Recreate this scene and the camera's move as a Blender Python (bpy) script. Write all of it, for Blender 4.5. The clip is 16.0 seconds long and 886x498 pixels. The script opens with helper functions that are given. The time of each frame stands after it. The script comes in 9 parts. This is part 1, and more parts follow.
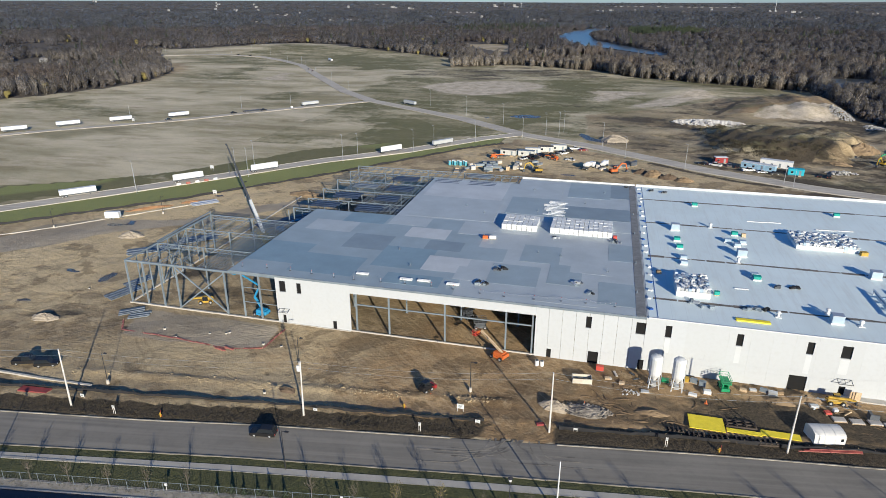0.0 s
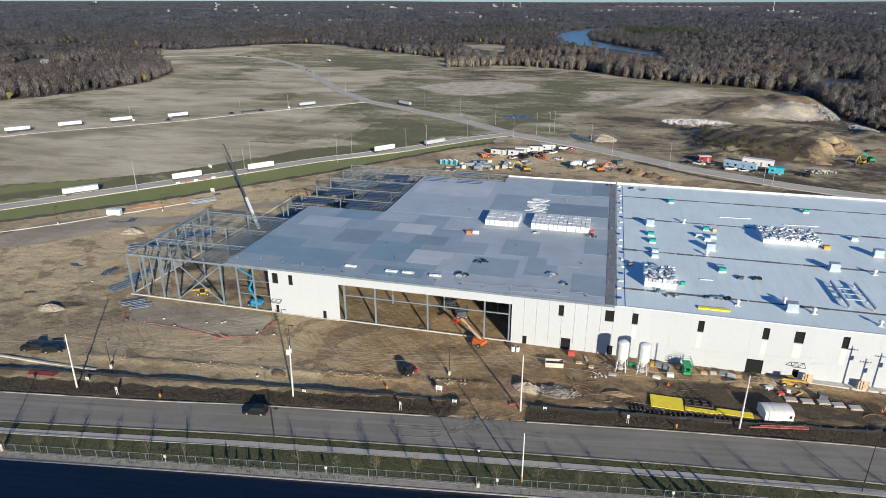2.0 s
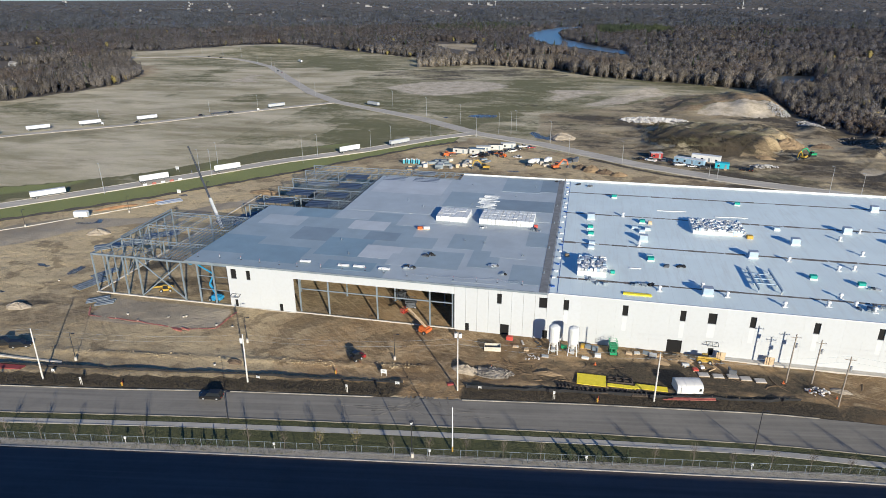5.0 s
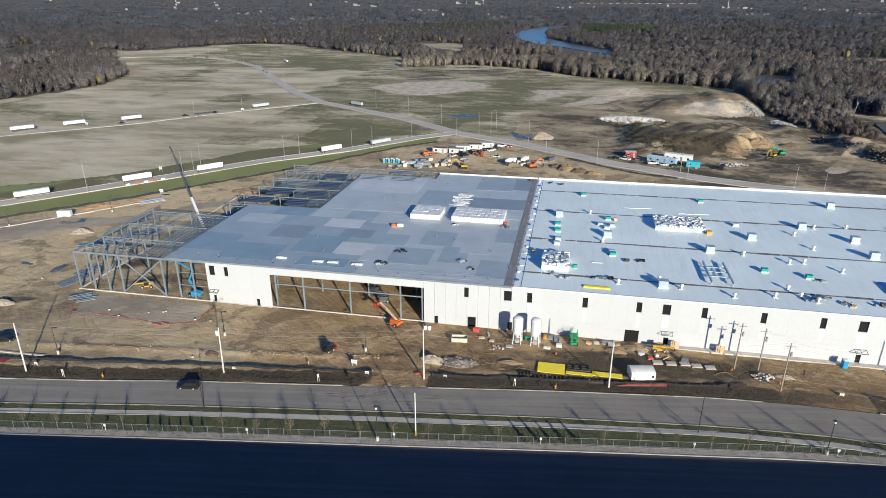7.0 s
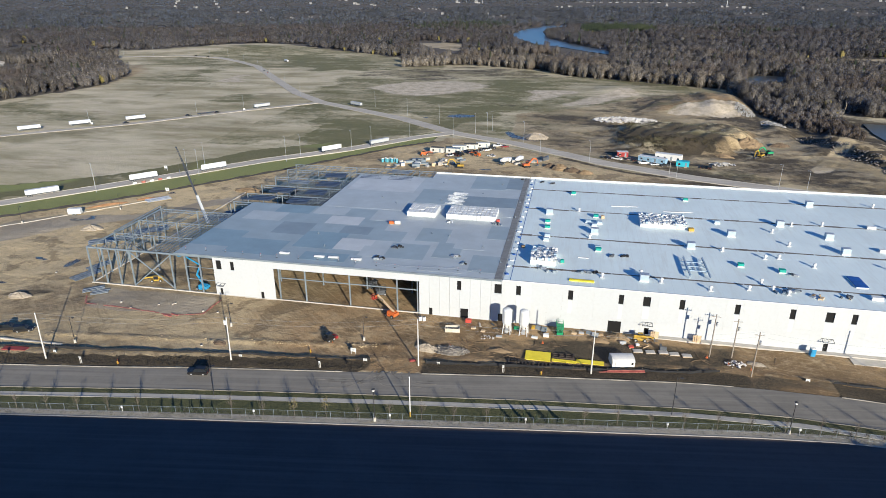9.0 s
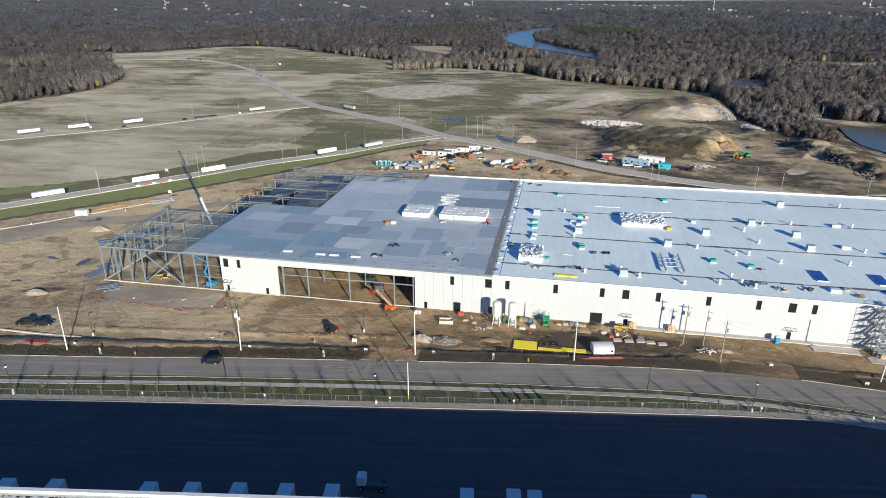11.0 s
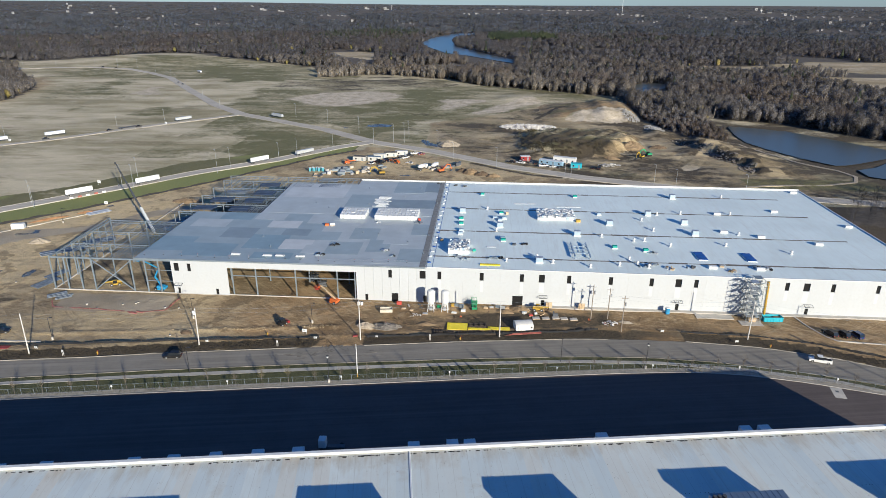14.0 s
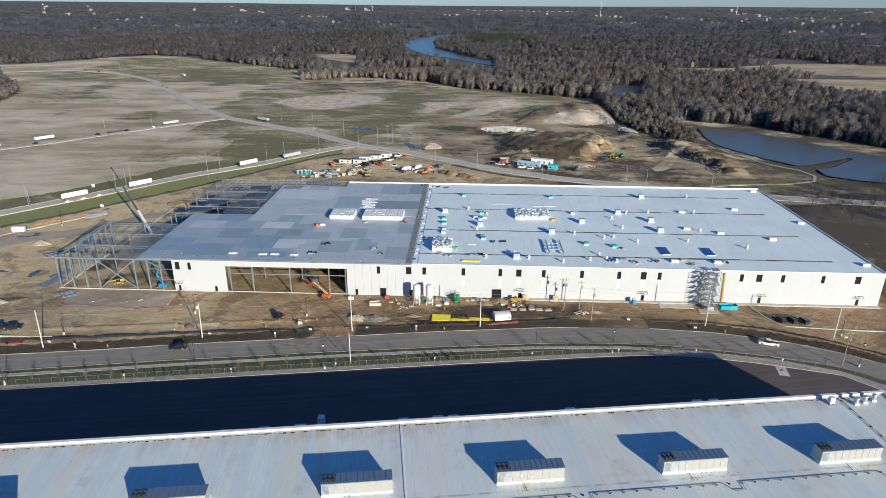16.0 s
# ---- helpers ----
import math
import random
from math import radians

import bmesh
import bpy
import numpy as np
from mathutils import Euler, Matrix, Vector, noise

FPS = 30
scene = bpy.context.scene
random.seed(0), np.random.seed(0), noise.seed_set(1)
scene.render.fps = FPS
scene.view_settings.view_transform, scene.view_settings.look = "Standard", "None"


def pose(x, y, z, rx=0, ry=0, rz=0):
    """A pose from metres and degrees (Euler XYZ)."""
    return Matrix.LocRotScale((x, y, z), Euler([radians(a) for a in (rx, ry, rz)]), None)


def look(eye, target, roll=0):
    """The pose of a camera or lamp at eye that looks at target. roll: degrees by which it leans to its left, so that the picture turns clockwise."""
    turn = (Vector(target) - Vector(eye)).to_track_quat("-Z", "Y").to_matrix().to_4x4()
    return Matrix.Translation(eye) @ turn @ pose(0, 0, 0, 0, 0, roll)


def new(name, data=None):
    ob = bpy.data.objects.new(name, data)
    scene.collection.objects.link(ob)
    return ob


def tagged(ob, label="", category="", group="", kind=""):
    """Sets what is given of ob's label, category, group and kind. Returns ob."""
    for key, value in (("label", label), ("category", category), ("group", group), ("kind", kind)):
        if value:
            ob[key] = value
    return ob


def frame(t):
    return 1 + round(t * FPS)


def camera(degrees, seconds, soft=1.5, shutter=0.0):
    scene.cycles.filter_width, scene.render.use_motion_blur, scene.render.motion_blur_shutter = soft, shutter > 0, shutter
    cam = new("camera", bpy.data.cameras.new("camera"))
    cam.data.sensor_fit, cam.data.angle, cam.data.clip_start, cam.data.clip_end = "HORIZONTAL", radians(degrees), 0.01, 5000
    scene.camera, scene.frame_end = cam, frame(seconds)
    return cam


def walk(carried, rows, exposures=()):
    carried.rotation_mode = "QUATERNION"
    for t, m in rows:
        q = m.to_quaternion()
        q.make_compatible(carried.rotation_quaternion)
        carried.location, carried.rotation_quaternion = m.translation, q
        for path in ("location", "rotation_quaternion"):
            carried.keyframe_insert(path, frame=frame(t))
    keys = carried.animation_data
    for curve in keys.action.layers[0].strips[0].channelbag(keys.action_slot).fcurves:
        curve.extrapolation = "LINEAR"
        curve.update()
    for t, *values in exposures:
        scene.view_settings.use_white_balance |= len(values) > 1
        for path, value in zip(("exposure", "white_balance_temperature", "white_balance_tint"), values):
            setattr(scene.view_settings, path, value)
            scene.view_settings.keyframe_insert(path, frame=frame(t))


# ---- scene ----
# ---- the camera and its walk ----
EXPOSURE = 0.42
KELVIN = 5230.0
cam = camera(70.37, 16.0, soft=0.64)
PATH = [
    (0, (74.16, -124.18, 74.38), (50.928, -34.132, 37.608), 0.08),
    (0.5, (75.64, -126.38, 74.82), (52.366, -36.329, 38.085), 0.07),
    (1, (77.21, -128.36, 75.30), (53.935, -38.321, 38.548), 0.05),
    (1.5, (78.87, -130.18, 75.83), (55.590, -40.162, 39.028), 0.03),
    (2, (80.57, -131.88, 76.33), (57.315, -41.863, 39.502), 0.00),
    (2.5, (82.28, -133.44, 76.81), (58.990, -43.422, 40.003), -0.02),
    (3, (84.02, -134.90, 77.34), (60.709, -44.912, 40.482), -0.05),
    (3.5, (85.79, -136.32, 77.84), (62.382, -46.347, 41.000), -0.08),
    (4, (87.59, -137.70, 78.30), (65.093, -47.507, 41.434), -0.11),
    (6.5, (97.13, -143.89, 80.87), (78.399, -53.026, 43.558), -0.20),
    (7, (98.44, -145.67, 81.31), (79.713, -54.780, 44.041), -0.13),
    (7.5, (99.57, -147.61, 81.95), (80.959, -56.744, 44.573), -0.11),
    (8, (100.48, -149.75, 82.69), (81.884, -58.901, 45.269), -0.11),
    (8.5, (101.21, -152.10, 83.44), (82.598, -61.270, 45.982), -0.10),
    (9, (101.83, -154.65, 84.25), (83.185, -63.838, 46.766), -0.06),
    (11.5, (103.49, -170.24, 89.08), (87.680, -78.765, 51.901), 0.19),
    (12, (103.65, -173.73, 90.04), (90.888, -81.740, 52.953), 0.24),
    (12.5, (103.77, -177.30, 90.98), (93.681, -84.945, 53.988), 0.31),
    (13, (103.91, -181.00, 91.95), (95.857, -88.423, 54.998), 0.35),
    (13.5, (104.05, -184.79, 92.99), (96.935, -92.106, 56.119), 0.38),
    (14, (104.21, -188.62, 94.16), (98.250, -95.838, 57.338), 0.39),
    (14.5, (104.41, -192.50, 95.39), (99.361, -99.683, 58.527), 0.40),
    (15, (104.54, -196.43, 96.56), (100.237, -103.535, 59.791), 0.42),
    (15.5, (104.60, -200.35, 97.88), (100.933, -107.416, 61.136), 0.44),
    (16, (104.71, -204.29, 99.42), (101.467, -111.365, 62.607), 0.45),
]
walk(cam, [(t, look(eye, target, roll)) for t, eye, target, roll in PATH], exposures=[(t, EXPOSURE + e, KELVIN, 10.5) for t, e in ((0.0, -0.06), (4.0, -0.02), (7.0, 0.05), (8.5, 0.10), (11.5, 0.10), (12.8, 0.03), (16.0, 0.0))])

# ---- sky and sun ----
SUN_FROM = Vector((0.555 * math.cos(radians(16.0)), -0.832 * math.cos(radians(16.0)), math.sin(radians(16.0)))).normalized()
world = bpy.data.worlds.new("sky")
scene.world = world
world.use_nodes = True
_nt = world.node_tree
_sky = _nt.nodes.new("ShaderNodeTexSky")
_sky.sky_type = "NISHITA"
_sky.sun_disc = False
_sky.sun_elevation = radians(16.0)
_sky.sun_rotation = radians(146.3)
_sky.altitude = 250
_sky.air_density = 1.0
_sky.dust_density = 0.15
_sky.ozone_density = 6.0
_bg = _nt.nodes["Background"]
_bg.inputs["Strength"].default_value = 0.075
_nt.links.new(_sky.outputs[0], _bg.inputs["Color"])
sun_data = bpy.data.lights.new("sun", "SUN")
sun_data.energy = 5.8
sun_data.angle = radians(0.55)
sun_data.color = (1.0, 0.80, 0.50)
sun = new("sun", sun_data)
sun.matrix_world = look(SUN_FROM * 300, (0, 0, 0))

# ---- materials ----
MATS = {}


class Nodes:
    """A short hand for building a node tree."""

    def __init__(self, name):
        self.m = bpy.data.materials.new(name)
        self.m.use_nodes = True
        self.t = self.m.node_tree
        self.b = self.t.nodes["Principled BSDF"]
        self.co = self.t.nodes.new("ShaderNodeTexCoord").outputs["Object"]

    def node(self, kind, **inputs):
        n = self.t.nodes.new(kind)
        for k, v in inputs.items():
            self.put(n.inputs[k.replace("_", " ")], v)
        return n

    def put(self, socket, v):
        if isinstance(v, bpy.types.NodeSocket):
            self.t.links.new(v, socket)
        elif isinstance(v, tuple) and len(v) == 3 and len(socket.default_value) == 4:
            socket.default_value = (*v, 1)
        else:
            socket.default_value = v

    def noise(self, scale, detail=4.0, rough=0.6, co=None, stretch=None):
        src = co or self.co
        if stretch:
            mp = self.t.nodes.new("ShaderNodeMapping")
            mp.inputs["Scale"].default_value = stretch
            self.t.links.new(src, mp.inputs["Vector"])
            src = mp.outputs[0]
        n = self.node("ShaderNodeTexNoise", Scale=scale, Detail=detail, Roughness=rough)
        self.t.links.new(src, n.inputs["Vector"])
        return n.outputs["Fac"]

    def ramp(self, fac, lo, hi):
        n = self.t.nodes.new("ShaderNodeMapRange")
        n.inputs["From Min"].default_value, n.inputs["From Max"].default_value = lo, hi
        self.t.links.new(fac, n.inputs["Value"])
        return n.outputs["Result"]

    def mix(self, fac, a, b, blend="MIX"):
        n = self.t.nodes.new("ShaderNodeMix")
        n.data_type, n.blend_type = "RGBA", blend
        self.put(n.inputs[0], fac)
        self.put(n.inputs[6], a)
        self.put(n.inputs[7], b)
        return n.outputs[2]

    def math(self, op, a, b=0.0):
        n = self.t.nodes.new("ShaderNodeMath")
        n.operation = op
        self.put(n.inputs[0], a)
        self.put(n.inputs[1], b)
        return n.outputs[0]

    def bump(self, height, strength, distance):
        n = self.node("ShaderNodeBump", Strength=strength, Distance=distance, Height=height)
        self.t.links.new(n.outputs[0], self.b.inputs["Normal"])

    def done(self, colour, rough=0.8, metal=0.0):
        self.put(self.b.inputs["Base Color"], colour)
        self.put(self.b.inputs["Roughness"], rough)
        self.b.inputs["Metallic"].default_value = metal
        return self.m


def paint(name, colour, rough=0.6, metal=0.0, var=0.14, scale=0.6, fine=6.0, dirt=None, per_object=0.0):
    """A painted or plain surface with broad wear and fine grain."""
    if name in MATS:
        return MATS[name]
    n = Nodes(name)
    dark = tuple(c * (1 - 2 * var) for c in colour) if dirt is None else dirt
    lite = tuple(min(1, c * (1 + var)) for c in colour)
    c = n.mix(n.ramp(n.noise(scale), 0.32, 0.68), dark if dirt is None else colour, lite)
    c = n.mix(n.math("MULTIPLY", n.ramp(n.noise(fine, 5), 0.45, 0.8), 0.55), c, dark)
    if per_object:
        info = n.t.nodes.new("ShaderNodeObjectInfo")
        c = n.mix(n.math("MULTIPLY", info.outputs["Random"], per_object), c, dark)
    MATS[name] = n.done(c, rough, metal)
    return MATS[name]


M_wall = paint("white precast concrete", (0.495, 0.518, 0.55), 0.75, var=0.02, scale=0.08, fine=1.2, dirt=(0.44, 0.452, 0.465), per_object=0.25)
M_steel = paint("grey primed steel", (0.225, 0.268, 0.315), 0.55, 0.2, var=0.12, scale=0.3)
M_steel_dark = paint("dark weathered steel", (0.10, 0.11, 0.13), 0.6, 0.2)
M_concrete = paint("pale concrete", (0.52, 0.49, 0.44), 0.9, var=0.12, scale=0.3, fine=3)
M_walk = paint("concrete walk", (0.42, 0.40, 0.36), 0.9, var=0.08, scale=0.3, fine=3)
M_kerb_worn = paint("worn kerb concrete", (0.36, 0.335, 0.285), 0.9, var=0.28, scale=0.25, fine=2)
M_kerb = paint("kerb concrete", (0.47, 0.445, 0.40), 0.9, var=0.1, scale=0.4, fine=3)
M_black = paint("black sheet for unlit inside", (0.004, 0.004, 0.005), 0.9)
M_rubber = paint("black rubber", (0.02, 0.02, 0.022), 0.85)
M_glass_dark = paint("dark glazing", (0.02, 0.024, 0.03), 0.12, var=0.05)
M_white = paint("white paint", (0.66, 0.675, 0.685), 0.5, var=0.05, scale=0.8)
M_galv = paint("galvanised steel", (0.55, 0.57, 0.60), 0.4, 0.5, var=0.1)
M_blue = paint("sky blue lift paint", (0.05, 0.28, 0.55), 0.45, var=0.1)
M_cyan = paint("turquoise plastic", (0.05, 0.42, 0.55), 0.5, var=0.1)
M_navy = paint("blue tarpaulin", (0.03, 0.10, 0.38), 0.5, var=0.2)
M_orange = paint("orange machine paint", (0.58, 0.14, 0.03), 0.45, var=0.1)
M_yellow = paint("yellow machine paint", (0.46, 0.30, 0.03), 0.55, var=0.2)
M_tarp = paint("yellow insulation blanket", (0.85, 0.70, 0.02), 0.6, var=0.04, scale=1.2)
M_green = paint("green machine paint", (0.03, 0.30, 0.12), 0.45, var=0.1)
M_teal = paint("green roof curb wrap", (0.03, 0.33, 0.27), 0.6, var=0.1)
M_red = paint("red safety plastic", (0.50, 0.07, 0.05), 0.55, var=0.1)
M_wood = paint("pale timber", (0.55, 0.42, 0.27), 0.8, var=0.15, scale=2)
M_pole = paint("weathered white pole", (0.62, 0.60, 0.57), 0.8, var=0.12, scale=1.0)
M_pole_wood = paint("grey wooden pole", (0.30, 0.26, 0.22), 0.85, var=0.15, scale=1.0)
M_lamp_black = paint("black lamp post paint", (0.03, 0.03, 0.035), 0.5)
M_silt = paint("black silt fabric", (0.022, 0.022, 0.026), 0.8, var=0.2)
M_fabric = paint("white tent fabric", (0.72, 0.71, 0.68), 0.7, var=0.04, scale=1)
M_foam = paint("white insulation stack", (0.70, 0.72, 0.73), 0.6, var=0.08, scale=0.9, fine=3)
M_rubble = paint("grey rubble stone", (0.45, 0.44, 0.43), 0.9, var=0.25, scale=0.5, per_object=0.3)
M_stone_pile = paint("tan soil heap", (0.24, 0.175, 0.105), 0.95, var=0.2, scale=0.5, fine=2)


def soil_ground():
    n = Nodes("land cover")
    at1 = n.t.nodes.new("ShaderNodeAttribute")
    at1.attribute_name = "cover"
    at2 = n.t.nodes.new("ShaderNodeAttribute")
    at2.attribute_name = "cover2"
    s1 = n.t.nodes.new("ShaderNodeSeparateColor")
    s2 = n.t.nodes.new("ShaderNodeSeparateColor")
    n.t.links.new(at1.outputs["Color"], s1.inputs[0])
    n.t.links.new(at2.outputs["Color"], s2.inputs[0])
    at3 = n.t.nodes.new("ShaderNodeAttribute")
    at3.attribute_name = "cover3"
    s3 = n.t.nodes.new("ShaderNodeSeparateColor")
    n.t.links.new(at3.outputs["Color"], s3.inputs[0])
    clay, sandy, lawn = s3.outputs[0], s3.outputs[1], s3.outputs[2]
    grass, pale, dark = s1.outputs[0], s1.outputs[1], s1.outputs[2]
    field, wet, woods = s2.outputs[0], s2.outputs[1], s2.outputs[2]

    def moved(k):
        mp = n.t.nodes.new("ShaderNodeMapping")
        mp.inputs["Location"].default_value = (37.0 * k + 5.0, 11.0 * k, 3.0 * k)
        n.t.links.new(n.co, mp.inputs["Vector"])
        return mp.outputs[0]

    def times(a, b):
        return n.math("MULTIPLY", a, b)

    big = n.noise(0.035, 6, 0.62)
    mid = n.noise(0.22, 6, 0.65)
    fine = n.noise(2.2, 6, 0.7)
    clod = n.noise(1.1, 6, 0.75)
    grit = n.noise(5.5, 3, 0.7)
    # worked site soil: olive tan, with damp and dry patches
    dirt = n.mix(n.ramp(n.noise(0.024, 7, 0.60, stretch=(0.7, 1.0, 1.0)), 0.43, 0.57), (0.275, 0.210, 0.120), (0.535, 0.424, 0.248))
    ruddy = n.mix(n.ramp(n.noise(0.03, 7, 0.62), 0.43, 0.57), (0.213, 0.139, 0.065), (0.447, 0.305, 0.153))
    dirt = n.mix(n.ramp(n.math("ADD", clay, times(n.math("SUBTRACT", big, 0.5), 1.6)), 0.38, 0.66), dirt, ruddy)
    dirt = n.mix(times(n.ramp(n.math("ADD", sandy, times(n.math("SUBTRACT", mid, 0.5), 1.4)), 0.30, 0.70), 0.85), dirt, (0.718, 0.568, 0.321))
    dirt = n.mix(times(n.ramp(mid, 0.53, 0.64), 0.5), dirt, (0.551, 0.434, 0.265))
    dirt = n.mix(times(n.ramp(n.noise(0.5, 5, 0.65, stretch=(0.35, 1.0, 1.0)), 0.56, 0.66), 0.36), dirt, (0.172, 0.119, 0.060))
    damp = n.noise(0.06, 6, 0.66)
    dirt = n.mix(times(n.ramp(damp, 0.54, 0.58), 0.58), dirt, (0.120, 0.083, 0.042))
    # the marks of blades and tyres: bundles of thin lines that sweep round slow contours
    ruts = None
    for k, (sc, turns, strength) in enumerate(((0.011, 70.0, 0.15), (0.019, 50.0, 0.12))):
        co = moved(k)
        f = n.math("FRACT", times(n.noise(sc, 1.0, 0.35, co=co), turns))
        line = n.ramp(n.math("ABSOLUTE", n.math("SUBTRACT", f, 0.5)), 0.18, 0.05)
        patchy = n.ramp(n.noise(0.045, 4, 0.6, co=co), 0.46, 0.54)
        broken = n.ramp(n.noise(0.6, 4, 0.6, co=co), 0.36, 0.50)
        hit = times(times(line, patchy), broken)
        dirt = n.mix(times(hit, strength), dirt, (0.146, 0.103, 0.054))
        ruts = hit if ruts is None else n.math("MAXIMUM", ruts, hit)
    for k, (sc, lo, strength) in enumerate(((0.022, 0.010, 0.242), (0.035, 0.014, 0.167), (0.057, 0.020, 0.093))):
        co = moved(k + 5)
        f = n.math("ABSOLUTE", n.math("SUBTRACT", n.noise(sc, 1.5, 0.5, co=co), 0.5))
        near_line = n.ramp(n.math("ABSOLUTE", n.math("SUBTRACT", f, lo)), lo * 0.5, lo * 0.2)
        patchy = n.ramp(n.noise(0.05, 3, 0.5, co=co), 0.42, 0.56)
        hit = times(near_line, patchy)
        dirt = n.mix(times(hit, strength), dirt, (0.120, 0.085, 0.043))
        ruts = n.math("MAXIMUM", ruts, hit)
    # long smears dragged along the ways that the machines drive
    for k, (turn, lo) in enumerate(((0.12, 0.53), (0.75, 0.55), (-0.55, 0.56))):
        mp = n.t.nodes.new("ShaderNodeMapping")
        mp.inputs["Rotation"].default_value = (0, 0, turn)
        n.t.links.new(moved(k + 20), mp.inputs["Vector"])
        s = n.noise(1.3, 4, 0.6, co=mp.outputs[0], stretch=(0.06, 1.0, 1.0))
        patchy = n.ramp(n.noise(0.04, 4, 0.6, co=mp.outputs[0]), 0.47, 0.55)
        dirt = n.mix(times(times(n.ramp(s, lo, lo + 0.07), patchy), 0.22), dirt, (0.130, 0.093, 0.048))
        dirt = n.mix(times(times(n.ramp(s, 0.45, 0.40), patchy), 0.28), dirt, (0.562, 0.444, 0.274))
    dirt = n.mix(times(n.ramp(clod, 0.57, 0.70), 0.32), dirt, (0.109, 0.079, 0.041))
    dirt = n.mix(times(n.ramp(clod, 0.45, 0.33), 0.32), dirt, (0.603, 0.465, 0.274))
    # stripped field: grey tan with dry olive growth in uneven drifts
    streak = n.noise(0.016, 8, 0.62, stretch=(0.55, 1.25, 1.0))
    fld = n.mix(n.ramp(streak, 0.40, 0.60), (0.34, 0.297, 0.168), (0.665, 0.585, 0.405))
    fld = n.mix(times(n.ramp(n.noise(0.05, 8, 0.66, co=moved(15), stretch=(0.5, 1.2, 1.0)), 0.48, 0.38), 0.45), fld, (0.71, 0.61, 0.45))
    fld = n.mix(times(n.ramp(n.noise(0.045, 7, 0.68, co=moved(9), stretch=(0.45, 1.3, 1.0)), 0.53, 0.64), 0.5), fld, (0.225, 0.182, 0.092))
    drift = n.ramp(n.noise(0.0125, 8, 0.62, co=moved(12), stretch=(0.8, 1.2, 1.0)), 0.55, 0.64)
    fld = n.mix(times(drift, 0.6), fld, n.mix(n.ramp(mid, 0.35, 0.65), (0.14, 0.132, 0.050), (0.225, 0.195, 0.088)))
    scrub = n.noise(0.7, 6, 0.75)
    fld = n.mix(times(n.ramp(scrub, 0.54, 0.70), 0.30), fld, (0.17, 0.137, 0.072))
    fld = n.mix(times(n.ramp(scrub, 0.46, 0.32), 0.30), fld, (0.60, 0.505, 0.36))
    at4 = n.t.nodes.new("ShaderNodeAttribute")
    at4.attribute_name = "cover4"
    s4 = n.t.nodes.new("ShaderNodeSeparateColor")
    n.t.links.new(at4.outputs["Color"], s4.inputs[0])
    graded = n.ramp(n.math("ADD", s4.outputs[0], times(n.math("SUBTRACT", mid, 0.5), 0.5)), 0.40, 0.60)
    dirt = n.mix(graded, dirt, n.mix(n.ramp(big, 0.40, 0.60), (0.31, 0.262, 0.190), (0.43, 0.368, 0.275)))
    col = n.mix(field, dirt, fld)
    rough_edge = n.math("ADD", times(n.math("SUBTRACT", mid, 0.5), 0.5), times(n.math("SUBTRACT", n.noise(0.045, 6, 0.6, co=moved(40), stretch=(0.6, 1.2, 1.0)), 0.5), 1.0))
    g = n.ramp(n.math("ADD", grass, rough_edge), 0.46, 0.72)
    gcol = n.mix(n.ramp(fine, 0.35, 0.7), (0.112, 0.112, 0.042), (0.222, 0.206, 0.086))
    gcol = n.mix(times(n.ramp(n.noise(0.3, 6, 0.7, co=moved(30)), 0.46, 0.60), 0.5), gcol, (0.112, 0.108, 0.042))
    gcol = n.mix(times(n.ramp(big, 0.45, 0.65), 0.55), gcol, (0.205, 0.182, 0.085))
    gcol = n.mix(n.ramp(grass, 0.92, 0.99), gcol, n.mix(n.ramp(fine, 0.35, 0.7), (0.185, 0.215, 0.060), (0.315, 0.325, 0.110)))
    gcol = n.mix(times(lawn, 0.85), gcol, n.mix(n.ramp(fine, 0.4, 0.65), (0.034, 0.038, 0.015), (0.078, 0.077, 0.033)))
    col = n.mix(g, col, gcol)
    p = n.ramp(n.math("ADD", pale, rough_edge), 0.40, 0.70)
    col = n.mix(p, col, n.mix(n.ramp(n.noise(0.12, 7, 0.7), 0.38, 0.62), (0.42, 0.355, 0.25), (0.70, 0.61, 0.475)))
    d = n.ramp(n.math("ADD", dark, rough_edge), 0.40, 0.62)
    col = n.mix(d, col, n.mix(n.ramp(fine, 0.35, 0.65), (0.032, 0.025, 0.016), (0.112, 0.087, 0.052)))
    w = n.ramp(n.math("ADD", woods, rough_edge), 0.35, 0.65)
    col = n.mix(w, col, n.mix(n.ramp(mid, 0.35, 0.65), (0.062, 0.053, 0.044), (0.120, 0.101, 0.082)))
    col = n.mix(times(n.ramp(fine, 0.45, 0.70), 0.40), col, n.mix(0.6, col, (0.075, 0.062, 0.042)))
    col = n.mix(times(n.ramp(grit, 0.54, 0.74), 0.40), col, n.mix(0.6, col, (0.06, 0.05, 0.035)))
    puddle = n.ramp(n.math("ADD", wet, times(n.math("SUBTRACT", mid, 0.5), 0.5)), 0.50, 0.56)
    col = n.mix(puddle, col, (0.06, 0.055, 0.05))
    rough = n.math("SUBTRACT", 0.95, times(puddle, 0.87))
    height = n.math("ADD", times(mid, 1.0), n.math("ADD", times(clod, 0.45), times(fine, 0.30)))
    height = n.math("SUBTRACT", height, times(ruts, 0.10))
    n.bump(height, 0.75, 0.5)
    return n.done(col, rough)


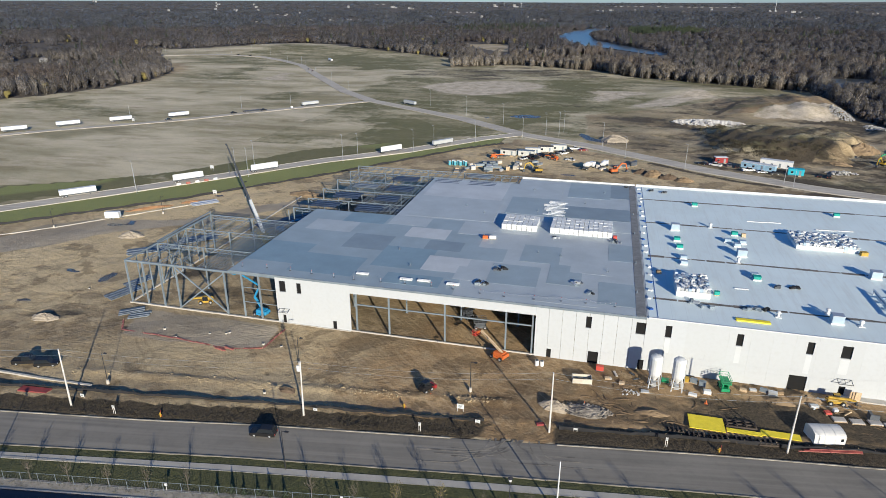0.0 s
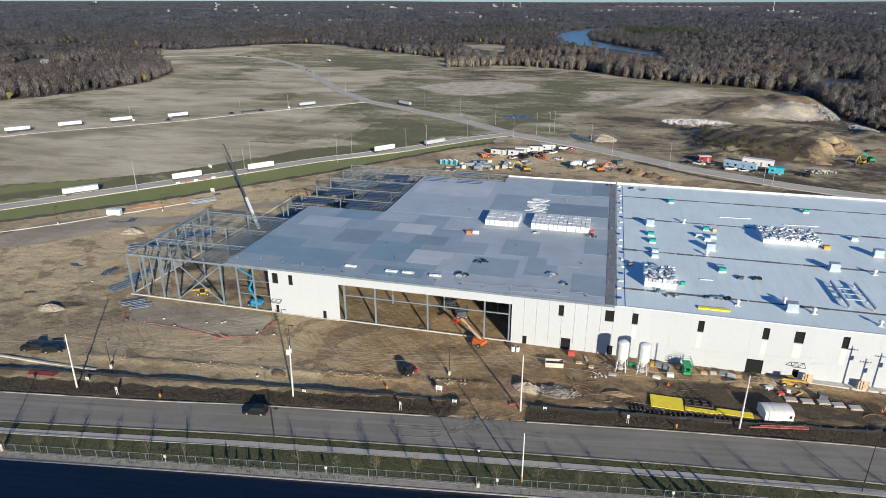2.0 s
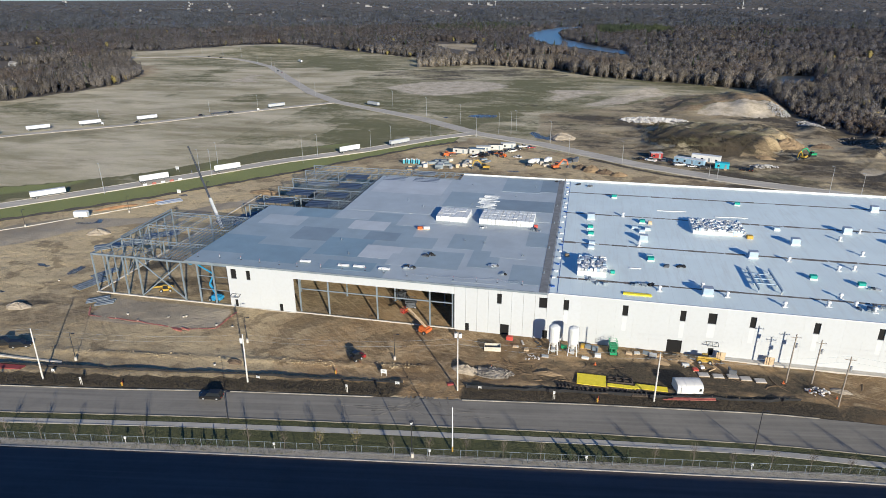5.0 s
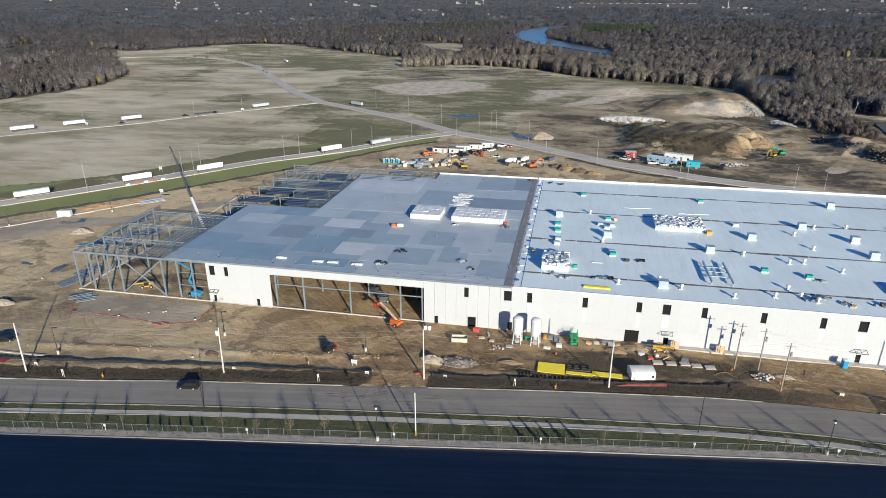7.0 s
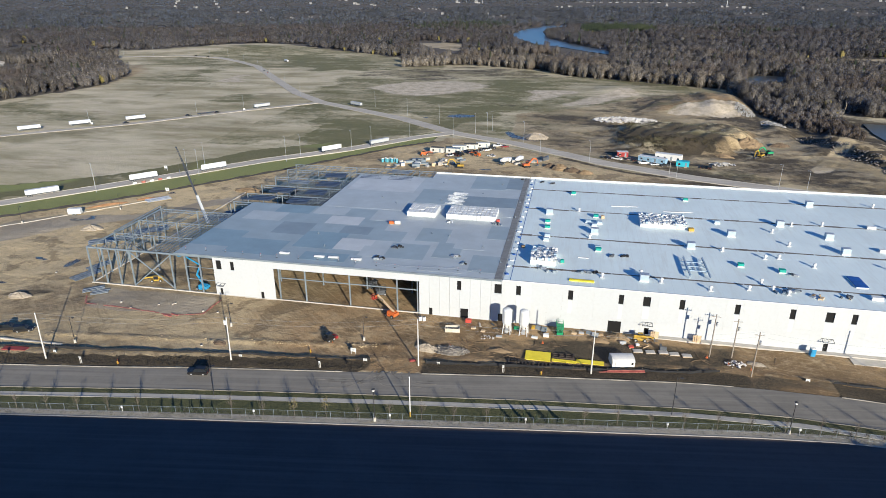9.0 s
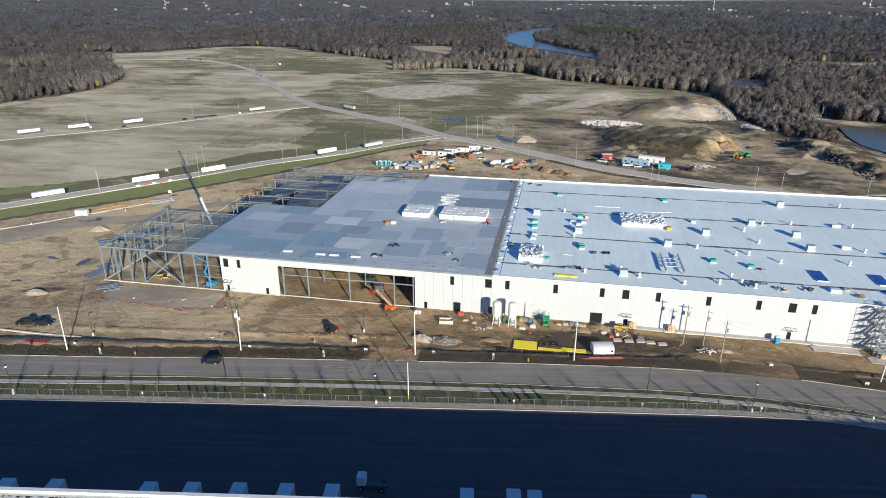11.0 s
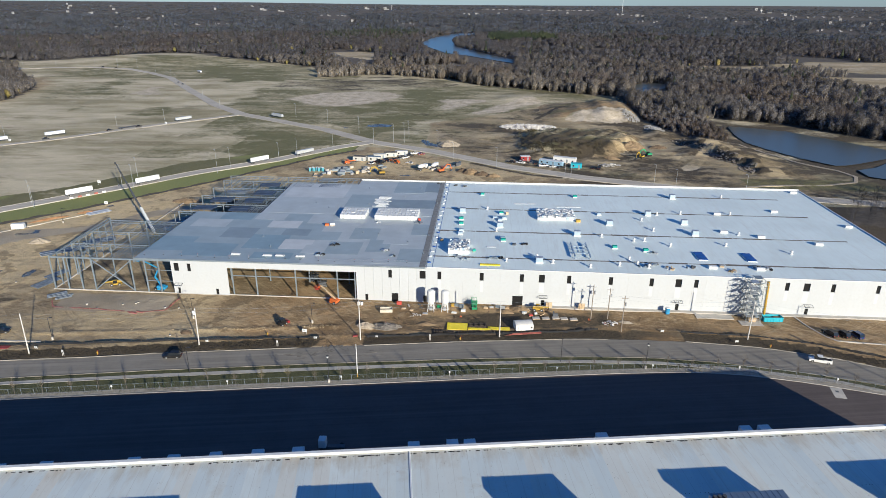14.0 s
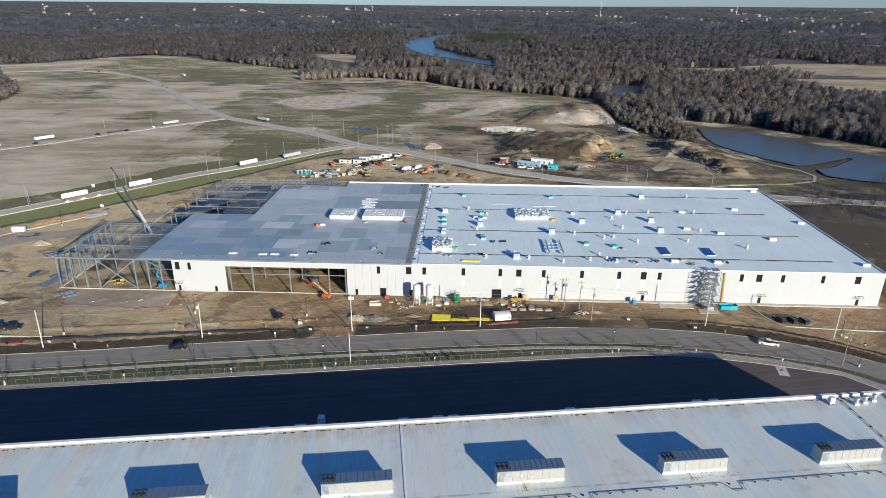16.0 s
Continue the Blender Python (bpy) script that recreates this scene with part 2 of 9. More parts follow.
def asphalt(name, a, b):
    n = Nodes(name)
    c = n.mix(n.ramp(n.noise(0.10, 5), 0.35, 0.65), a, b)
    c = n.mix(n.math("MULTIPLY", n.ramp(n.noise(0.9, 6), 0.5, 0.8), 0.35), c, tuple(x * 0.6 for x in a))
    c = n.mix(n.math("MULTIPLY", n.ramp(n.noise(14, 3), 0.4, 0.7), 0.25), c, tuple(x * 1.3 for x in b))
    # worn wheel lanes that run along the road
    mp = n.t.nodes.new("ShaderNodeMapping")
    mp.inputs["Rotation"].default_value = (0, 0, -0.155)
    n.t.links.new(n.co, mp.inputs["Vector"])
    lane = n.noise(0.9, 3, 0.5, co=mp.outputs[0], stretch=(0.02, 1.0, 1.0))
    c = n.mix(n.math("MULTIPLY", n.ramp(lane, 0.50, 0.66), 0.5), c, tuple(x * 1.25 for x in b))
    c = n.mix(n.math("MULTIPLY", n.ramp(lane, 0.46, 0.32), 0.4), c, tuple(x * 0.78 for x in a))
    return n.done(c, 0.9)


def membrane(name, colour, seam, streak_col, gap=3.05, turn=0.0, stain=None):
    """A single-ply roof: sheets with seams, streaks of dirt and dried ponds."""
    n = Nodes(name)
    mp = n.t.nodes.new("ShaderNodeMapping")
    mp.inputs["Rotation"].default_value = (0, 0, turn)
    n.t.links.new(n.co, mp.inputs["Vector"])
    sep = n.t.nodes.new("ShaderNodeSeparateXYZ")
    n.t.links.new(mp.outputs[0], sep.inputs[0])
    u = n.math("ABSOLUTE", n.math("SUBTRACT", n.math("FRACT", n.math("MULTIPLY", sep.outputs[0], 1 / gap)), 0.5))
    line = n.ramp(u, 0.478, 0.496)
    c = n.mix(n.ramp(n.noise(0.05, 5), 0.35, 0.65), tuple(x * 0.90 for x in colour), colour)
    c = n.mix(n.math("MULTIPLY", n.ramp(n.noise(0.6, 6, 0.7, co=mp.outputs[0], stretch=(1.0, 0.12, 1.0)), 0.50, 0.72), 0.6), c, streak_col)
    c = n.mix(n.math("MULTIPLY", n.ramp(n.noise(0.25, 6, 0.7), 0.55, 0.75), 0.35), c, streak_col)
    c = n.mix(n.math("MULTIPLY", line, 0.55), c, seam)
    if stain:
        # each sheet has aged a little differently, and cross joints hold a line of dirt
        white = n.t.nodes.new("ShaderNodeTexWhiteNoise")
        white.noise_dimensions = "1D"
        n.t.links.new(n.math("FLOOR", n.math("ADD", n.math("MULTIPLY", sep.outputs[0], 1 / gap), 0.5)), white.inputs["W"])
        c = n.mix(n.math("MULTIPLY", n.ramp(white.outputs["Value"], 0.3, 1.0), 0.55), c, (0.50, 0.575, 0.61))
        c = n.mix(n.math("MULTIPLY", n.ramp(white.outputs["Value"], 0.35, 0.0), 0.5), c, (0.62, 0.59, 0.51))
        v = n.math("ABSOLUTE", n.math("SUBTRACT", n.math("FRACT", n.math("MULTIPLY", sep.outputs[1], 1 / 23.0)), 0.5))
        smear = n.math("MULTIPLY", n.ramp(v, 0.482, 0.498), n.ramp(n.noise(0.5, 4, 0.6), 0.40, 0.60))
        c = n.mix(n.math("MULTIPLY", smear, 0.7), c, (0.33, 0.29, 0.22))
        # tan silt washed down towards the low edge, in tongues, and dried ponds elsewhere
        edge = n.ramp(sep.outputs[1], -9.0, -0.4)
        tongue = n.noise(0.35, 6, 0.7, stretch=(1.0, 0.25, 1.0))
        c = n.mix(n.math("MULTIPLY", n.ramp(n.math("ADD", n.math("MULTIPLY", edge, 0.42), tongue), 0.70, 1.0), 0.5), c, stain)
        c = n.mix(n.math("MULTIPLY", n.ramp(n.noise(0.11, 7, 0.7), 0.56, 0.70), 0.35), c, stain)
        c = n.mix(n.math("MULTIPLY", n.ramp(n.noise(1.6, 5, 0.7), 0.64, 0.72), 0.55), c, (0.12, 0.105, 0.085))
    return n.done(c, 0.5)


M_ground = soil_ground()
M_asphalt = asphalt("worn grey asphalt", (0.182, 0.169, 0.147), (0.233, 0.217, 0.187))
M_lot = asphalt("lot asphalt", (0.080, 0.066, 0.064), (0.100, 0.083, 0.080))
M_road_far = asphalt("far grey asphalt", (0.42, 0.382, 0.325), (0.50, 0.458, 0.392))
M_roof_white = membrane("white roof membrane", (0.765, 0.855, 0.855), (0.60, 0.66, 0.67), (0.62, 0.66, 0.64))
M_roof_old = membrane("aged white roof membrane", (0.665, 0.725, 0.715), (0.40, 0.41, 0.39), (0.54, 0.53, 0.48), stain=(0.36, 0.28, 0.17))


def water(name, colour):
    n = Nodes(name)
    n.bump(n.noise(0.5, 4), 0.12, 0.2)
    return n.done(colour, 0.28)


M_water = water("river water", (0.095, 0.105, 0.095))

# ---- geometry helpers ----
class MB:
    """Gathers faces for one mesh."""

    def __init__(self):
        self.v, self.f = [], []

    def add(self, verts, faces):
        k = len(self.v)
        self.v.extend(tuple(p) for p in verts)
        self.f.extend(tuple(i + k for i in f) for f in faces)
        return self

    def box(self, x0, x1, y0, y1, z0, z1, m=None, ch=0.0):
        """A block; ch chamfers its upright edges and its top rim."""
        if ch <= 0:
            vs = [(x0, y0, z0), (x1, y0, z0), (x1, y1, z0), (x0, y1, z0), (x0, y0, z1), (x1, y0, z1), (x1, y1, z1), (x0, y1, z1)]
            fs = [(3, 2, 1, 0), (4, 5, 6, 7), (0, 1, 5, 4), (1, 2, 6, 5), (2, 3, 7, 6), (3, 0, 4, 7)]
        else:
            def ring(e, z):
                return [(x0 + ch + e, y0 + e, z), (x1 - ch - e, y0 + e, z), (x1 - e, y0 + ch + e, z), (x1 - e, y1 - ch - e, z),
                        (x1 - ch - e, y1 - e, z), (x0 + ch + e, y1 - e, z), (x0 + e, y1 - ch - e, z), (x0 + e, y0 + ch + e, z)]
            vs = ring(0, z0) + ring(0, z1 - ch) + ring(ch * 0.8, z1)
            fs = [tuple(range(7, -1, -1)), tuple(range(16, 24))]
            for a in (0, 8):
                fs += [(a + i, a + (i + 1) % 8, a + 8 + (i + 1) % 8, a + 8 + i) for i in range(8)]
        if m is not None:
            vs = [m @ Vector(p) for p in vs]
        return self.add(vs, fs)

    def tube(self, a, b, ra, rb=None, n=8, caps=True):
        """A round or n-sided bar from a to b."""
        a, b = Vector(a), Vector(b)
        rb = ra if rb is None else rb
        d = (b - a).normalized()
        u = d.orthogonal().normalized() if abs(d.z) < 0.999 else Vector((1, 0, 0))
        w = d.cross(u)
        vs = []
        for p, r in ((a, ra), (b, rb)):
            for i in range(n):
                t = 2 * math.pi * (i + 0.5) / n
                vs.append(p + u * (r * math.cos(t)) + w * (r * math.sin(t)))
        fs = [(i, (i + 1) % n, n + (i + 1) % n, n + i) for i in range(n)]
        if caps:
            fs += [tuple(range(n - 1, -1, -1)), tuple(range(n, 2 * n))]
        return self.add(vs, fs)

    def bar(self, a, b, w, h=None):
        """A square bar from a to b, w wide and h high."""
        a, b = Vector(a), Vector(b)
        h = w if h is None else h
        d = (b - a).normalized()
        s = d.cross(Vector((0, 0, 1)))
        s = s.normalized() if s.length > 1e-4 else Vector((1, 0, 0))
        u = s.cross(d)
        vs = [p + s * (sx * w / 2) + u * (su * h / 2) for p in (a, b) for sx, su in ((-1, -1), (1, -1), (1, 1), (-1, 1))]
        fs = [(3, 2, 1, 0), (4, 5, 6, 7), (0, 1, 5, 4), (1, 2, 6, 5), (2, 3, 7, 6), (3, 0, 4, 7)]
        return self.add(vs, fs)

    def hbeam(self, a, b, w, h, t=0.05):
        """A steel I-section from a to b."""
        a, b = Vector(a), Vector(b)
        d = (b - a).normalized()
        s = d.cross(Vector((0, 0, 1)))
        s = s.normalized() if s.length > 1e-4 else Vector((1, 0, 0))
        u = s.cross(d)
        for off, ww, hh in ((u * (h / 2 - t / 2), w, t), (u * (-h / 2 + t / 2), w, t), (u * 0, t, h - 2 * t)):
            vs = [p + off + s * (sx * ww / 2) + u * (su * hh / 2) for p in (a, b) for sx, su in ((-1, -1), (1, -1), (1, 1), (-1, 1))]
            self.add(vs, [(3, 2, 1, 0), (4, 5, 6, 7), (0, 1, 5, 4), (1, 2, 6, 5), (2, 3, 7, 6), (3, 0, 4, 7)])
        return self

    def prism(self, poly, z0, z1, m=None):
        """An upright solid on a polygon given anticlockwise."""
        n = len(poly)
        vs = [(x, y, z0) for x, y in poly] + [(x, y, z1) for x, y in poly]
        if m is not None:
            vs = [m @ Vector(p) for p in vs]
        fs = [tuple(range(n - 1, -1, -1)), tuple(range(n, 2 * n))] + [(i, (i + 1) % n, n + (i + 1) % n, n + i) for i in range(n)]
        return self.add(vs, fs)

    def profile(self, pts, w, m=None):
        """A side profile in x and z, given anticlockwise seen from -y, w wide in y."""
        n = len(pts)
        vs = [(x, -w / 2, z) for x, z in pts] + [(x, w / 2, z) for x, z in pts]
        if m is not None:
            vs = [m @ Vector(p) for p in vs]
        fs = [tuple(range(n)), tuple(range(2 * n - 1, n - 1, -1))] + [(i, n + i, n + (i + 1) % n, (i + 1) % n) for i in range(n)]
        return self.add(vs, fs)

    def ball(self, c, r, seg=8, rings=5, sz=1.0):
        vs, fs = [(c[0], c[1], c[2] - r * sz)], []
        for j in range(1, rings):
            t = math.pi * j / rings
            for i in range(seg):
                p = 2 * math.pi * i / seg
                vs.append((c[0] + r * math.sin(t) * math.cos(p), c[1] + r * math.sin(t) * math.sin(p), c[2] - r * sz * math.cos(t)))
        vs.append((c[0], c[1], c[2] + r * sz))
        for i in range(seg):
            fs.append((0, 1 + (i + 1) % seg, 1 + i))
            for j in range(rings - 2):
                a, b = 1 + j * seg + i, 1 + j * seg + (i + 1) % seg
                fs.append((a, b, b + seg, a + seg))
            fs.append((len(vs) - 1, 1 + (rings - 2) * seg + i, 1 + (rings - 2) * seg + (i + 1) % seg))
        return self.add(vs, fs)

    def mesh(self, name, material):
        me = bpy.data.meshes.new(name)
        me.from_pydata(self.v, [], self.f)
        me.materials.append(material)
        me.update()
        return me


def part(name, mb, material, parent=None, label=""):
    ob = new(name, mb.mesh(name, material) if isinstance(mb, MB) else mb)
    if parent is not None:
        ob.parent = parent
    if label:
        tagged(ob, label)
    return ob


def thing(name, label, category, at=(0, 0, 0), rz=0.0, group="", kind="", scale=1.0):
    """An empty at the base of a thing, to which its parts are tied."""
    ob = new(name)
    ob.empty_display_size = 0.5
    ob.matrix_world = pose(*at, 0, 0, rz) @ Matrix.Scale(scale, 4)
    return tagged(ob, label, category, group, kind)


def solo(name, mb, material, label, category, group="", kind="", m=None):
    ob = part(name, mb, material)
    if m is not None:
        ob.matrix_world = m
    return tagged(ob, label, category, group, kind)


def big_mesh(name, verts, faces, material, smooth=False):
    """A mesh from arrays: all faces with the same number of corners."""
    me = bpy.data.meshes.new(name)
    verts, faces = np.asarray(verts, np.float32), np.asarray(faces, np.int32)
    k = faces.shape[1]
    me.vertices.add(len(verts))
    me.vertices.foreach_set("co", verts.ravel())
    me.loops.add(faces.size)
    me.loops.foreach_set("vertex_index", faces.ravel())
    me.polygons.add(len(faces))
    me.polygons.foreach_set("loop_start", np.arange(0, faces.size, k, dtype=np.int32))
    me.materials.append(material)
    if smooth:
        me.polygons.foreach_set("use_smooth", np.ones(len(faces), bool))
    me.update(calc_edges=True)
    return me


# ---- the lie of the land ----
def lerp_line(pts, x):
    xs, ys = zip(*pts)
    return np.interp(x, xs, ys)


KERB_N = [(-300, -90), (-120, -60.5), (-37, -47.2), (-5, -42.2), (16, -38.2), (58, -31.8), (98, -25.6), (133, -21.2), (150, -20.3), (167, -20.3), (187, -22.0), (206, -26.6), (221, -33.0), (260, -58), (300, -95), (360, -170)]
KERB_S = [(-300, -99.5), (-120, -70), (-25, -54.6), (17, -47.2), (60, -40.6), (98, -35.2), (132, -31.3), (153, -30.2), (172, -31.3), (194, -34.9), (217, -41.0), (245, -62), (285, -105), (340, -180)]
WALK = [(-300, -102), (-120, -72.5), (-21, -56.6), (18, -49.8), (61, -43.1), (99, -37.7), (131, -33.9), (155, -32.9), (178, -34.8), (200, -38.6), (216, -44.5), (240, -65), (278, -108), (330, -183)]
LOT_KERB = [(-300, -111), (-120, -80.5), (-16, -63.5), (22, -57.4), (63, -51.2), (99, -45.6), (143, -39.2), (162, -37.1), (176, -37.3), (192, -39.9), (214, -45.4), (232, -64), (268, -112), (315, -188)]
FENCE = [(-300, -109.3), (-120, -78.8), (-17, -61.8), (22, -55.6), (63, -49.4), (99, -43.9), (143, -37.4), (160, -35.8), (177, -35.7), (193, -38.1), (215, -43.2), (234, -63), (271, -111)]
SITE_NW = [(-300, -120), (-133, 39.0), (-91, 81.5), (-48, 134.0), (2, 204.0), (24, 226.0)]   # edge of the green strip
SITE_NE = [(24, 236.0), (43, 227.5), (77, 209.5), (121, 177.0), (156, 160.0), (230, 132), (300, 118), (420, 100)]


def hills(x, y):
    """Height of the land, with broad swells, the dug mound and the slow rise of the plain to the horizon."""
    x, y = np.asarray(x, float), np.asarray(y, float)
    far = np.hypot(x - 100, y + 160)
    z = 56.0 * np.clip((far - 2200) / 2550, 0, 1.2) ** 1.2
    z = z + 7.0 * np.exp(-((x + 430) / 150) ** 2 - ((y - 860) / 110) ** 2)
    scrape = (x - 197) * 0.886 - (y - 240) * 0.463 + 1.6 * np.sin(y * 0.33) + 1.2 * np.sin(x * 0.5 + y * 0.21)      # the mound's dug side
    z = z + 6.4 * np.exp(-((x - 174) / 41) ** 6 - ((y - 257) / 37) ** 6) / (1 + np.exp(np.clip(scrape / 1.3, -30, 30))) * (1 + 0.10 * np.sin(x * 0.21 + y * 0.13) + 0.07 * np.sin(x * 0.5 - y * 0.37))
    lift = np.clip((x - 146) / 62, 0, 1)
    z = z + 8.0 * lift * np.exp(-((x - 197 - 0.12 * (y - 390)) / 40) ** 6 - ((y - 396) / 41) ** 4) * (1 + 0.07 * np.sin(x * 0.31) + 0.06 * np.sin(x * 0.9 + y * 0.5))
    # a bank cut steeply on the side of the pit and falling slowly towards the pond
    cut = (x - 263) * 0.972 + (y - 220) * 0.235 + 1.5 * np.sin(y * 0.21) + 0.9 * np.sin(y * 0.57 + x * 0.2)
    run = -(x - 263) * 0.235 + (y - 234) * 0.972
    z = z + 5.2 * np.exp(-(run / 50) ** 6) * np.where(cut < 0, np.exp(-(cut / 3.2) ** 2), np.exp(-(cut / 21.0) ** 2)) * (0.85 + 0.2 * np.sin(run * 0.33) + 0.12 * np.sin(run * 0.9))
    z = z - 2.6 * np.exp(-((x - 249) / 8) ** 4 - ((y - 276) / 13) ** 4)
    z = z + 3.0 * np.exp(-((x - 236) / 7) ** 2 - ((y - 302) / 13) ** 2) + 2.2 * np.exp(-((x - 243) / 6) ** 2 - ((y - 236) / 10) ** 2)
    z = z + 3.0 * np.exp(-((x - 140) / 22) ** 2 - ((y - 470) / 25) ** 2)
    return z


def waves(x, y, k):
    """A cheap rolling noise between -1 and 1."""
    return (np.sin(x * k + 1.3 * np.sin(y * k * 0.7 + 0.5)) + np.sin(y * k * 1.13 + 1.7 * np.sin(x * k * 0.61 + 2.1)) + np.sin((x + y) * k * 0.47 + 4.0 + np.sin(y * k * 1.9))) / 3


def inside(poly, x, y):
    x, y = np.asarray(x, float), np.asarray(y, float)
    hit = np.zeros(x.shape, bool)
    n = len(poly)
    for i in range(n):
        (ax, ay), (bx, by) = poly[i], poly[(i + 1) % n]
        cross = ((ay > y) != (by > y)) & (x < (bx - ax) * (y - ay) / (by - ay + 1e-9) + ax)
        hit ^= cross
    return hit


RIVER = [(-49, 1390), (-42, 1540), (-22, 1670), (8, 1810), (70, 1850), (140, 1850), (80, 1800), (35, 1720), (16, 1600), (14, 1490), (32, 1300), (45, 1218), (67, 1156), (123, 999), (158, 916), (150, 868), (122, 911), (71, 1008), (28, 1060), (-12, 1190), (-38, 1290)]
CHANNEL = [(277, 540), (275, 580), (284, 610), (310, 622), (332, 617), (320, 590), (306, 566), (292, 545)]
POND = [(300, 332), (303, 337), (320, 330), (340, 319), (352, 302), (365, 283), (385, 250), (397, 237), (425, 210), (440, 170), (400, 150), (362, 165), (341, 172), (328, 182), (330, 197), (345, 205), (371, 229), (369, 232), (340, 214), (328, 208), (322, 207), (309, 226), (298, 252), (292, 272), (294, 300)]
WOODS = [
    [(-404, 280), (-388, 304), (-372, 344), (-364, 410), (-398, 505), (-470, 570), (-560, 690), (-900, 900), (-1400, 700), (-1200, 250), (-800, 120), (-500, 200)],
    [(-590, 790), (-505, 850), (-460, 965), (-330, 862), (-238, 824), (-150, 764), (-108, 640), (-40, 684), (58, 640), (98, 580), (160, 546), (243, 504), (262, 420), (275, 384), (300, 372), (325, 362), (342, 358), (362, 334), (380, 308), (415, 266), (480, 200), (640, 120), (900, 400), (1300, 2400), (400, 4600), (-1800, 4600), (-2600, 2200), (-1300, 900)],
    [(236, 452), (298, 415), (300, 366), (292, 345), (287, 312), (284, 286), (274, 274), (262, 282), (250, 304), (242, 345), (236, 395)],
    [(272, 95), (300, 88), (420, 60), (520, 40), (620, 100), (560, 150), (480, 150), (440, 130), (390, 138), (340, 140), (285, 118)],
]
CLEARINGS = [
    [(-199, 1060), (-113, 1072), (-81, 888), (-150, 962)],
    [(525, 712), (617, 728), (681, 721), (900, 770), (800, 640), (600, 560), (545, 591)],
    [(540, 880), (665, 964), (830, 950), (1050, 1000), (950, 830), (700, 752), (610, 790), (535, 834)],
    [(389, 844), (470, 866), (545, 870), (509, 795), (420, 806)],
]


def grid_axis(spans):
    out = [spans[0][0]]
    for a, b, step in spans:
        k = max(1, int(round((b - a) / step)))
        out += list(np.linspace(a, b, k + 1)[1:])
    return np.array(out)


def build_ground():
    xs = grid_axis([(-4800, -1500, 150), (-1500, -450, 40), (-450, -140, 8), (-140, 290, 1.5), (290, 480, 5), (480, 1500, 35), (1500, 4800, 150)])
    ys = grid_axis([(-900, -130, 45), (-130, -62, 4), (-62, 32, 1.0), (32, 320, 2.4), (320, 420, 3.2), (420, 620, 5), (620, 1400, 16), (1400, 2200, 40), (2200, 4800, 110)])
    X, Y = np.meshgrid(xs, ys)
    kn = lerp_line(KERB_N, X)
    nw = lerp_line(SITE_NW, X)
    ne = lerp_line(SITE_NE, X)
    limit = np.where(X < 24, nw, ne)
    site = (Y > kn - 0.3) & (Y < limit) & (X > -170) & (X < 262)
    z = hills(X, Y)
    slab = (X > -44) & (X < 252) & (Y > -0.6) & (Y < 105)
    rough = np.where(site & ~slab, 1.0, 0.0)
    z = z + rough * (0.16 * waves(X, Y, 0.31) + 0.10 * waves(X + 40, Y * 1.3, 0.85) + 0.06 * waves(X * 1.7, Y, 1.9))
    # the low berm behind the road verge, and the ditch beside it
    off = Y - (kn + 6.2)
    z = z + np.where(site, 0.38 * np.exp(-(off / 1.1) ** 2) * (0.7 + 0.3 * waves(X, Y, 0.5)), 0)
    z = z + np.where(site & (X > -32) & (X < 62), 0.42 * np.exp(-((Y - lerp_line([(-32, -31), (10, -26), (40, -22), (62, -19)], X)) / 0.8) ** 2), 0)
    fieldy = ~site & (Y > kn)
    dug = inside([(96, 250), (130, 206), (165, 176), (262, 146), (292, 160), (290, 330), (250, 430), (190, 440), (140, 380), (100, 330)], X, Y)
    z = z + np.where(dug, 0.50 * waves(X, Y, 0.16) + 0.34 * waves(X + 20, Y * 1.2, 0.37) + 0.20 * waves(X * 1.3, Y, 0.83), 0)
    z = z + np.where(fieldy, 0.16 * waves(X, Y, 0.05), 0)
    wet_land = inside(RIVER, X, Y) | inside(POND, X, Y) | inside(CHANNEL, X, Y)
    z = np.where(wet_land, -0.7, z)
    # a hair below the paving on the near side of the kerb
    z = np.where(Y <= kn + 0.4, -0.16, z)
    z = np.where((Y > lerp_line(KERB_S, X) - 14) & (Y < lerp_line(KERB_S, X) + 0.2), -0.02, z)
    woods = np.zeros(X.shape)
    for poly in WOODS:
        woods = np.maximum(woods, inside(poly, X, Y))
    for poly in CLEARINGS:
        woods = np.where(inside(poly, X, Y), 0.0, woods)
    far_land = (np.hypot(X - 100, Y + 160) > 1500)
    woods = np.where(far_land & (np.hypot(X - 100, Y + 160) > 2000), 1.0, woods)
    grass, pale, dark, wet = (np.zeros(X.shape) for _ in range(4))
    field = np.where(site, 0.0, 1.0)
    d_strip = Y - nw
    grass = np.where((X < 18) & (d_strip > -1) & (d_strip < 33), 1.0, grass)
    # green patches in the fields
    g = 0.30 + 0.30 * waves(X + 60, Y * 1.7, 0.017) + 0.12 * waves(X, Y, 0.05)
    grass = np.where(fieldy & (d_strip > 12), np.maximum(grass, g), grass)
    grass = np.where(fieldy & (X < -2) & (d_strip > 42) & (d_strip < 74 + 14 * waves(X, Y, 0.04)), np.maximum(grass, 0.86 + 0.30 * waves(X, Y, 0.06)), grass)
    grass = np.where((X > -480) & (X < -60) & (Y > 600) & (Y < 860), 0.62, grass)
    grass = np.where((X > -60) & (X < 70) & (Y > 520) & (Y < 600), np.maximum(grass, 0.5), grass)
    grass = np.where((X > -110) & (X < 210) & (Y > 330) & (Y < 580) & fieldy, np.maximum(grass, 0.56 + 0.20 * waves(X, Y, 0.035)), grass)
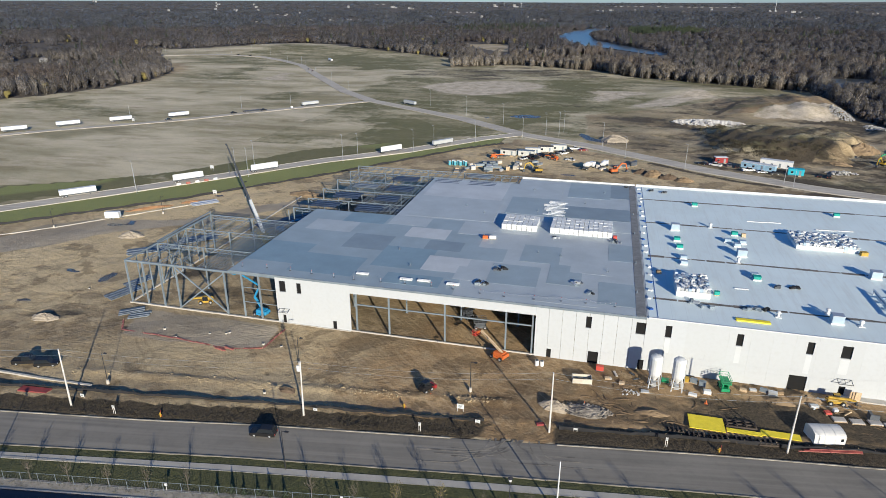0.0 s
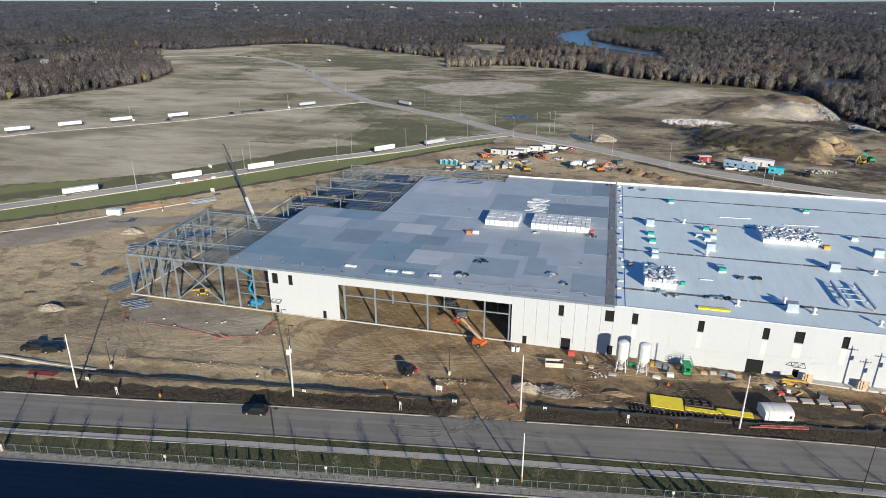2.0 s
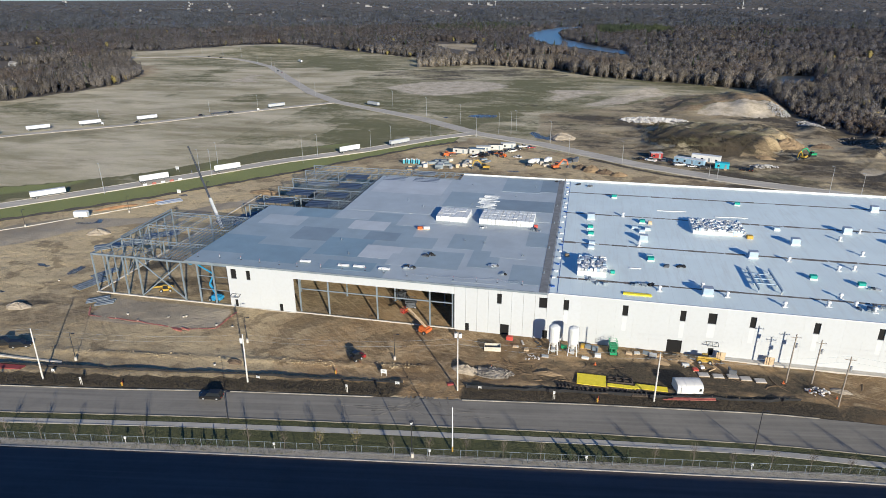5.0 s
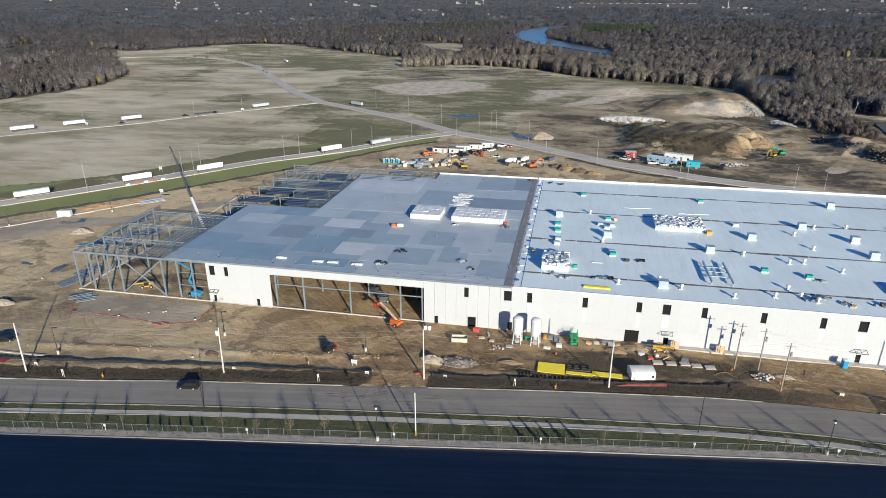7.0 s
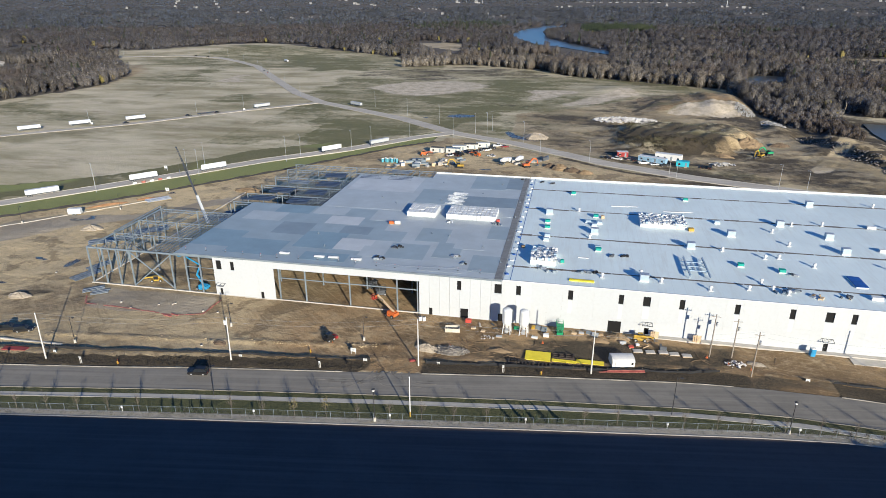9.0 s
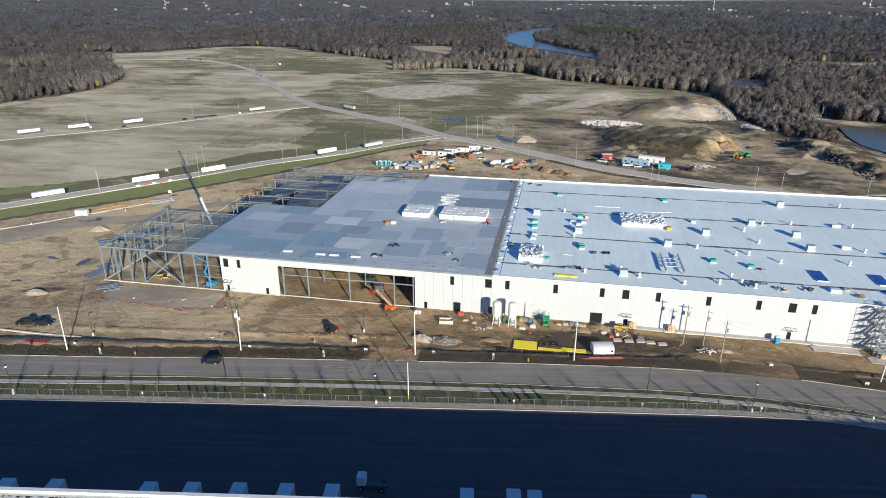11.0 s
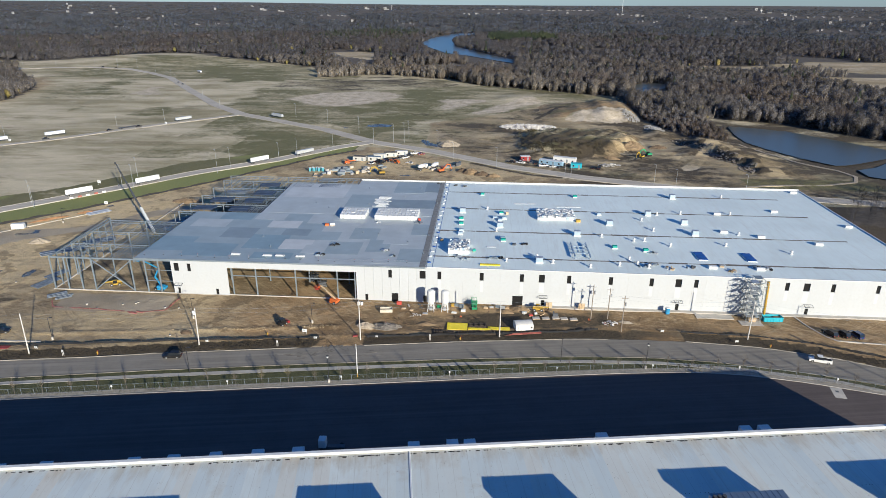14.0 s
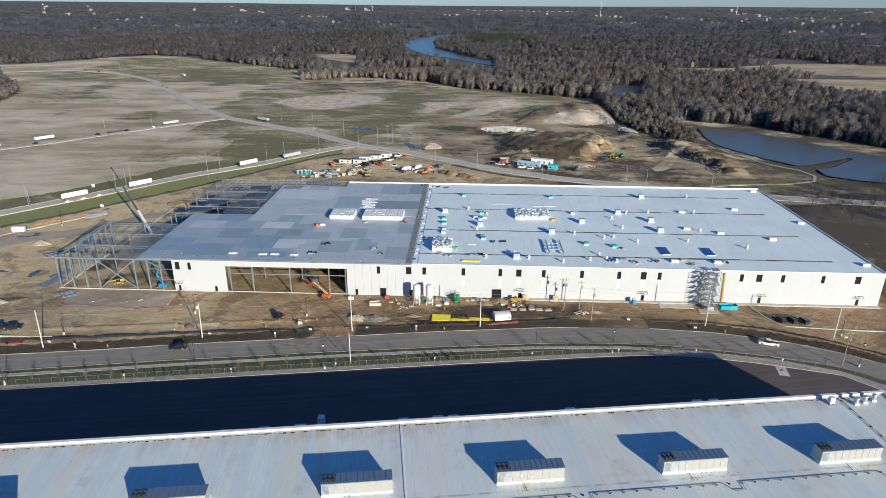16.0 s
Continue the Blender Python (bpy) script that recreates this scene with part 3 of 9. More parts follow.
    grass = np.where((X > -120) & (X < 60) & (d_strip > 40) & (Y < 340 - 0.9 * (X + 75)) & (Y > 190) & fieldy, np.maximum(grass, 0.50 + 0.2 * waves(X, Y, 0.04)), grass)
    def soft(poly, w):
        """One inside the outline, falling off over w metres with a ragged edge."""
        xs_, ys_ = zip(*poly)
        box = (X > min(xs_) - 3 * w) & (X < max(xs_) + 3 * w) & (Y > min(ys_) - 3 * w) & (Y < max(ys_) + 3 * w)
        px = X[box] + w * 0.9 * waves(X[box], Y[box], 0.09)
        py = Y[box] + w * 0.9 * waves(X[box] + 70, Y[box], 0.07)
        out = np.zeros(X.shape)
        out[box] = sum(inside(poly, px + w * math.cos(k * 0.785), py + w * math.sin(k * 0.785)) for k in range(8)) / 8.0
        return out

    def greener(poly, w, amount):
        return np.maximum(grass, soft(poly, w) * amount)

    grass = greener([(-367, 823), (-160, 738), (-136, 687), (-139, 574), (-200, 552), (-301, 642)], 30, 0.74)
    grass = greener([(2, 422), (53, 539), (109, 533), (60, 367), (31, 341), (4, 378)], 18, 0.62)
    grass = greener([(-71, 326), (-26, 283), (16, 253), (-21, 225), (-41, 192), (-61, 238)], 20, 0.70)
    grass = greener([(-150, 400), (-108, 354), (-20, 293), (28, 248), (60, 330), (120, 400), (80, 560), (-60, 520), (-165, 560)], 14, 0.66)
    grass = greener([(-120, 320), (-95, 345), (-20, 293), (25, 250), (-26, 195), (-60, 165), (-80, 220)], 16, 0.72)
    for poly in ([(-276, 340), (-284, 379), (-270, 405), (-253, 370), (-262, 340)], [(-217, 348), (-217, 385), (-179, 395), (-161, 341), (-197, 324)], [(-250, 280), (-250, 297), (-229, 286), (-233, 274)], [(-336, 481), (-368, 605), (-304, 606), (-308, 515), (-310, 469)]):
        grass = greener(poly, 9, 0.64)
    grass = greener([(-381, 268), (-372, 306), (-355, 369), (-344, 381), (-348, 336), (-345, 292), (-337, 249), (-345, 235)], 8, 0.62)
    blob = lambda cx, cy, rx, ry: np.exp(-((X - cx) / rx) ** 2 - ((Y - cy) / ry) ** 2)
    pale = np.maximum.reduce([0.95 * soft([(-98, 438), (-83, 492), (-32, 521), (22, 500), (6, 440), (-29, 398), (-63, 416)], 9), 0.95 * soft([(60, 463), (99, 465), (111, 452), (70, 396), (63, 394)], 6), 0.95 * soft([(93, 389), (152, 495), (162, 450), (121, 390), (96, 365)], 5), 0.8 * soft([(-277, 457), (-270, 539), (-229, 463), (-257, 451)], 6), 0.8 * soft([(-396, 504), (-451, 583), (-437, 576), (-395, 519), (-381, 490)], 5), 1.0 * soft([(170, 350), (184, 372), (206, 382), (230, 384), (228, 352), (211, 340), (190, 343)], 3), 0.42 * blob(-250, 420, 70, 60), 0.42 * blob(-150, 250, 60, 40), 0.45 * blob(-230, 160, 60, 40), 0.6 * blob(230, 190, 40, 22)])
    for poly in CLEARINGS:
        pale = np.where(inside(poly, X, Y), 0.42, pale)
    # round x 250 the blobs hold dug dark soil and its shadows, painted
    dark = np.maximum.reduce([0.50 * soft([(-165, 562), (-108, 615), (-47, 663), (48, 640), (72, 618), (81, 582), (52, 557), (10, 548), (-46, 511), (-88, 510), (-133, 529)], 7), 0.42 * blob(90, 310, 70, 60), 0.45 * blob(182, 258, 62, 38), 0.46 * blob(150, 370, 70, 30), 0.66 * blob(250, 310, 34, 80), 0.55 * blob(225, 330, 40, 40), 0.45 * blob(60, 370, 50, 22), 0.45 * blob(160, 520, 60, 30)])
    slope = soft([(-398, 464), (-479, 593), (-468, 614), (-402, 532), (-384, 489), (-363, 406), (-362, 376)], 6)
    scrub_land = [(66, 222), (120, 188), (160, 172), (262, 140), (300, 150), (300, 330), (255, 440), (190, 470), (120, 380), (60, 330)]
    scrub = inside(scrub_land, X, Y)
    dark = np.maximum(dark, soft(scrub_land, 10) * (0.45 + 0.10 * np.clip((X - 200) / 40, 0, 1) + 0.18 * waves(X, Y, 0.06) + 0.12 * waves(X, Y, 0.21)))
    grass = np.where(scrub & (X < 215), 0.45 + 0.2 * waves(X + 15, Y, 0.08), grass)
    dark = np.where(pale > 0.6, 0.0, dark)
    dark = np.maximum(dark, 0.8 * soft([(96, 198), (119, 181), (132, 172), (160, 162.5), (159, 159), (131, 167.5), (118, 177), (95, 194.5)], 1.0))
    dark = np.where((X > 165) & (X < 262) & (Y > 165) & (Y < 205), 0.30, dark)
    dark = np.maximum(dark, 0.50 * soft([(56, -32), (59, -22), (60, -18), (64, -17), (67, -21), (72, -30)], 3))
    dark = np.maximum(dark, 0.55 * soft([(72, -22), (78, -8), (110, -3), (150, -2), (150, -14), (112, -20), (90, -24)], 4))
    dark = np.maximum(dark, 0.46 * soft([(-61, -2), (-61, 3), (-54, 6), (-48, 1), (-54, -3)], 2))
    dark = np.maximum(dark, 0.44 * soft([(-74, -13), (-58, -6), (-43, -5), (-44, -9), (-59, -16)], 2.5))
    mound = (((X - 174) / 44) ** 4 + ((Y - 255) / 42) ** 4) < 1
    scrape = (X - 197) * 0.886 - (Y - 240) * 0.463 + 1.6 * np.sin(Y * 0.33) + 1.2 * np.sin(X * 0.5 + Y * 0.21)
    cut_face = mound & (np.abs(scrape + 0.5) < 5.5) & (Y > 214) & (Y < 286)
    grass = np.where(mound, np.where(scrape < -6, 0.60 + 0.2 * waves(X, Y, 0.12), 0.15), grass)
    dark = np.where(mound, np.where(scrape < -6, 0.58 + 0.2 * waves(X + 30, Y, 0.11), 0.50 + 0.2 * waves(X, Y, 0.14)), dark)
    dark = np.where(cut_face, 0.40 + 0.25 * waves(X, Y, 0.25), dark)
    pale = np.where(mound, 0.0, pale)
    rim_q = (((X - 196) / 42) ** 4 + ((Y - 398) / 44) ** 4) < 1
    dark = np.where(rim_q & (pale < 0.5), 0.36 + 0.20 * waves(X, Y, 0.13), dark)
    # dark earth of the bank, with the shade of its west face painted in
    cut = (X - 263) * 0.972 + (Y - 220) * 0.235 + 1.5 * np.sin(Y * 0.21)
    bank = (cut > -7) & (cut < 3) & (Y > 182) & (Y < 290)
    dark = np.where(bank, 0.62 + 0.25 * waves(X, Y, 0.3), dark)
    # rock spill; the pit's shade is painted in at its low-y end
    spill = soft([(224, 384), (238, 350), (248, 318), (262, 288), (262, 262), (244, 264), (232, 292), (228, 340), (218, 372)], 4)
    dark = np.maximum(dark, 0.60 * spill)
    # dark strips beside mound and rim: their shadow painted in along the ditches
    ditch_shadow = np.maximum(soft([(129, 243), (149, 274), (174, 305), (177, 302), (153, 270), (133, 241)], 1.2), soft([(144, 357), (174, 412), (179, 409), (149, 356)], 1.5))
    dark = np.maximum(dark, 0.95 * ditch_shadow)
    track = soft([(224, 192), (242, 226), (262, 262), (270, 284), (274, 282), (267, 258), (248, 222), (232, 190)], 2.0)
    dark = np.where(track > 0.4, 0.34, dark)
    shore = (X > 276) & (X < 470) & (Y > 130) & (Y < 372)
    grass = np.where(shore, 0.42 + 0.2 * waves(X, Y, 0.07), grass)
    dark = np.where(shore, 0.61 + 0.18 * waves(X, Y + 50, 0.08), dark)
    works = (X > 150) & (X < 280) & (Y > 135) & (Y < 225) & ~mound & ~bank & (track < 0.4)
    dark = np.where(works, 0.52 + 0.22 * waves(X, Y, 0.09), dark)
    grass = np.where((X > 250) & (X < 345) & (Y > 150) & (Y < 172), 0.85, grass)
    verge = (Y > kn) & (Y < kn + 5.4) & (X > -130) & (X < 262)
    drive = ((X > 57 + (Y + 31) * 0.25) & (X < 71)) | ((X > 147) & (X < 166))
    dark = np.where(verge & ~drive, 0.95, dark)
    dark = np.where(verge & drive, 0.45, dark)
    # shadowed land right of the warehouse, its shade put into the ground colour
    dark = np.where((X > 258) & (X < 700) & (Y < 122) & (Y > -60), 0.75, dark)
    # mud under the frames, with the shade of deck and joists painted in
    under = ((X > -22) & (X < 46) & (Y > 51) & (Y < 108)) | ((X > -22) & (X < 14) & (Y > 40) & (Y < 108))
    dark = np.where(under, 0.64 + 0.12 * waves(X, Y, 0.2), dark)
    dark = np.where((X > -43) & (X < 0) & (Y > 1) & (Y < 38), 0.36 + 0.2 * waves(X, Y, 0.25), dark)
    near = Y <= kn + 0.2
    lot_side = Y < lerp_line(LOT_KERB, X) + 0.4
    grass = np.where(near & ~lot_side, 1.0, grass)
    dark = np.where(near & ~lot_side, 0.1, dark)
    dark = np.where(near & lot_side, 0.47, dark)
    pale = np.where(near & lot_side, 0.26, pale)
    field = np.where(near, 1.0, field)
    wet = np.maximum.reduce([0.80 * soft([(7, 309), (16, 320), (30, 319), (30, 308), (15, 304)], 2.5), 0.8 * soft([(55, 258), (62, 263), (66, 252), (82, 239), (82, 232), (62, 243)], 2.5), 0.74 * blob(-5, 302, 4, 3), 0.70 * blob(50, 215, 10, 5), 0.7 * blob(-76, 92, 5, 3), 0.78 * blob(-92, 51, 5, 2.6), 0.80 * blob(60, 162, 6, 2.2), 0.74 * blob(79, 239.5, 6, 2.5), 0.62 * blob(-55, 40, 5, 3), 0.78 * soft([(-80, 15.5), (-73, 14.5), (-69, 13), (-70, 11.5), (-76, 12.5)], 1.0), 0.74 * soft([(-62, 8), (-63, 14), (-61, 19), (-58.5, 15), (-58.5, 8)], 1.2), 0.8 * soft([(-92, 55), (-87, 57), (-85, 53), (-88, 52)], 1.0), 0.74 * soft([(-76, -6), (-74, -4), (-68, -4.6), (-69, -6), (-73, -7)], 1.0)])
    k = len(xs)
    idx = np.arange(len(ys) * k).reshape(len(ys), k)
    faces = np.stack([idx[:-1, :-1].ravel(), idx[:-1, 1:].ravel(), idx[1:, 1:].ravel(), idx[1:, :-1].ravel()], 1)
    me = big_mesh("ground", np.stack([X.ravel(), Y.ravel(), z.ravel()], 1), faces, M_ground, smooth=True)
    clay = np.where((Y < 120) & (X > -30), 0.25 + 0.62 * np.clip((X - 0) / 70, 0, 1), 0.0)
    clay = np.where((Y > 104) & (X > 0), 0.25, clay)
    graded = np.maximum(soft([(-160, -30), (-121, 30), (-116, 41), (-99, 55), (-75, 60), (-40, 98), (-33, 92), (-62, 62), (-87, 44), (-97, 29), (-109, 19), (-145, -36)], 2.5), soft([(-38, -3), (2, -3), (3, -13), (-5, -15.5), (-33, -15.5)], 1.2))
    rim_top = rim_q & (pale < 0.5)
    clay = np.where(rim_top, 0.62, np.maximum(clay, 0.9 * slope))
    sandy_face = np.where(cut_face, 0.28, 0.0)
    field = np.where(cut_face, 0.0, field)
    field = np.where(rim_top, 0.1, np.where(slope > 0.4, 0.35, field))
    for poly in CLEARINGS:
        hit = inside(poly, X, Y)
        clay, field = np.where(hit, 0.75, clay), np.where(hit, 0.45, field)
    clay = np.where(scrub & ~mound & ~rim_q, 0.42, clay)
    field = np.where(scrub & ~mound & ~rim_q, 0.35, field)
    sandy = np.maximum.reduce([sandy_face, 1.0 * blob(-75, 75, 50, 60), 0.8 * blob(-20, 130, 45, 40), 0.75 * blob(-95, 20, 45, 40), 0.6 * blob(-70, -5, 34, 20), 0.5 * blob(205, 205, 40, 14), 0.9 * blob(45, 185, 55, 30), 0.8 * blob(110, 165, 45, 16)])
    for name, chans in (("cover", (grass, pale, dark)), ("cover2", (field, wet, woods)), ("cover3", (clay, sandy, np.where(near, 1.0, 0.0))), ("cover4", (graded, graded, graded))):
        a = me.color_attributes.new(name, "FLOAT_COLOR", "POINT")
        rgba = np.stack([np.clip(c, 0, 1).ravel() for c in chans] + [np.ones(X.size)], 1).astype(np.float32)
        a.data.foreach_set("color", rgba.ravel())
    ob = new("ground", me)
    return tagged(ob, "rutted tan construction soil running out to dry fields and woods", "ground", kind="structure")


ground = build_ground()


def ribbon(name, left, right, z, thick, material, label, category, step=3.0, lift=None, zz=None):
    """A paved strip between two lines given as points in order, with sides that go down."""
    def dense(line, n):
        p = np.array(line, float)
        s = np.r_[0, np.cumsum(np.hypot(*np.diff(p, axis=0).T))]
        t = np.linspace(0, s[-1], n)
        return np.stack([np.interp(t, s, p[:, 0]), np.interp(t, s, p[:, 1])], 1)
    n = max(2, int(np.hypot(*np.diff(np.array(left, float), axis=0).T).sum() / step))
    a, b = dense(left, n), dense(right, n)
    za = np.full(n, z) if lift is None else hills(a[:, 0], a[:, 1]) + z
    zb = np.full(n, z) if lift is None else hills(b[:, 0], b[:, 1]) + z
    mb = MB()
    vs = [(*p, q) for p, q in zip(a, za)] + [(*p, q) for p, q in zip(b, zb)] + [(*p, q - thick) for p, q in zip(a, za)] + [(*p, q - thick) for p, q in zip(b, zb)]
    fs = []
    for i in range(n - 1):
        fs += [(n + i, n + i + 1, i + 1, i), (i, i + 1, 2 * n + i + 1, 2 * n + i), (n + i + 1, n + i, 3 * n + i, 3 * n + i + 1)]
    fs += [(0, 2 * n, 3 * n, n), (n - 1, 2 * n - 1, 4 * n - 1, 3 * n - 1)]
    mb.add(vs, fs)
    return solo(name, mb, material, label, category, kind="structure")


def shift(line, d):
    """The line moved d metres to its left."""
    p = np.array(line, float)
    t = np.gradient(p, axis=0)
    t /= np.linalg.norm(t, axis=1)[:, None]
    return [tuple(q) for q in p + np.stack([-t[:, 1], t[:, 0]], 1) * d]


ribbon("road", KERB_N, KERB_S, 0.0, 0.3, M_asphalt, "worn grey asphalt road with tyre marks", "road")


def kerb_run(line, lo, hi, name, material=M_kerb, high=0.14):
    pts = [(x, float(lerp_line(line, x))) for x in np.arange(lo, hi + 0.1, 6.0)]
    ribbon(name, shift(pts, 0.11), shift(pts, -0.11), high, 0.4, material, "pale concrete kerb along the road", "kerb")


for lo, hi in ((-290, 57), (71, 147), (166, 300)):
    kerb_run(KERB_N, lo, hi, "kerb", M_kerb_worn)
kerb_run(KERB_S, -290, 280, "kerb", paint("dirty kerb concrete", (0.24, 0.225, 0.195), 0.9, var=0.2, scale=0.3, fine=2), 0.10)
kerb_run(LOT_KERB, -290, 262, "kerb")
ribbon("gravel_strip", shift(LOT_KERB, 2.3), shift(LOT_KERB, 0.1), 0.035, 0.2, paint("grey verge gravel", (0.31, 0.285, 0.24), 0.95, var=0.3, scale=0.7, fine=3.5, dirt=(0.12, 0.11, 0.088)), "grey gravel and dead grass under the chain-link fence", "gravel")
ribbon("pavement", shift(WALK, 0.75), shift(WALK, -0.75), 0.06, 0.2, M_walk, "pale concrete footpath between grass strips", "pavement")
ribbon("road", LOT_KERB, [(x, y - 90) for x, y in LOT_KERB], 0.02, 0.2, M_lot, "dark asphalt loading lot beside a warehouse", "road")

# the roads round the site
ROAD_N = [(-330, -150), (-200, 8), (-148.5, 53.2), (-134.4, 69.2), (-89.5, 122.6), (-59.5, 159.4), (-26.5, 191), (6, 232), (25, 249.5)]
ROAD_E = [(-700, 690), (-553, 690), (-470, 715), (-400, 700), (-347, 660), (-296, 610), (-217, 495), (-150, 400), (-108, 354), (-75, 331), (-20, 293), (28, 248), (70, 225), (122, 186), (162, 165), (230, 141), (300, 128), (400, 117), (560, 110)]
ROAD_W = [(-420, 60), (-330, 118), (-273.6, 166.5), (-254, 189), (-205, 235), (-154, 302), (-109, 352)]
ribbon("road", shift(ROAD_N, 4.2), shift(ROAD_N, -4.2), 0.24, 1.0, M_road_far, "grey asphalt road with parked trailers beside a grass strip", "road", lift=1)
ribbon("road", shift(ROAD_E, 4.6), shift(ROAD_E, -4.6), 0.28, 1.0, M_road_far, "grey asphalt road curving away through the fields", "road", lift=1)
PATH_P = [(240, 150), (262, 158), (294, 161), (314, 169), (321, 182), (317, 196), (303, 212), (292, 240), (284, 262), (267, 280)]
ribbon("path", shift(PATH_P, 1.0), shift(PATH_P, -1.0), 0.25, 1.0, paint("dusty track", (0.42, 0.36, 0.27), 0.95), "pale dirt track curving along the pond bank", "path", lift=1)
ribbon("road", shift(ROAD_W, 3.4), shift(ROAD_W, -3.4), 0.24, 1.0, M_road_far, "grey field road with parked trailers", "road", lift=1)

for line, d in ((ROAD_E[7:], 4.75), (ROAD_E[7:], -4.75), (ROAD_N, 4.35), (ROAD_N, -4.35)):
    ribbon("kerb", shift(shift(line, d), 0.10), shift(shift(line, d), -0.10), 0.36, 0.9, M_kerb, "pale concrete kerb along the far road", "kerb", lift=1)


def water_sheet(poly, z, name, label, cat):
    mb = MB()
    mb.add([(x, y, z) for x, y in poly], [tuple(range(len(poly)))])
    me = mb.mesh(name, M_water)
    bm = bmesh.new()
    bm.from_mesh(me)
    bmesh.ops.triangulate(bm, faces=bm.faces)
    bmesh.ops.recalc_face_normals(bm, faces=bm.faces)
    for f in bm.faces:
        if f.normal.z < 0:
            f.normal_flip()
    bm.to_mesh(me)
    bm.free()
    tagged(new(name, me), label, cat, kind="structure")


water_sheet(RIVER, 0.4, "water", "calm blue river bending through bare woods", "water")
water_sheet(CHANNEL, 0.4, "water", "calm river channel among bare trees", "water")
water_sheet(POND, 0.38, "water", "still blue pond with grassy banks", "water")

# ---- the new warehouse ----
EAVE = 12.6
X_LEFT, X_JOIN, X_RIGHT, Y_BACK = 0.0, 86.3, 251.0, 104.0

warehouse = thing("warehouse", "long white precast warehouse, half roofed and still under construction", "warehouse", kind="structure")


def wall_panels(parent, x0, x1, y, thick, openings, joints, z1, material):
    """A wall along x in panels with real openings; each panel is a part."""
    cuts = sorted({x0, x1, *[j for j in joints if x0 < j < x1]})
    for a, b in zip(cuts, cuts[1:]):
        mb = MB()
        g = 0.02 if 62 < a < 87 else 0.004
        a2, b2 = a + g, b - g
        xs = sorted({a2, b2, *[v for o in openings for v in o[:2] if a2 < v < b2]})
        for p, q in zip(xs, xs[1:]):
            mid = (p + q) / 2
            holes = sorted((o[2], o[3]) for o in openings if o[0] < mid < o[1])
            z = 0.0
            for lo, hi in holes:
                if lo > z:
                    mb.box(p, q, y, y + thick, z, lo)
                z = max(z, hi)
            if z < z1:
                mb.box(p, q, y, y + thick, z, z1)
        part("wall_panel", mb, material, parent)


# openings of the front wall: x from, x to, sill, head
OPEN_BAY = (19.3, 63.2, 0.0, 10.1)
WINDOWS = [(1.0, 2.7, 8.4, 11.3), (5.6, 6.8, 8.4, 11.2), (74.0, 75.2, 8.5, 11.3), (84.4, 86.4, 8.5, 11.3), (90.3, 91.6, 8.5, 11.3), (104.2, 105.5, 8.5, 11.3), (117.3, 118.6, 8.5, 11.3), (123.5, 125.4, 8.5, 11.3), (132.6, 133.9, 8.5, 11.3), (146.0, 147.3, 8.5, 11.3), (159.0, 160.3, 8.5, 11.3), (167.2, 169.2, 8.5, 11.3), (173.1, 174.4, 8.5, 11.3), (201.5, 202.8, 8.5, 11.3), (207.2, 209.2, 8.5, 11.3), (215.7, 217.0, 8.5, 11.3), (229.5, 230.7, 8.5, 11.3), (241.0, 243.0, 8.5, 11.3)]
DOORS = [(1.3, 2.2, 0.0, 2.2), (14.6, 15.6, 0.0, 2.2), (66.0, 67.0, 0.0, 2.2), (75.0, 77.2, 0.0, 2.9), (85.6, 86.8, 0.0, 2.4), (115.2, 118.6, 0.0, 3.4), (124.6, 125.8, 0.0, 2.2), (168.2, 169.3, 0.3, 2.5), (209.1, 210.2, 0.3, 2.5), (243.0, 244.1, 0.3, 2.5)]
JOINTS = [3.9, 9.1, 14.2, 19.3, 26.6, 33.9, 41.2, 48.5, 55.9, 63.2] + [63.2 + 2.9 * k for k in range(1, 8)] + [86.3 + 4.115 * k for k in range(41)]
wall_panels(warehouse, X_LEFT, X_RIGHT, 0.0, 0.30, [OPEN_BAY] + WINDOWS + DOORS, JOINTS, EAVE - 0.05, M_wall)
# black sheets close the windows and doorways, standing for the dark inside
for x0, x1, z0, z1 in WINDOWS:
    w = part("window", MB().box(x0, x1, 0.24, 0.28, z0, z1), M_black, warehouse, "high window backed by a black sheet for its unlit inside")
    f = MB()
    for a, b, c, d in ((x0, x1, z0, z0 + 0.07), (x0, x1, z1 - 0.07, z1), (x0, x0 + 0.07, z0 + 0.07, z1 - 0.07), (x1 - 0.07, x1, z0 + 0.07, z1 - 0.07)):
        f.box(a, b, 0.18, 0.235, c, d)
    part("window_frame", f, M_steel_dark, w)
for x0, x1, z0, z1 in DOORS:
    part("door", MB().box(x0, x1, 0.22, 0.27, z0, z1), M_black, warehouse, "doorway backed by a black sheet for its unlit inside")
# sides, back and the wall between the two halves
part("wall_panel", MB().box(X_RIGHT - 0.3, X_RIGHT, 0.3, Y_BACK - 0.3, 0, EAVE - 0.05), M_wall, warehouse)
part("wall_panel", MB().box(46.0, X_RIGHT, Y_BACK - 0.3, Y_BACK, 0, EAVE - 0.05), M_wall, warehouse)
part("wall_panel", MB().box(0.0, 0.3, 0.3, 6.0, 0, EAVE - 0.75), M_wall, warehouse)
part("inner_wall", MB().box(X_JOIN + 0.1, X_JOIN + 0.4, 0.35, Y_BACK - 0.4, 0, EAVE - 0.05), M_wall, warehouse)
# white roof
part("roof", MB().box(X_JOIN + 0.4, X_RIGHT - 0.3, 0.3, Y_BACK - 0.3, EAVE - 0.6, EAVE), M_roof_white, warehouse, "white membrane roof with dirty seams")
rim = MB()
rim.box(X_JOIN + 0.4, X_RIGHT, -0.06, 0.26, EAVE - 0.05, EAVE + 0.16, ch=0.03)
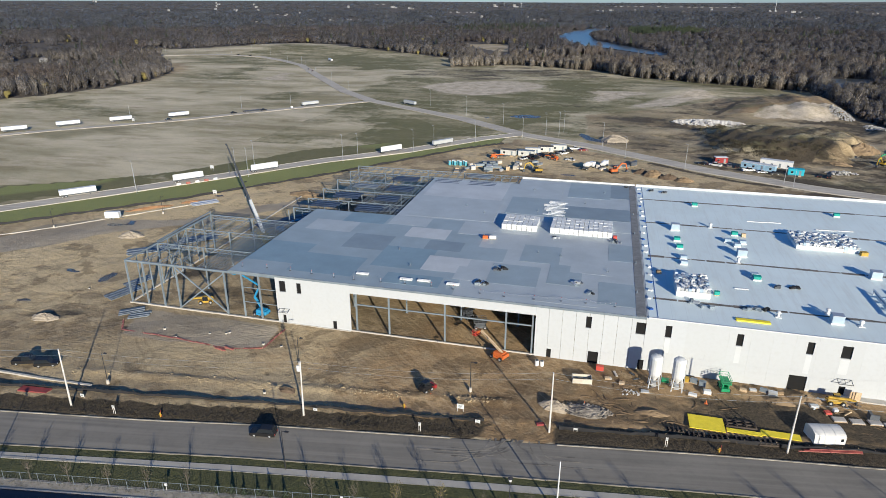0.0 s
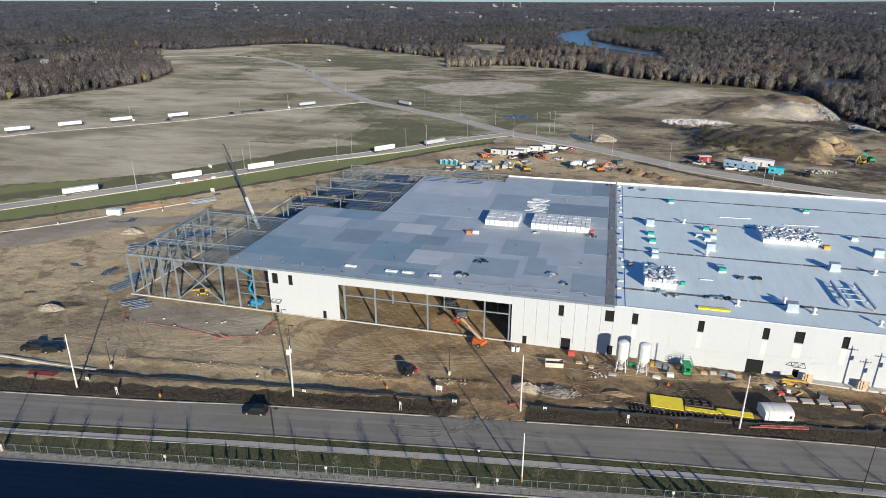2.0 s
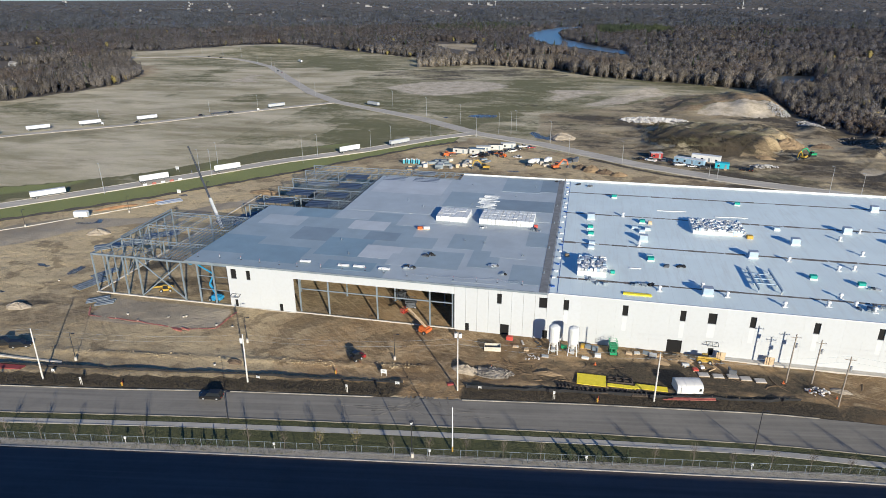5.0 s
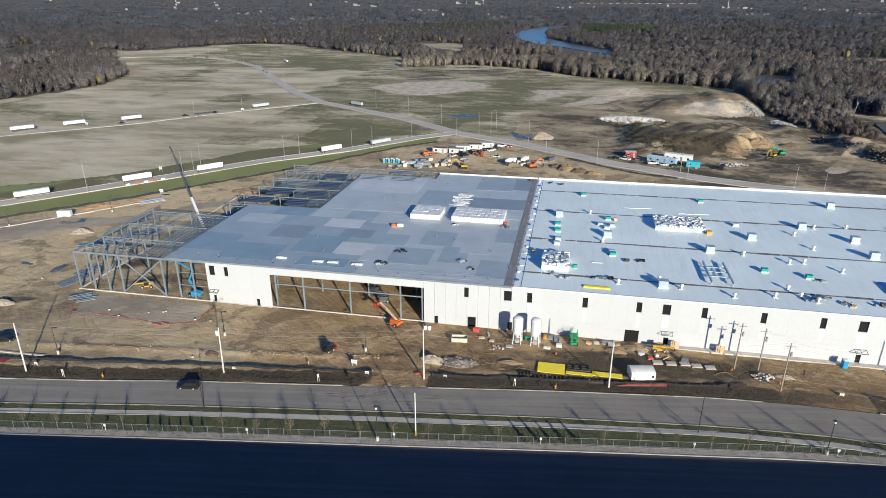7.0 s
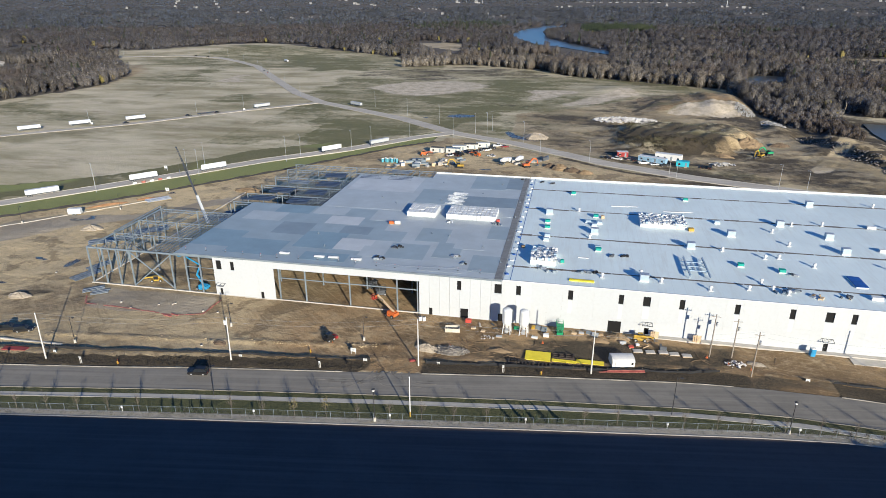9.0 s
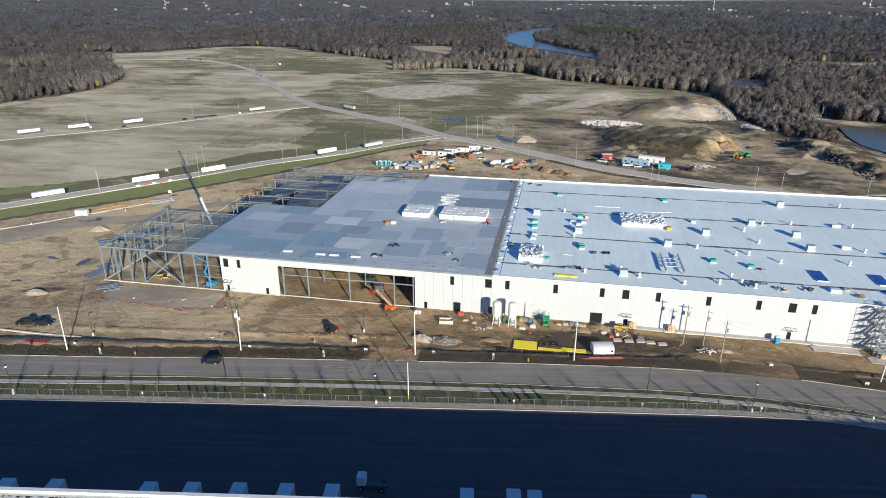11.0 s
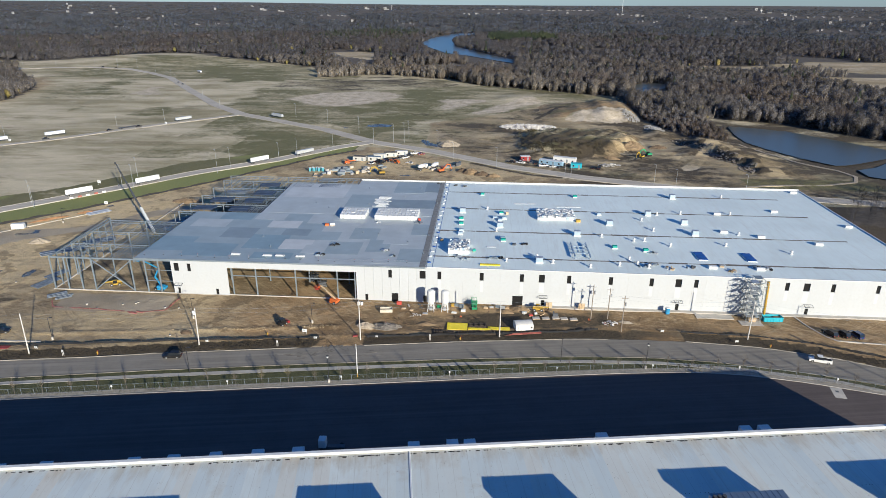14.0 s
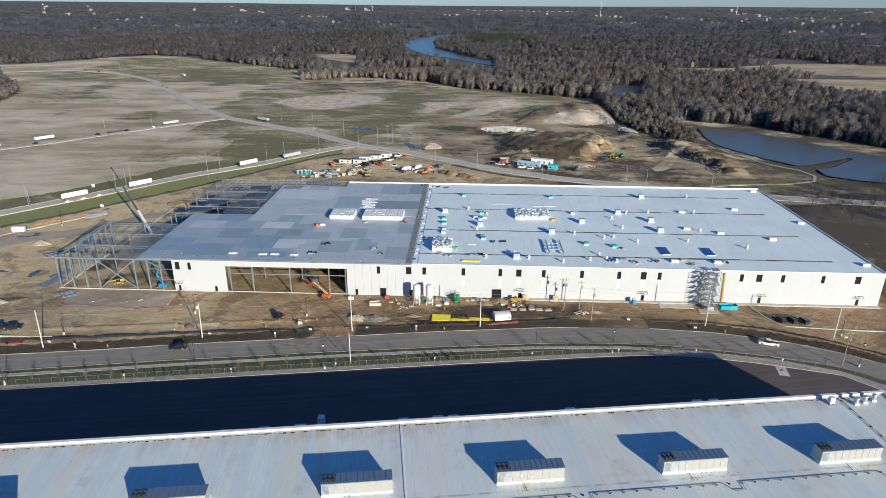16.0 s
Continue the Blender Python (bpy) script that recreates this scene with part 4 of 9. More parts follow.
part("roof_edge", rim, M_white, warehouse)
part("roof_edge", MB().box(X_JOIN + 0.4, X_RIGHT, Y_BACK - 0.30, Y_BACK + 0.08, EAVE - 0.05, EAVE + 0.7, ch=0.03), M_white, warehouse)
part("roof_edge", MB().box(X_RIGHT - 0.30, X_RIGHT + 0.08, 0.3, Y_BACK - 0.32, EAVE - 0.05, EAVE + 0.35, ch=0.03), M_white, warehouse)

# grey deck of the unfinished half, in sheets of slightly different age
DECK_TONES = [paint("grey deck sheet " + w, c, 0.5, 0.0, var=0.06, scale=0.15, fine=1.5, per_object=0.12) for w, c in (("mid", (0.330, 0.392, 0.432)), ("dark", (0.252, 0.302, 0.342)), ("pale", (0.535, 0.560, 0.58)), ("blue", (0.245, 0.330, 0.392)), ("light", (0.445, 0.488, 0.515)))]


def deck_block(x0, x1, y0, y1, zlift, weights):
    mb = MB().box(x0, x1, y0, y1, EAVE - 0.35, EAVE + zlift)
    part("roof_deck", mb, DECK_TONES[weights[0]], warehouse)


DECKS = [(-12.6, 44.0, 0.02, 50.8), (44.0, 86.3, 0.02, 50.8), (14.0, 86.3, 50.8, 96.5), (45.8, 86.3, 96.5, Y_BACK)]
for x0, x1, y0, y1 in DECKS:
    deck_block(x0, x1, y0, y1, 0.0, (0,) if y0 < 50 and x0 < 40 else (4,))
SHEETS = [(-8, 6, 33, 42, 4), (-12.6, 1, 8, 22, 3), (1, 18, 4, 16, 3), (8, 20, 22, 33, 1), (20, 34, 12, 26, 3), (0, 13, 42, 50.6, 3), (22, 34, 34, 42, 2), (30, 40, 26, 33, 1), (33, 44, 12.5, 22, 2), (14, 26, 43, 50.6, 4), (42, 52, 22, 31, 1), (42, 51, 9, 17, 0), (50, 62, 9, 21, 1), (56, 66, 24, 36, 3), (64, 72, 12, 24, 1), (69, 79, 20, 32, 4), (76, 86, 4, 16, 3), (78, 86, 30, 42, 1), (36, 46, 40, 50.6, 4), (44, 58, 44, 50.6, 0), (26, 40, 3, 9, 3), (62, 76, 2, 10, 0), (16, 44, 52, 74, 4), (16, 43, 74, 96, 2), (46, 62, 62, 80, 0), (46, 62, 80, 103, 4), (64, 84, 62, 74, 1), (64, 78, 84, 103, 0), (78, 86, 86, 103, 1), (62, 84, 52, 60, 4)]
for k, (x0, x1, y0, y1, tone) in enumerate(SHEETS):
    part("roof_sheet", MB().box(x0, x1, y0, y1, EAVE - 0.02, EAVE + 0.004 + 0.0012 * k), DECK_TONES[{1: 0, 0: 4, 3: 0}.get(tone, tone) if x0 > 41 and y0 < 51 else tone], warehouse)
part("roof_edge", MB().box(-12.6, 86.3, -0.08, 0.0, EAVE - 0.45, EAVE + 0.10), M_steel, warehouse)
part("roof_edge", MB().box(46.0, 86.3, Y_BACK + 0.02, Y_BACK + 0.3, EAVE - 0.4, EAVE + 0.55), M_white, warehouse)
part("roof_walkway", MB().box(84.2, 86.2, 0.3, Y_BACK - 0.4, EAVE + 0.02, EAVE + 0.05), paint("dark walkway felt", (0.22, 0.225, 0.23), 0.8), warehouse)
# concrete footing under the frame and the open bay
solo("foundation", MB().box(-43.2, -42.7, -0.3, 105, -0.3, 0.30).box(-42.7, 0.0, -0.3, 0.2, -0.3, 0.30).box(0, 19.3, -0.28, -0.03, -0.3, 0.12).box(19.3, 63.2, 0.0, 0.35, -0.3, 0.30), M_concrete, "pale concrete footing strip under the steel frame", "foundation", kind="structure")
solo("ledge", MB().box(125.0, 251.3, -1.6, -0.02, -0.3, 0.32), M_concrete, "pale concrete apron along the warehouse wall", "ledge", kind="structure")

# ---- the near warehouse, seen from above ----
NEAR_TOP = 13.3
near = thing("near_warehouse", "older warehouse with a stained white flat roof and long parapet", "warehouse", kind="structure", at=(15.0, -101.2, 0), rz=math.degrees(math.atan(0.1465)))
LEN = 193.0
part("wall", MB().box(-150, LEN, 0.0, 0.35, 0, NEAR_TOP - 0.3), M_wall, near)
part("wall", MB().box(LEN - 0.35, LEN, -140, 0.0, 0, NEAR_TOP - 0.3), M_wall, near)
part("wall", MB().box(-150, LEN, -140.4, -140, 0, NEAR_TOP - 0.3), M_wall, near)
part("wall", MB().box(-150.4, -150, -140, 0.0, 0, NEAR_TOP - 0.3), M_wall, near)
part("roof", MB().box(-150, LEN - 0.35, -140, 0.0, NEAR_TOP - 1.2, NEAR_TOP - 0.55), M_roof_old, near, "stained white membrane roof")
part("parapet", MB().box(-150, LEN + 0.1, -0.35, 0.45, NEAR_TOP - 0.55, NEAR_TOP, ch=0.05), M_white, near)
part("parapet", MB().box(LEN - 0.55, LEN + 0.1, -140, -0.36, NEAR_TOP - 0.55, NEAR_TOP, ch=0.05), M_white, near)

# paler washed streaks on the wall under the high windows
M_wash = paint("washed wall streak", (0.555, 0.575, 0.60), 0.75, var=0.02)
for k, (x0, x1, z0, z1) in enumerate(WINDOWS[4:]):
    part("wash_streak", MB().box(x0 + 0.15, x1 - 0.1, -0.006, -0.002, z0 - 3.6 - 0.4 * (k % 3), z0 - 0.15), M_wash, warehouse)

# ---- steel frame of the unfinished bays ----
frame_top = EAVE - 0.35
ROW_Y = [0.15, 12.7, 25.3, 37.9]


def steel_column(parent, x, y, h, w=0.36):
    mb = MB()
    mb.hbeam((x, y, 0.0), (x, y, h), w * 0.85, w * 0.85, 0.05)
    mb.box(x - 0.35, x + 0.35, y - 0.35, y + 0.35, 0.0, 0.06)
    return part("column", mb, M_steel, parent)


def truss_mesh(length, depth, panels, chord=0.12, web=0.06):
    """An open-web joist along +y from the origin, its top chord at z = 0."""
    mb = MB()
    mb.bar((0, 0, -chord / 2), (0, length, -chord / 2), chord, chord)
    mb.bar((0, length * 0.06, -depth), (0, length * 0.94, -depth), chord, chord)
    step = length / panels
    for k in range(panels):
        a, b = k * step, (k + 1) * step
        lo = (a + b) / 2
        mb.bar((0, a, -chord), (0, lo, -depth), web)
        mb.bar((0, lo, -depth), (0, b, -chord), web)
    return mb.mesh("joist", M_steel)


JOIST = truss_mesh(12.6, 0.75, 7)
GIRDER = truss_mesh(14.6, 1.1, 8, 0.22, 0.10)


def placed(me, name, parent, m, label=""):
    ob = new(name, me)
    ob.parent = parent
    ob.matrix_local = m
    if label:
        tagged(ob, label)
    return ob


frame_a = thing("open_bay_steelwork", "grey primed steel frame of an open bay with cross bracing", "steelwork")
for x in (-42.6, -37.6, -32.6, -27.9, -14.1, -9.2, -4.5):
    steel_column(frame_a, x, 0.15, frame_top, 0.42)
for y in ROW_Y[1:]:
    for x in (-42.6, -28.2):
        steel_column(frame_a, x, y, frame_top)
for y in (4.2, 8.4, 17.0, 21.2, 29.5, 33.7):
    steel_column(frame_a, -42.6, y, frame_top - 0.3, 0.28)
for (ax, az), (bx, bz) in (((-27.9, 0.4), (-14.1, 11.4)), ((-27.9, 11.4), (-14.1, 0.4))):
    part("brace", MB().bar((ax, 0.30 if az > 5 else 0.0, az), (bx, 0.30 if az > 5 else 0.0, bz), 0.30, 0.30), M_steel, frame_a)
part("beam", MB().hbeam((-42.8, 0.15, frame_top - 0.25), (0.0, 0.15, frame_top - 0.25), 0.35, 0.55, 0.06), M_steel, frame_a)
part("beam", MB().hbeam((-42.6, 0.15, frame_top - 0.25), (-42.6, 37.9, frame_top - 0.25), 0.3, 0.5, 0.06), M_steel, frame_a)
part("beam", MB().hbeam((-42.6, 37.9, frame_top + 0.9), (-42.6, 12.7, frame_top + 0.3), 0.25, 0.35, 0.05), M_steel, frame_a)
part("beam", MB().hbeam((-42.6, 37.9, frame_top - 1.0), (-42.6, 37.9, frame_top + 1.0), 0.3, 0.3, 0.05), M_steel, frame_a)
part("brace", MB().bar((-42.6, 12.7, 0.4), (-42.6, 25.3, 11.2), 0.22), M_steel, frame_a)
part("brace", MB().bar((-42.7, 25.3, 0.4), (-42.7, 12.7, 11.2), 0.22), M_steel, frame_a)
for y in ROW_Y[1:]:
    for x in (-42.6, -28.0):
        placed(GIRDER, "girder", frame_a, pose(x, y, frame_top, 0, 0, -90))
for z in (4.2, 8.2):
    part("girt", MB().box(-9.2, -4.5, 0.30, 0.42, z, z + 0.18).box(-4.5, 0.0, 0.30, 0.42, z, z + 0.18), M_steel, frame_a)
for y0 in ROW_Y[:3]:
    for k in range(6):
        placed(JOIST, "joist", frame_a, pose(-14.0 - 1.55 * k, y0 + 0.1, frame_top))
    for k in range(3):
        placed(JOIST, "joist", frame_a, pose(-28.5 - 4.6 * k, y0 + 0.1, frame_top))

frame_b = thing("open_bay_steelwork", "open steel roof bays with joists and girders behind the grey deck", "steelwork")
ROWS_B = [51.3, 62.0, 74.0, 86.5, 99.0, 108.0]
for j, y in enumerate(ROWS_B):
    x_end = 14.0 if j < 4 else 46.0
    xs_b = [x for x in (-21.0, -6.4, 8.2, 22.8, 37.4) if x < x_end]
    for x in xs_b:
        steel_column(frame_b, x, y, frame_top)
        placed(GIRDER, "girder", frame_b, pose(x, y, frame_top + 0.02, 0, 0, -90))
for j in range(4):
    n = (8, 10, 17, 22)[j]
    me = truss_mesh(ROWS_B[j + 1] - ROWS_B[j] - 0.15, 0.7, 6)
    for k in range(n):
        x = 12.6 - 1.62 * k if j != 3 else 44.5 - 2.9 * k
        placed(me, "joist", frame_b, pose(x, ROWS_B[j] + 0.1, frame_top + 0.02))
me = truss_mesh(8.8, 0.7, 5)
for k in range(22):
    placed(me, "joist", frame_b, pose(44.5 - 2.9 * k, ROWS_B[4] + 0.1, frame_top + 0.02))
for x, y in ((-20.5, 56.0), (-24.5, 45.0), (-32.0, 44.0), (-26, 57)):
    steel_column(frame_b, x, y, 9.0, 0.32)

# columns and girts inside the open half
inner = thing("open_bay_steelwork", "grey steel columns and girts standing in the open bay", "steelwork")
for x in (20.6, 28.8, 42.4, 56.6, 62.6):
    steel_column(inner, x, 0.75, EAVE - 0.9, 0.42)
for a, b in ((20.6, 28.8), (28.8, 42.4), (42.4, 56.6), (56.6, 62.6)):
    part("girt", MB().box(a + 0.22, b - 0.22, 0.62, 0.86, 6.9, 7.2), M_steel, inner)
for y in (12.7, 25.4, 38.1, 51.5, 64.0, 77.0, 90.0):
    for x in (0.8, 15.0, 29.3, 43.6, 57.9, 72.2):
        if y > 52 and x < 14:
            continue
        steel_column(inner, x, y, EAVE - 0.9)
    x_from = -12.4 if y < 52 else 14.2
    part("beam", MB().hbeam((x_from, y, EAVE - 0.65), (86.0, y, EAVE - 0.65), 0.3, 0.55, 0.06), M_steel, inner)

# bundles of steel and deck on the ground
bundle_rng = random.Random(5)


def deck_bundle(x, y, rz, length, width, n, colour, label, z=0.16, group="steel bundles on the soil"):
    t = thing("steel_bundle", label, "steel bundle", at=(x, y, z), rz=rz, group=group)
    for k in range(n):
        o = bundle_rng.uniform(-0.3, 0.3)
        part("sheet", MB().box(-length / 2 + o, length / 2 + o, (k - n / 2) * width, (k - n / 2) * width + width * 0.8, 0, 0.25 + 0.1 * (k % 2), ch=0.03), colour, t)
    return t


M_bundle = paint("blue grey steel sheet", (0.20, 0.23, 0.27), 0.5, 0.3, var=0.2, scale=0.8)
M_bundle_d = paint("dark navy steel sheet", (0.06, 0.08, 0.13), 0.5, 0.3, var=0.2, scale=0.8)
for x, y, rz, l, w, n, c in ((-49.0, 4.0, 70, 9, 0.7, 6, M_bundle), (-50.0, 11.5, 68, 8, 0.7, 5, M_bundle), (-39.0, -4.6, 40, 6, 0.6, 5, M_bundle), (-35.5, -6.2, 35, 5, 0.6, 4, M_bundle), (-62.0, 34.0, 38, 16, 1.1, 5, M_bundle), (-54.0, 46.0, 40, 12, 1.1, 5, M_bundle), (-76.0, 81.5, 48, 10, 1.2, 4, M_galv), (-30.0, 76.0, 52, 16, 1.4, 5, M_bundle_d), (-37.0, 66.0, 50, 12, 1.2, 5, M_bundle_d), (2.0, 81.0, 4, 22, 1.3, 6, M_bundle_d), (0.0, 93.0, 4, 26, 1.3, 6, M_bundle_d), (24.0, 101.5, 3, 26, 1.2, 4, M_bundle_d), (-4.0, 69.0, 3, 18, 1.2, 5, M_bundle_d)):
    deck_bundle(x, y, rz, l, w, n, c, "stacked blue-grey steel deck sheets lying on soil")

for x, y, l, n in ((-12.0, 56.8, 9, 6), (3.0, 56.4, 8, 7), (-9.0, 68.2, 9, 7), (5.5, 67.6, 8, 6), (-7.0, 80.4, 9, 5), (6.0, 80.0, 9, 7), (20.0, 92.8, 9, 6), (33.0, 93.2, 10, 7), (4.0, 93.0, 9, 6), (30.0, 103.6, 9, 5)):
    deck_bundle(x, y, bundle_rng.uniform(-3, 3), l, 0.95, n, M_bundle_d if n > 5 else M_bundle, "dark steel deck sheets laid over open roof joists", frame_top + 0.04, "deck sheets on the joists")

# ---- vehicles ----
def wheel(parent, x, y, r, w, name="wheel"):
    t = part(name, MB().tube((x, y - w / 2, r), (x, y + w / 2, r), r, n=14), M_rubber, parent)
    part("rim", MB().tube((x, y - w / 2 - 0.012, r), (x, y + w / 2 + 0.012, r), r * 0.55, n=10), M_galv, t)
    return t


def car(x, y, rz, colour, kind="suv", z=0.0, label="", group="", pitch=None):
    long = {"suv": 4.8, "sedan": 4.6, "pickup": 5.8}[kind]
    h = {"suv": 1.75, "sedan": 1.45, "pickup": 1.85}[kind]
    t = thing("pickup_truck" if kind == "pickup" else "car", label, "pickup" if kind == "pickup" else "car", at=(x, y, z), rz=rz, group=group)
    L, belt = long / 2, h * 0.56
    body = MB().profile([(-L, 0.38), (-L + 0.12, 0.28), (L - 0.15, 0.28), (L, 0.45), (L - 0.05, belt * 0.86), (L - 1.25, belt), (-L + 0.1, belt), (-L, belt * 0.9)], 1.86)
    part("body", body, colour, t)
    if kind == "pickup":
        cab = [(-0.75, belt), (L - 1.35, belt), (L - 2.0, h), (-0.55, h)]
        part("bed", MB().box(-L + 0.1, -0.85, -0.86, -0.76, belt, belt + 0.12).box(-L + 0.1, -0.85, 0.76, 0.86, belt, belt + 0.12).box(-L + 0.02, -L + 0.1, -0.86, 0.86, belt, belt + 0.12), colour, t)
        part("bed_floor", MB().box(-L + 0.12, -0.9, -0.75, 0.75, belt + 0.004, belt + 0.02), M_rubber, t)
    elif kind == "suv":
        cab = [(-L + 0.08, belt), (L - 1.3, belt), (L - 1.95, h), (-L + 0.45, h)]
    else:
        cab = [(-L + 0.75, belt), (L - 1.35, belt), (L - 2.05, h), (-L + 1.45, h)]
    part("window", MB().profile(cab, 1.66), M_glass_dark, t)
    (a, b) = (cab[3][0], cab[2][0])
    part("roof", MB().box(a + 0.03, b - 0.03, -0.78, 0.78, h - 0.005, h + 0.05, ch=0.04), colour, t)
    for sx in (L - 0.95, -L + 0.95):
        for sy in (-0.82, 0.82):
            wheel(t, sx, sy, 0.36, 0.24)
    for sy in (-0.65, 0.65):
        part("headlight", MB().box(L - 0.06, L + 0.015, sy - 0.18, sy + 0.18, belt * 0.66, belt * 0.82), M_white, t)
        part("tail_light", MB().box(-L - 0.015, -L + 0.05, sy - 0.14, sy + 0.14, belt * 0.64, belt * 0.86), M_red, t)
    return t


C_black = paint("black car paint", (0.012, 0.012, 0.014), 0.5)
C_blue = paint("dark blue car paint", (0.02, 0.05, 0.14), 0.25)
C_white = paint("white car paint", (0.72, 0.72, 0.72), 0.3, var=0.03)
C_pale = paint("dull grey white trailer skin", (0.44, 0.46, 0.48), 0.5, var=0.08)
C_grey = paint("grey car paint", (0.22, 0.23, 0.24), 0.3)
C_red = paint("dark red car paint", (0.28, 0.03, 0.03), 0.3)
car(-44.3, -31.3, 22, C_black, "pickup", label="black pickup parked on bare soil", group="cars parked on the soil")
car(-39.2, -31.0, 22, C_black, "suv", label="black sport utility car parked on bare soil", group="cars parked on the soil")
car(18.5, -40.4, 188, C_black, "suv", label="black sport utility car driving on the grey road")
car(200.6, -28.8, 164, C_white, "pickup", label="white pickup driving on the grey road")
for x, y, c, w in ((211.2, -12.6, C_black, "black"), (214.8, -12.8, C_black, "black"), (218.6, -13.0, C_blue, "dark blue")):
    car(x, y, 108, c, "suv", label=w + " car parked beside the site kerb", group="cars parked by the kerb")
SITE_CARS = [(39.0, 192.4, 60, "black"), (43.6, 198.0, 55, "blue"), (56.2, 208.9, 30, "black"), (53.0, 205.6, 40, "black"), (121.7, 199.1, 150, "black"), (127.4, 197.3, 150, "white"), (35.8, 187.0, 60, "white"), (41.6, 189.0, 60, "black"), (45.6, 196.0, 55, "black"), (48.4, 199.0, 55, "black"), (51.4, 201.5, 55, "grey"), (54.5, 204.0, 55, "white"), (59.2, 216.5, 20, "white"), (63.8, 215.0, 20, "red"), (58.7, 190.4, 160, "white"), (134.0, 198.5, 80, "grey"), (137.0, 197.0, 80, "black"), (146.5, 188.5, 10, "white"), (151.5, 187.0, 10, "black"), (141.0, 190.5, 15, "white"), (170.5, 187.5, 70, "black"), (174.0, 187.0, 75, "black"), (128.5, 203.5, 60, "blue")]
PAINTS = {"white": C_white, "grey": C_grey, "black": C_black, "red": C_red, "blue": C_blue}
for x, y, rz, c in SITE_CARS:
    car(x, y, rz, PAINTS[c], "pickup" if (x * 7) % 3 < 1 else "sedan", label=c + " vehicle parked by the site offices", group="vehicles at the site offices")
for x, y, rz, c in ((-180, 271, 55, "black"), (-166, 288, 55, "black"), (-207, 236, 230, "black"), (-250, 545, 125, "grey"), (-262, 560, 125, "grey"), (-420, 702, 175, "black"), (-445, 712, 170, "black"), (-160, 48, 228, "black")):
    car(x, y, rz, PAINTS[c], "sedan", z=float(hills(x, y)) + 0.30, label=c + " car on a far asphalt road", group="cars on the far roads")


def flatbed(x, y, rz, load, z=0.25):
    """A long low trailer at the roadside, with a pale load."""
    t = thing("flatbed_trailer", "long flatbed trailer parked at the roadside", "trailer", at=(x, y, z), rz=rz, group="trailers along the road", scale=0.84)
    part("deck", MB().box(-8.0, 8.0, -1.25, 1.25, 1.15, 1.40, ch=0.04), M_steel_dark, t)
    part("beam", MB().box(-7.5, 7.5, -0.5, -0.35, 0.75, 1.15).box(-7.5, 7.5, 0.35, 0.5, 0.75, 1.15), M_steel_dark, t)
    for sx in (-6.8, -5.5):
        for sy in (-1.0, 1.0):
            wheel(t, sx, sy, 0.5, 0.45)
    for sy in (-0.8, 0.8):
        part("landing_leg", MB().box(4.9, 5.1, sy - 0.08, sy + 0.08, 0.0, 1.15), M_steel_dark, t)
    m = pose(x, y, z + 1.18, 0, 0, rz) @ Matrix.Scale(0.84, 4)
    if load == "panel":
        mb = MB()
        mb.box(-7.8, 7.6, -0.9, -0.6, 0, 0.7).box(-7.8, 7.6, -0.9, -0.6, 2.0, 2.8).box(-7.8, 3.0, -0.9, -0.6, 0.7, 2.0).box(5.6, 7.6, -0.9, -0.6, 0.7, 2.0)
        mb.box(-7.0, 7.0, 0.3, 0.6, 0, 2.7)
        mb.bar((-6, -0.7, 2.6), (-6, 0.5, 0.2), 0.14).bar((0, -0.7, 2.6), (0, 0.5, 0.2), 0.14).bar((6, -0.7, 2.6), (6, 0.5, 0.2), 0.14)
        solo("wall_panel_load", mb, M_white, "white precast wall panels stacked upright on a trailer", "wall panel", "panel loads", m=m)
    elif load == "box":
        b = thing("box_load", "white van body of a parked freight trailer", "trailer body", at=(x, y, z + 1.18), rz=rz, group="trailer bodies", scale=0.84)
        part("body", MB().box(-8.0, 7.9, -1.28, 1.28, 0.004, 2.3, ch=0.05), C_white if int(x) % 2 else C_pale, b)
        part("door", MB().box(-8.05, -8.002, -1.1, -0.02, 0.15, 2.3).box(-8.05, -8.002, 0.02, 1.1, 0.15, 2.3), M_white, b)
    return t


for x, y, rz, load in ((-131.5, 77.5, 49, "box"), (-102.0, 108.6, 50, "panel"), (-78.5, 133.0, 50, "panel"), (-33.8, 184.5, 52, "panel"), (-12.0, 208.5, 54, "box")):
    flatbed(x, y, rz, load)
for x, y, rz, load in ((-255.5, 203.0, 52, "box"), (-235.0, 225.5, 52, "box"), (-209.0, 250.0, 54, "box"), (-144.0, 318.5, 55, "box"), (-72.0, 341.0, -35, "box"), (-273, 180, 50, "box"), (-283, 668, 130, "box"), (-172, 282, 55, "")):
    flatbed(x, y, rz, load, z=float(hills(x, y)) + 0.28)


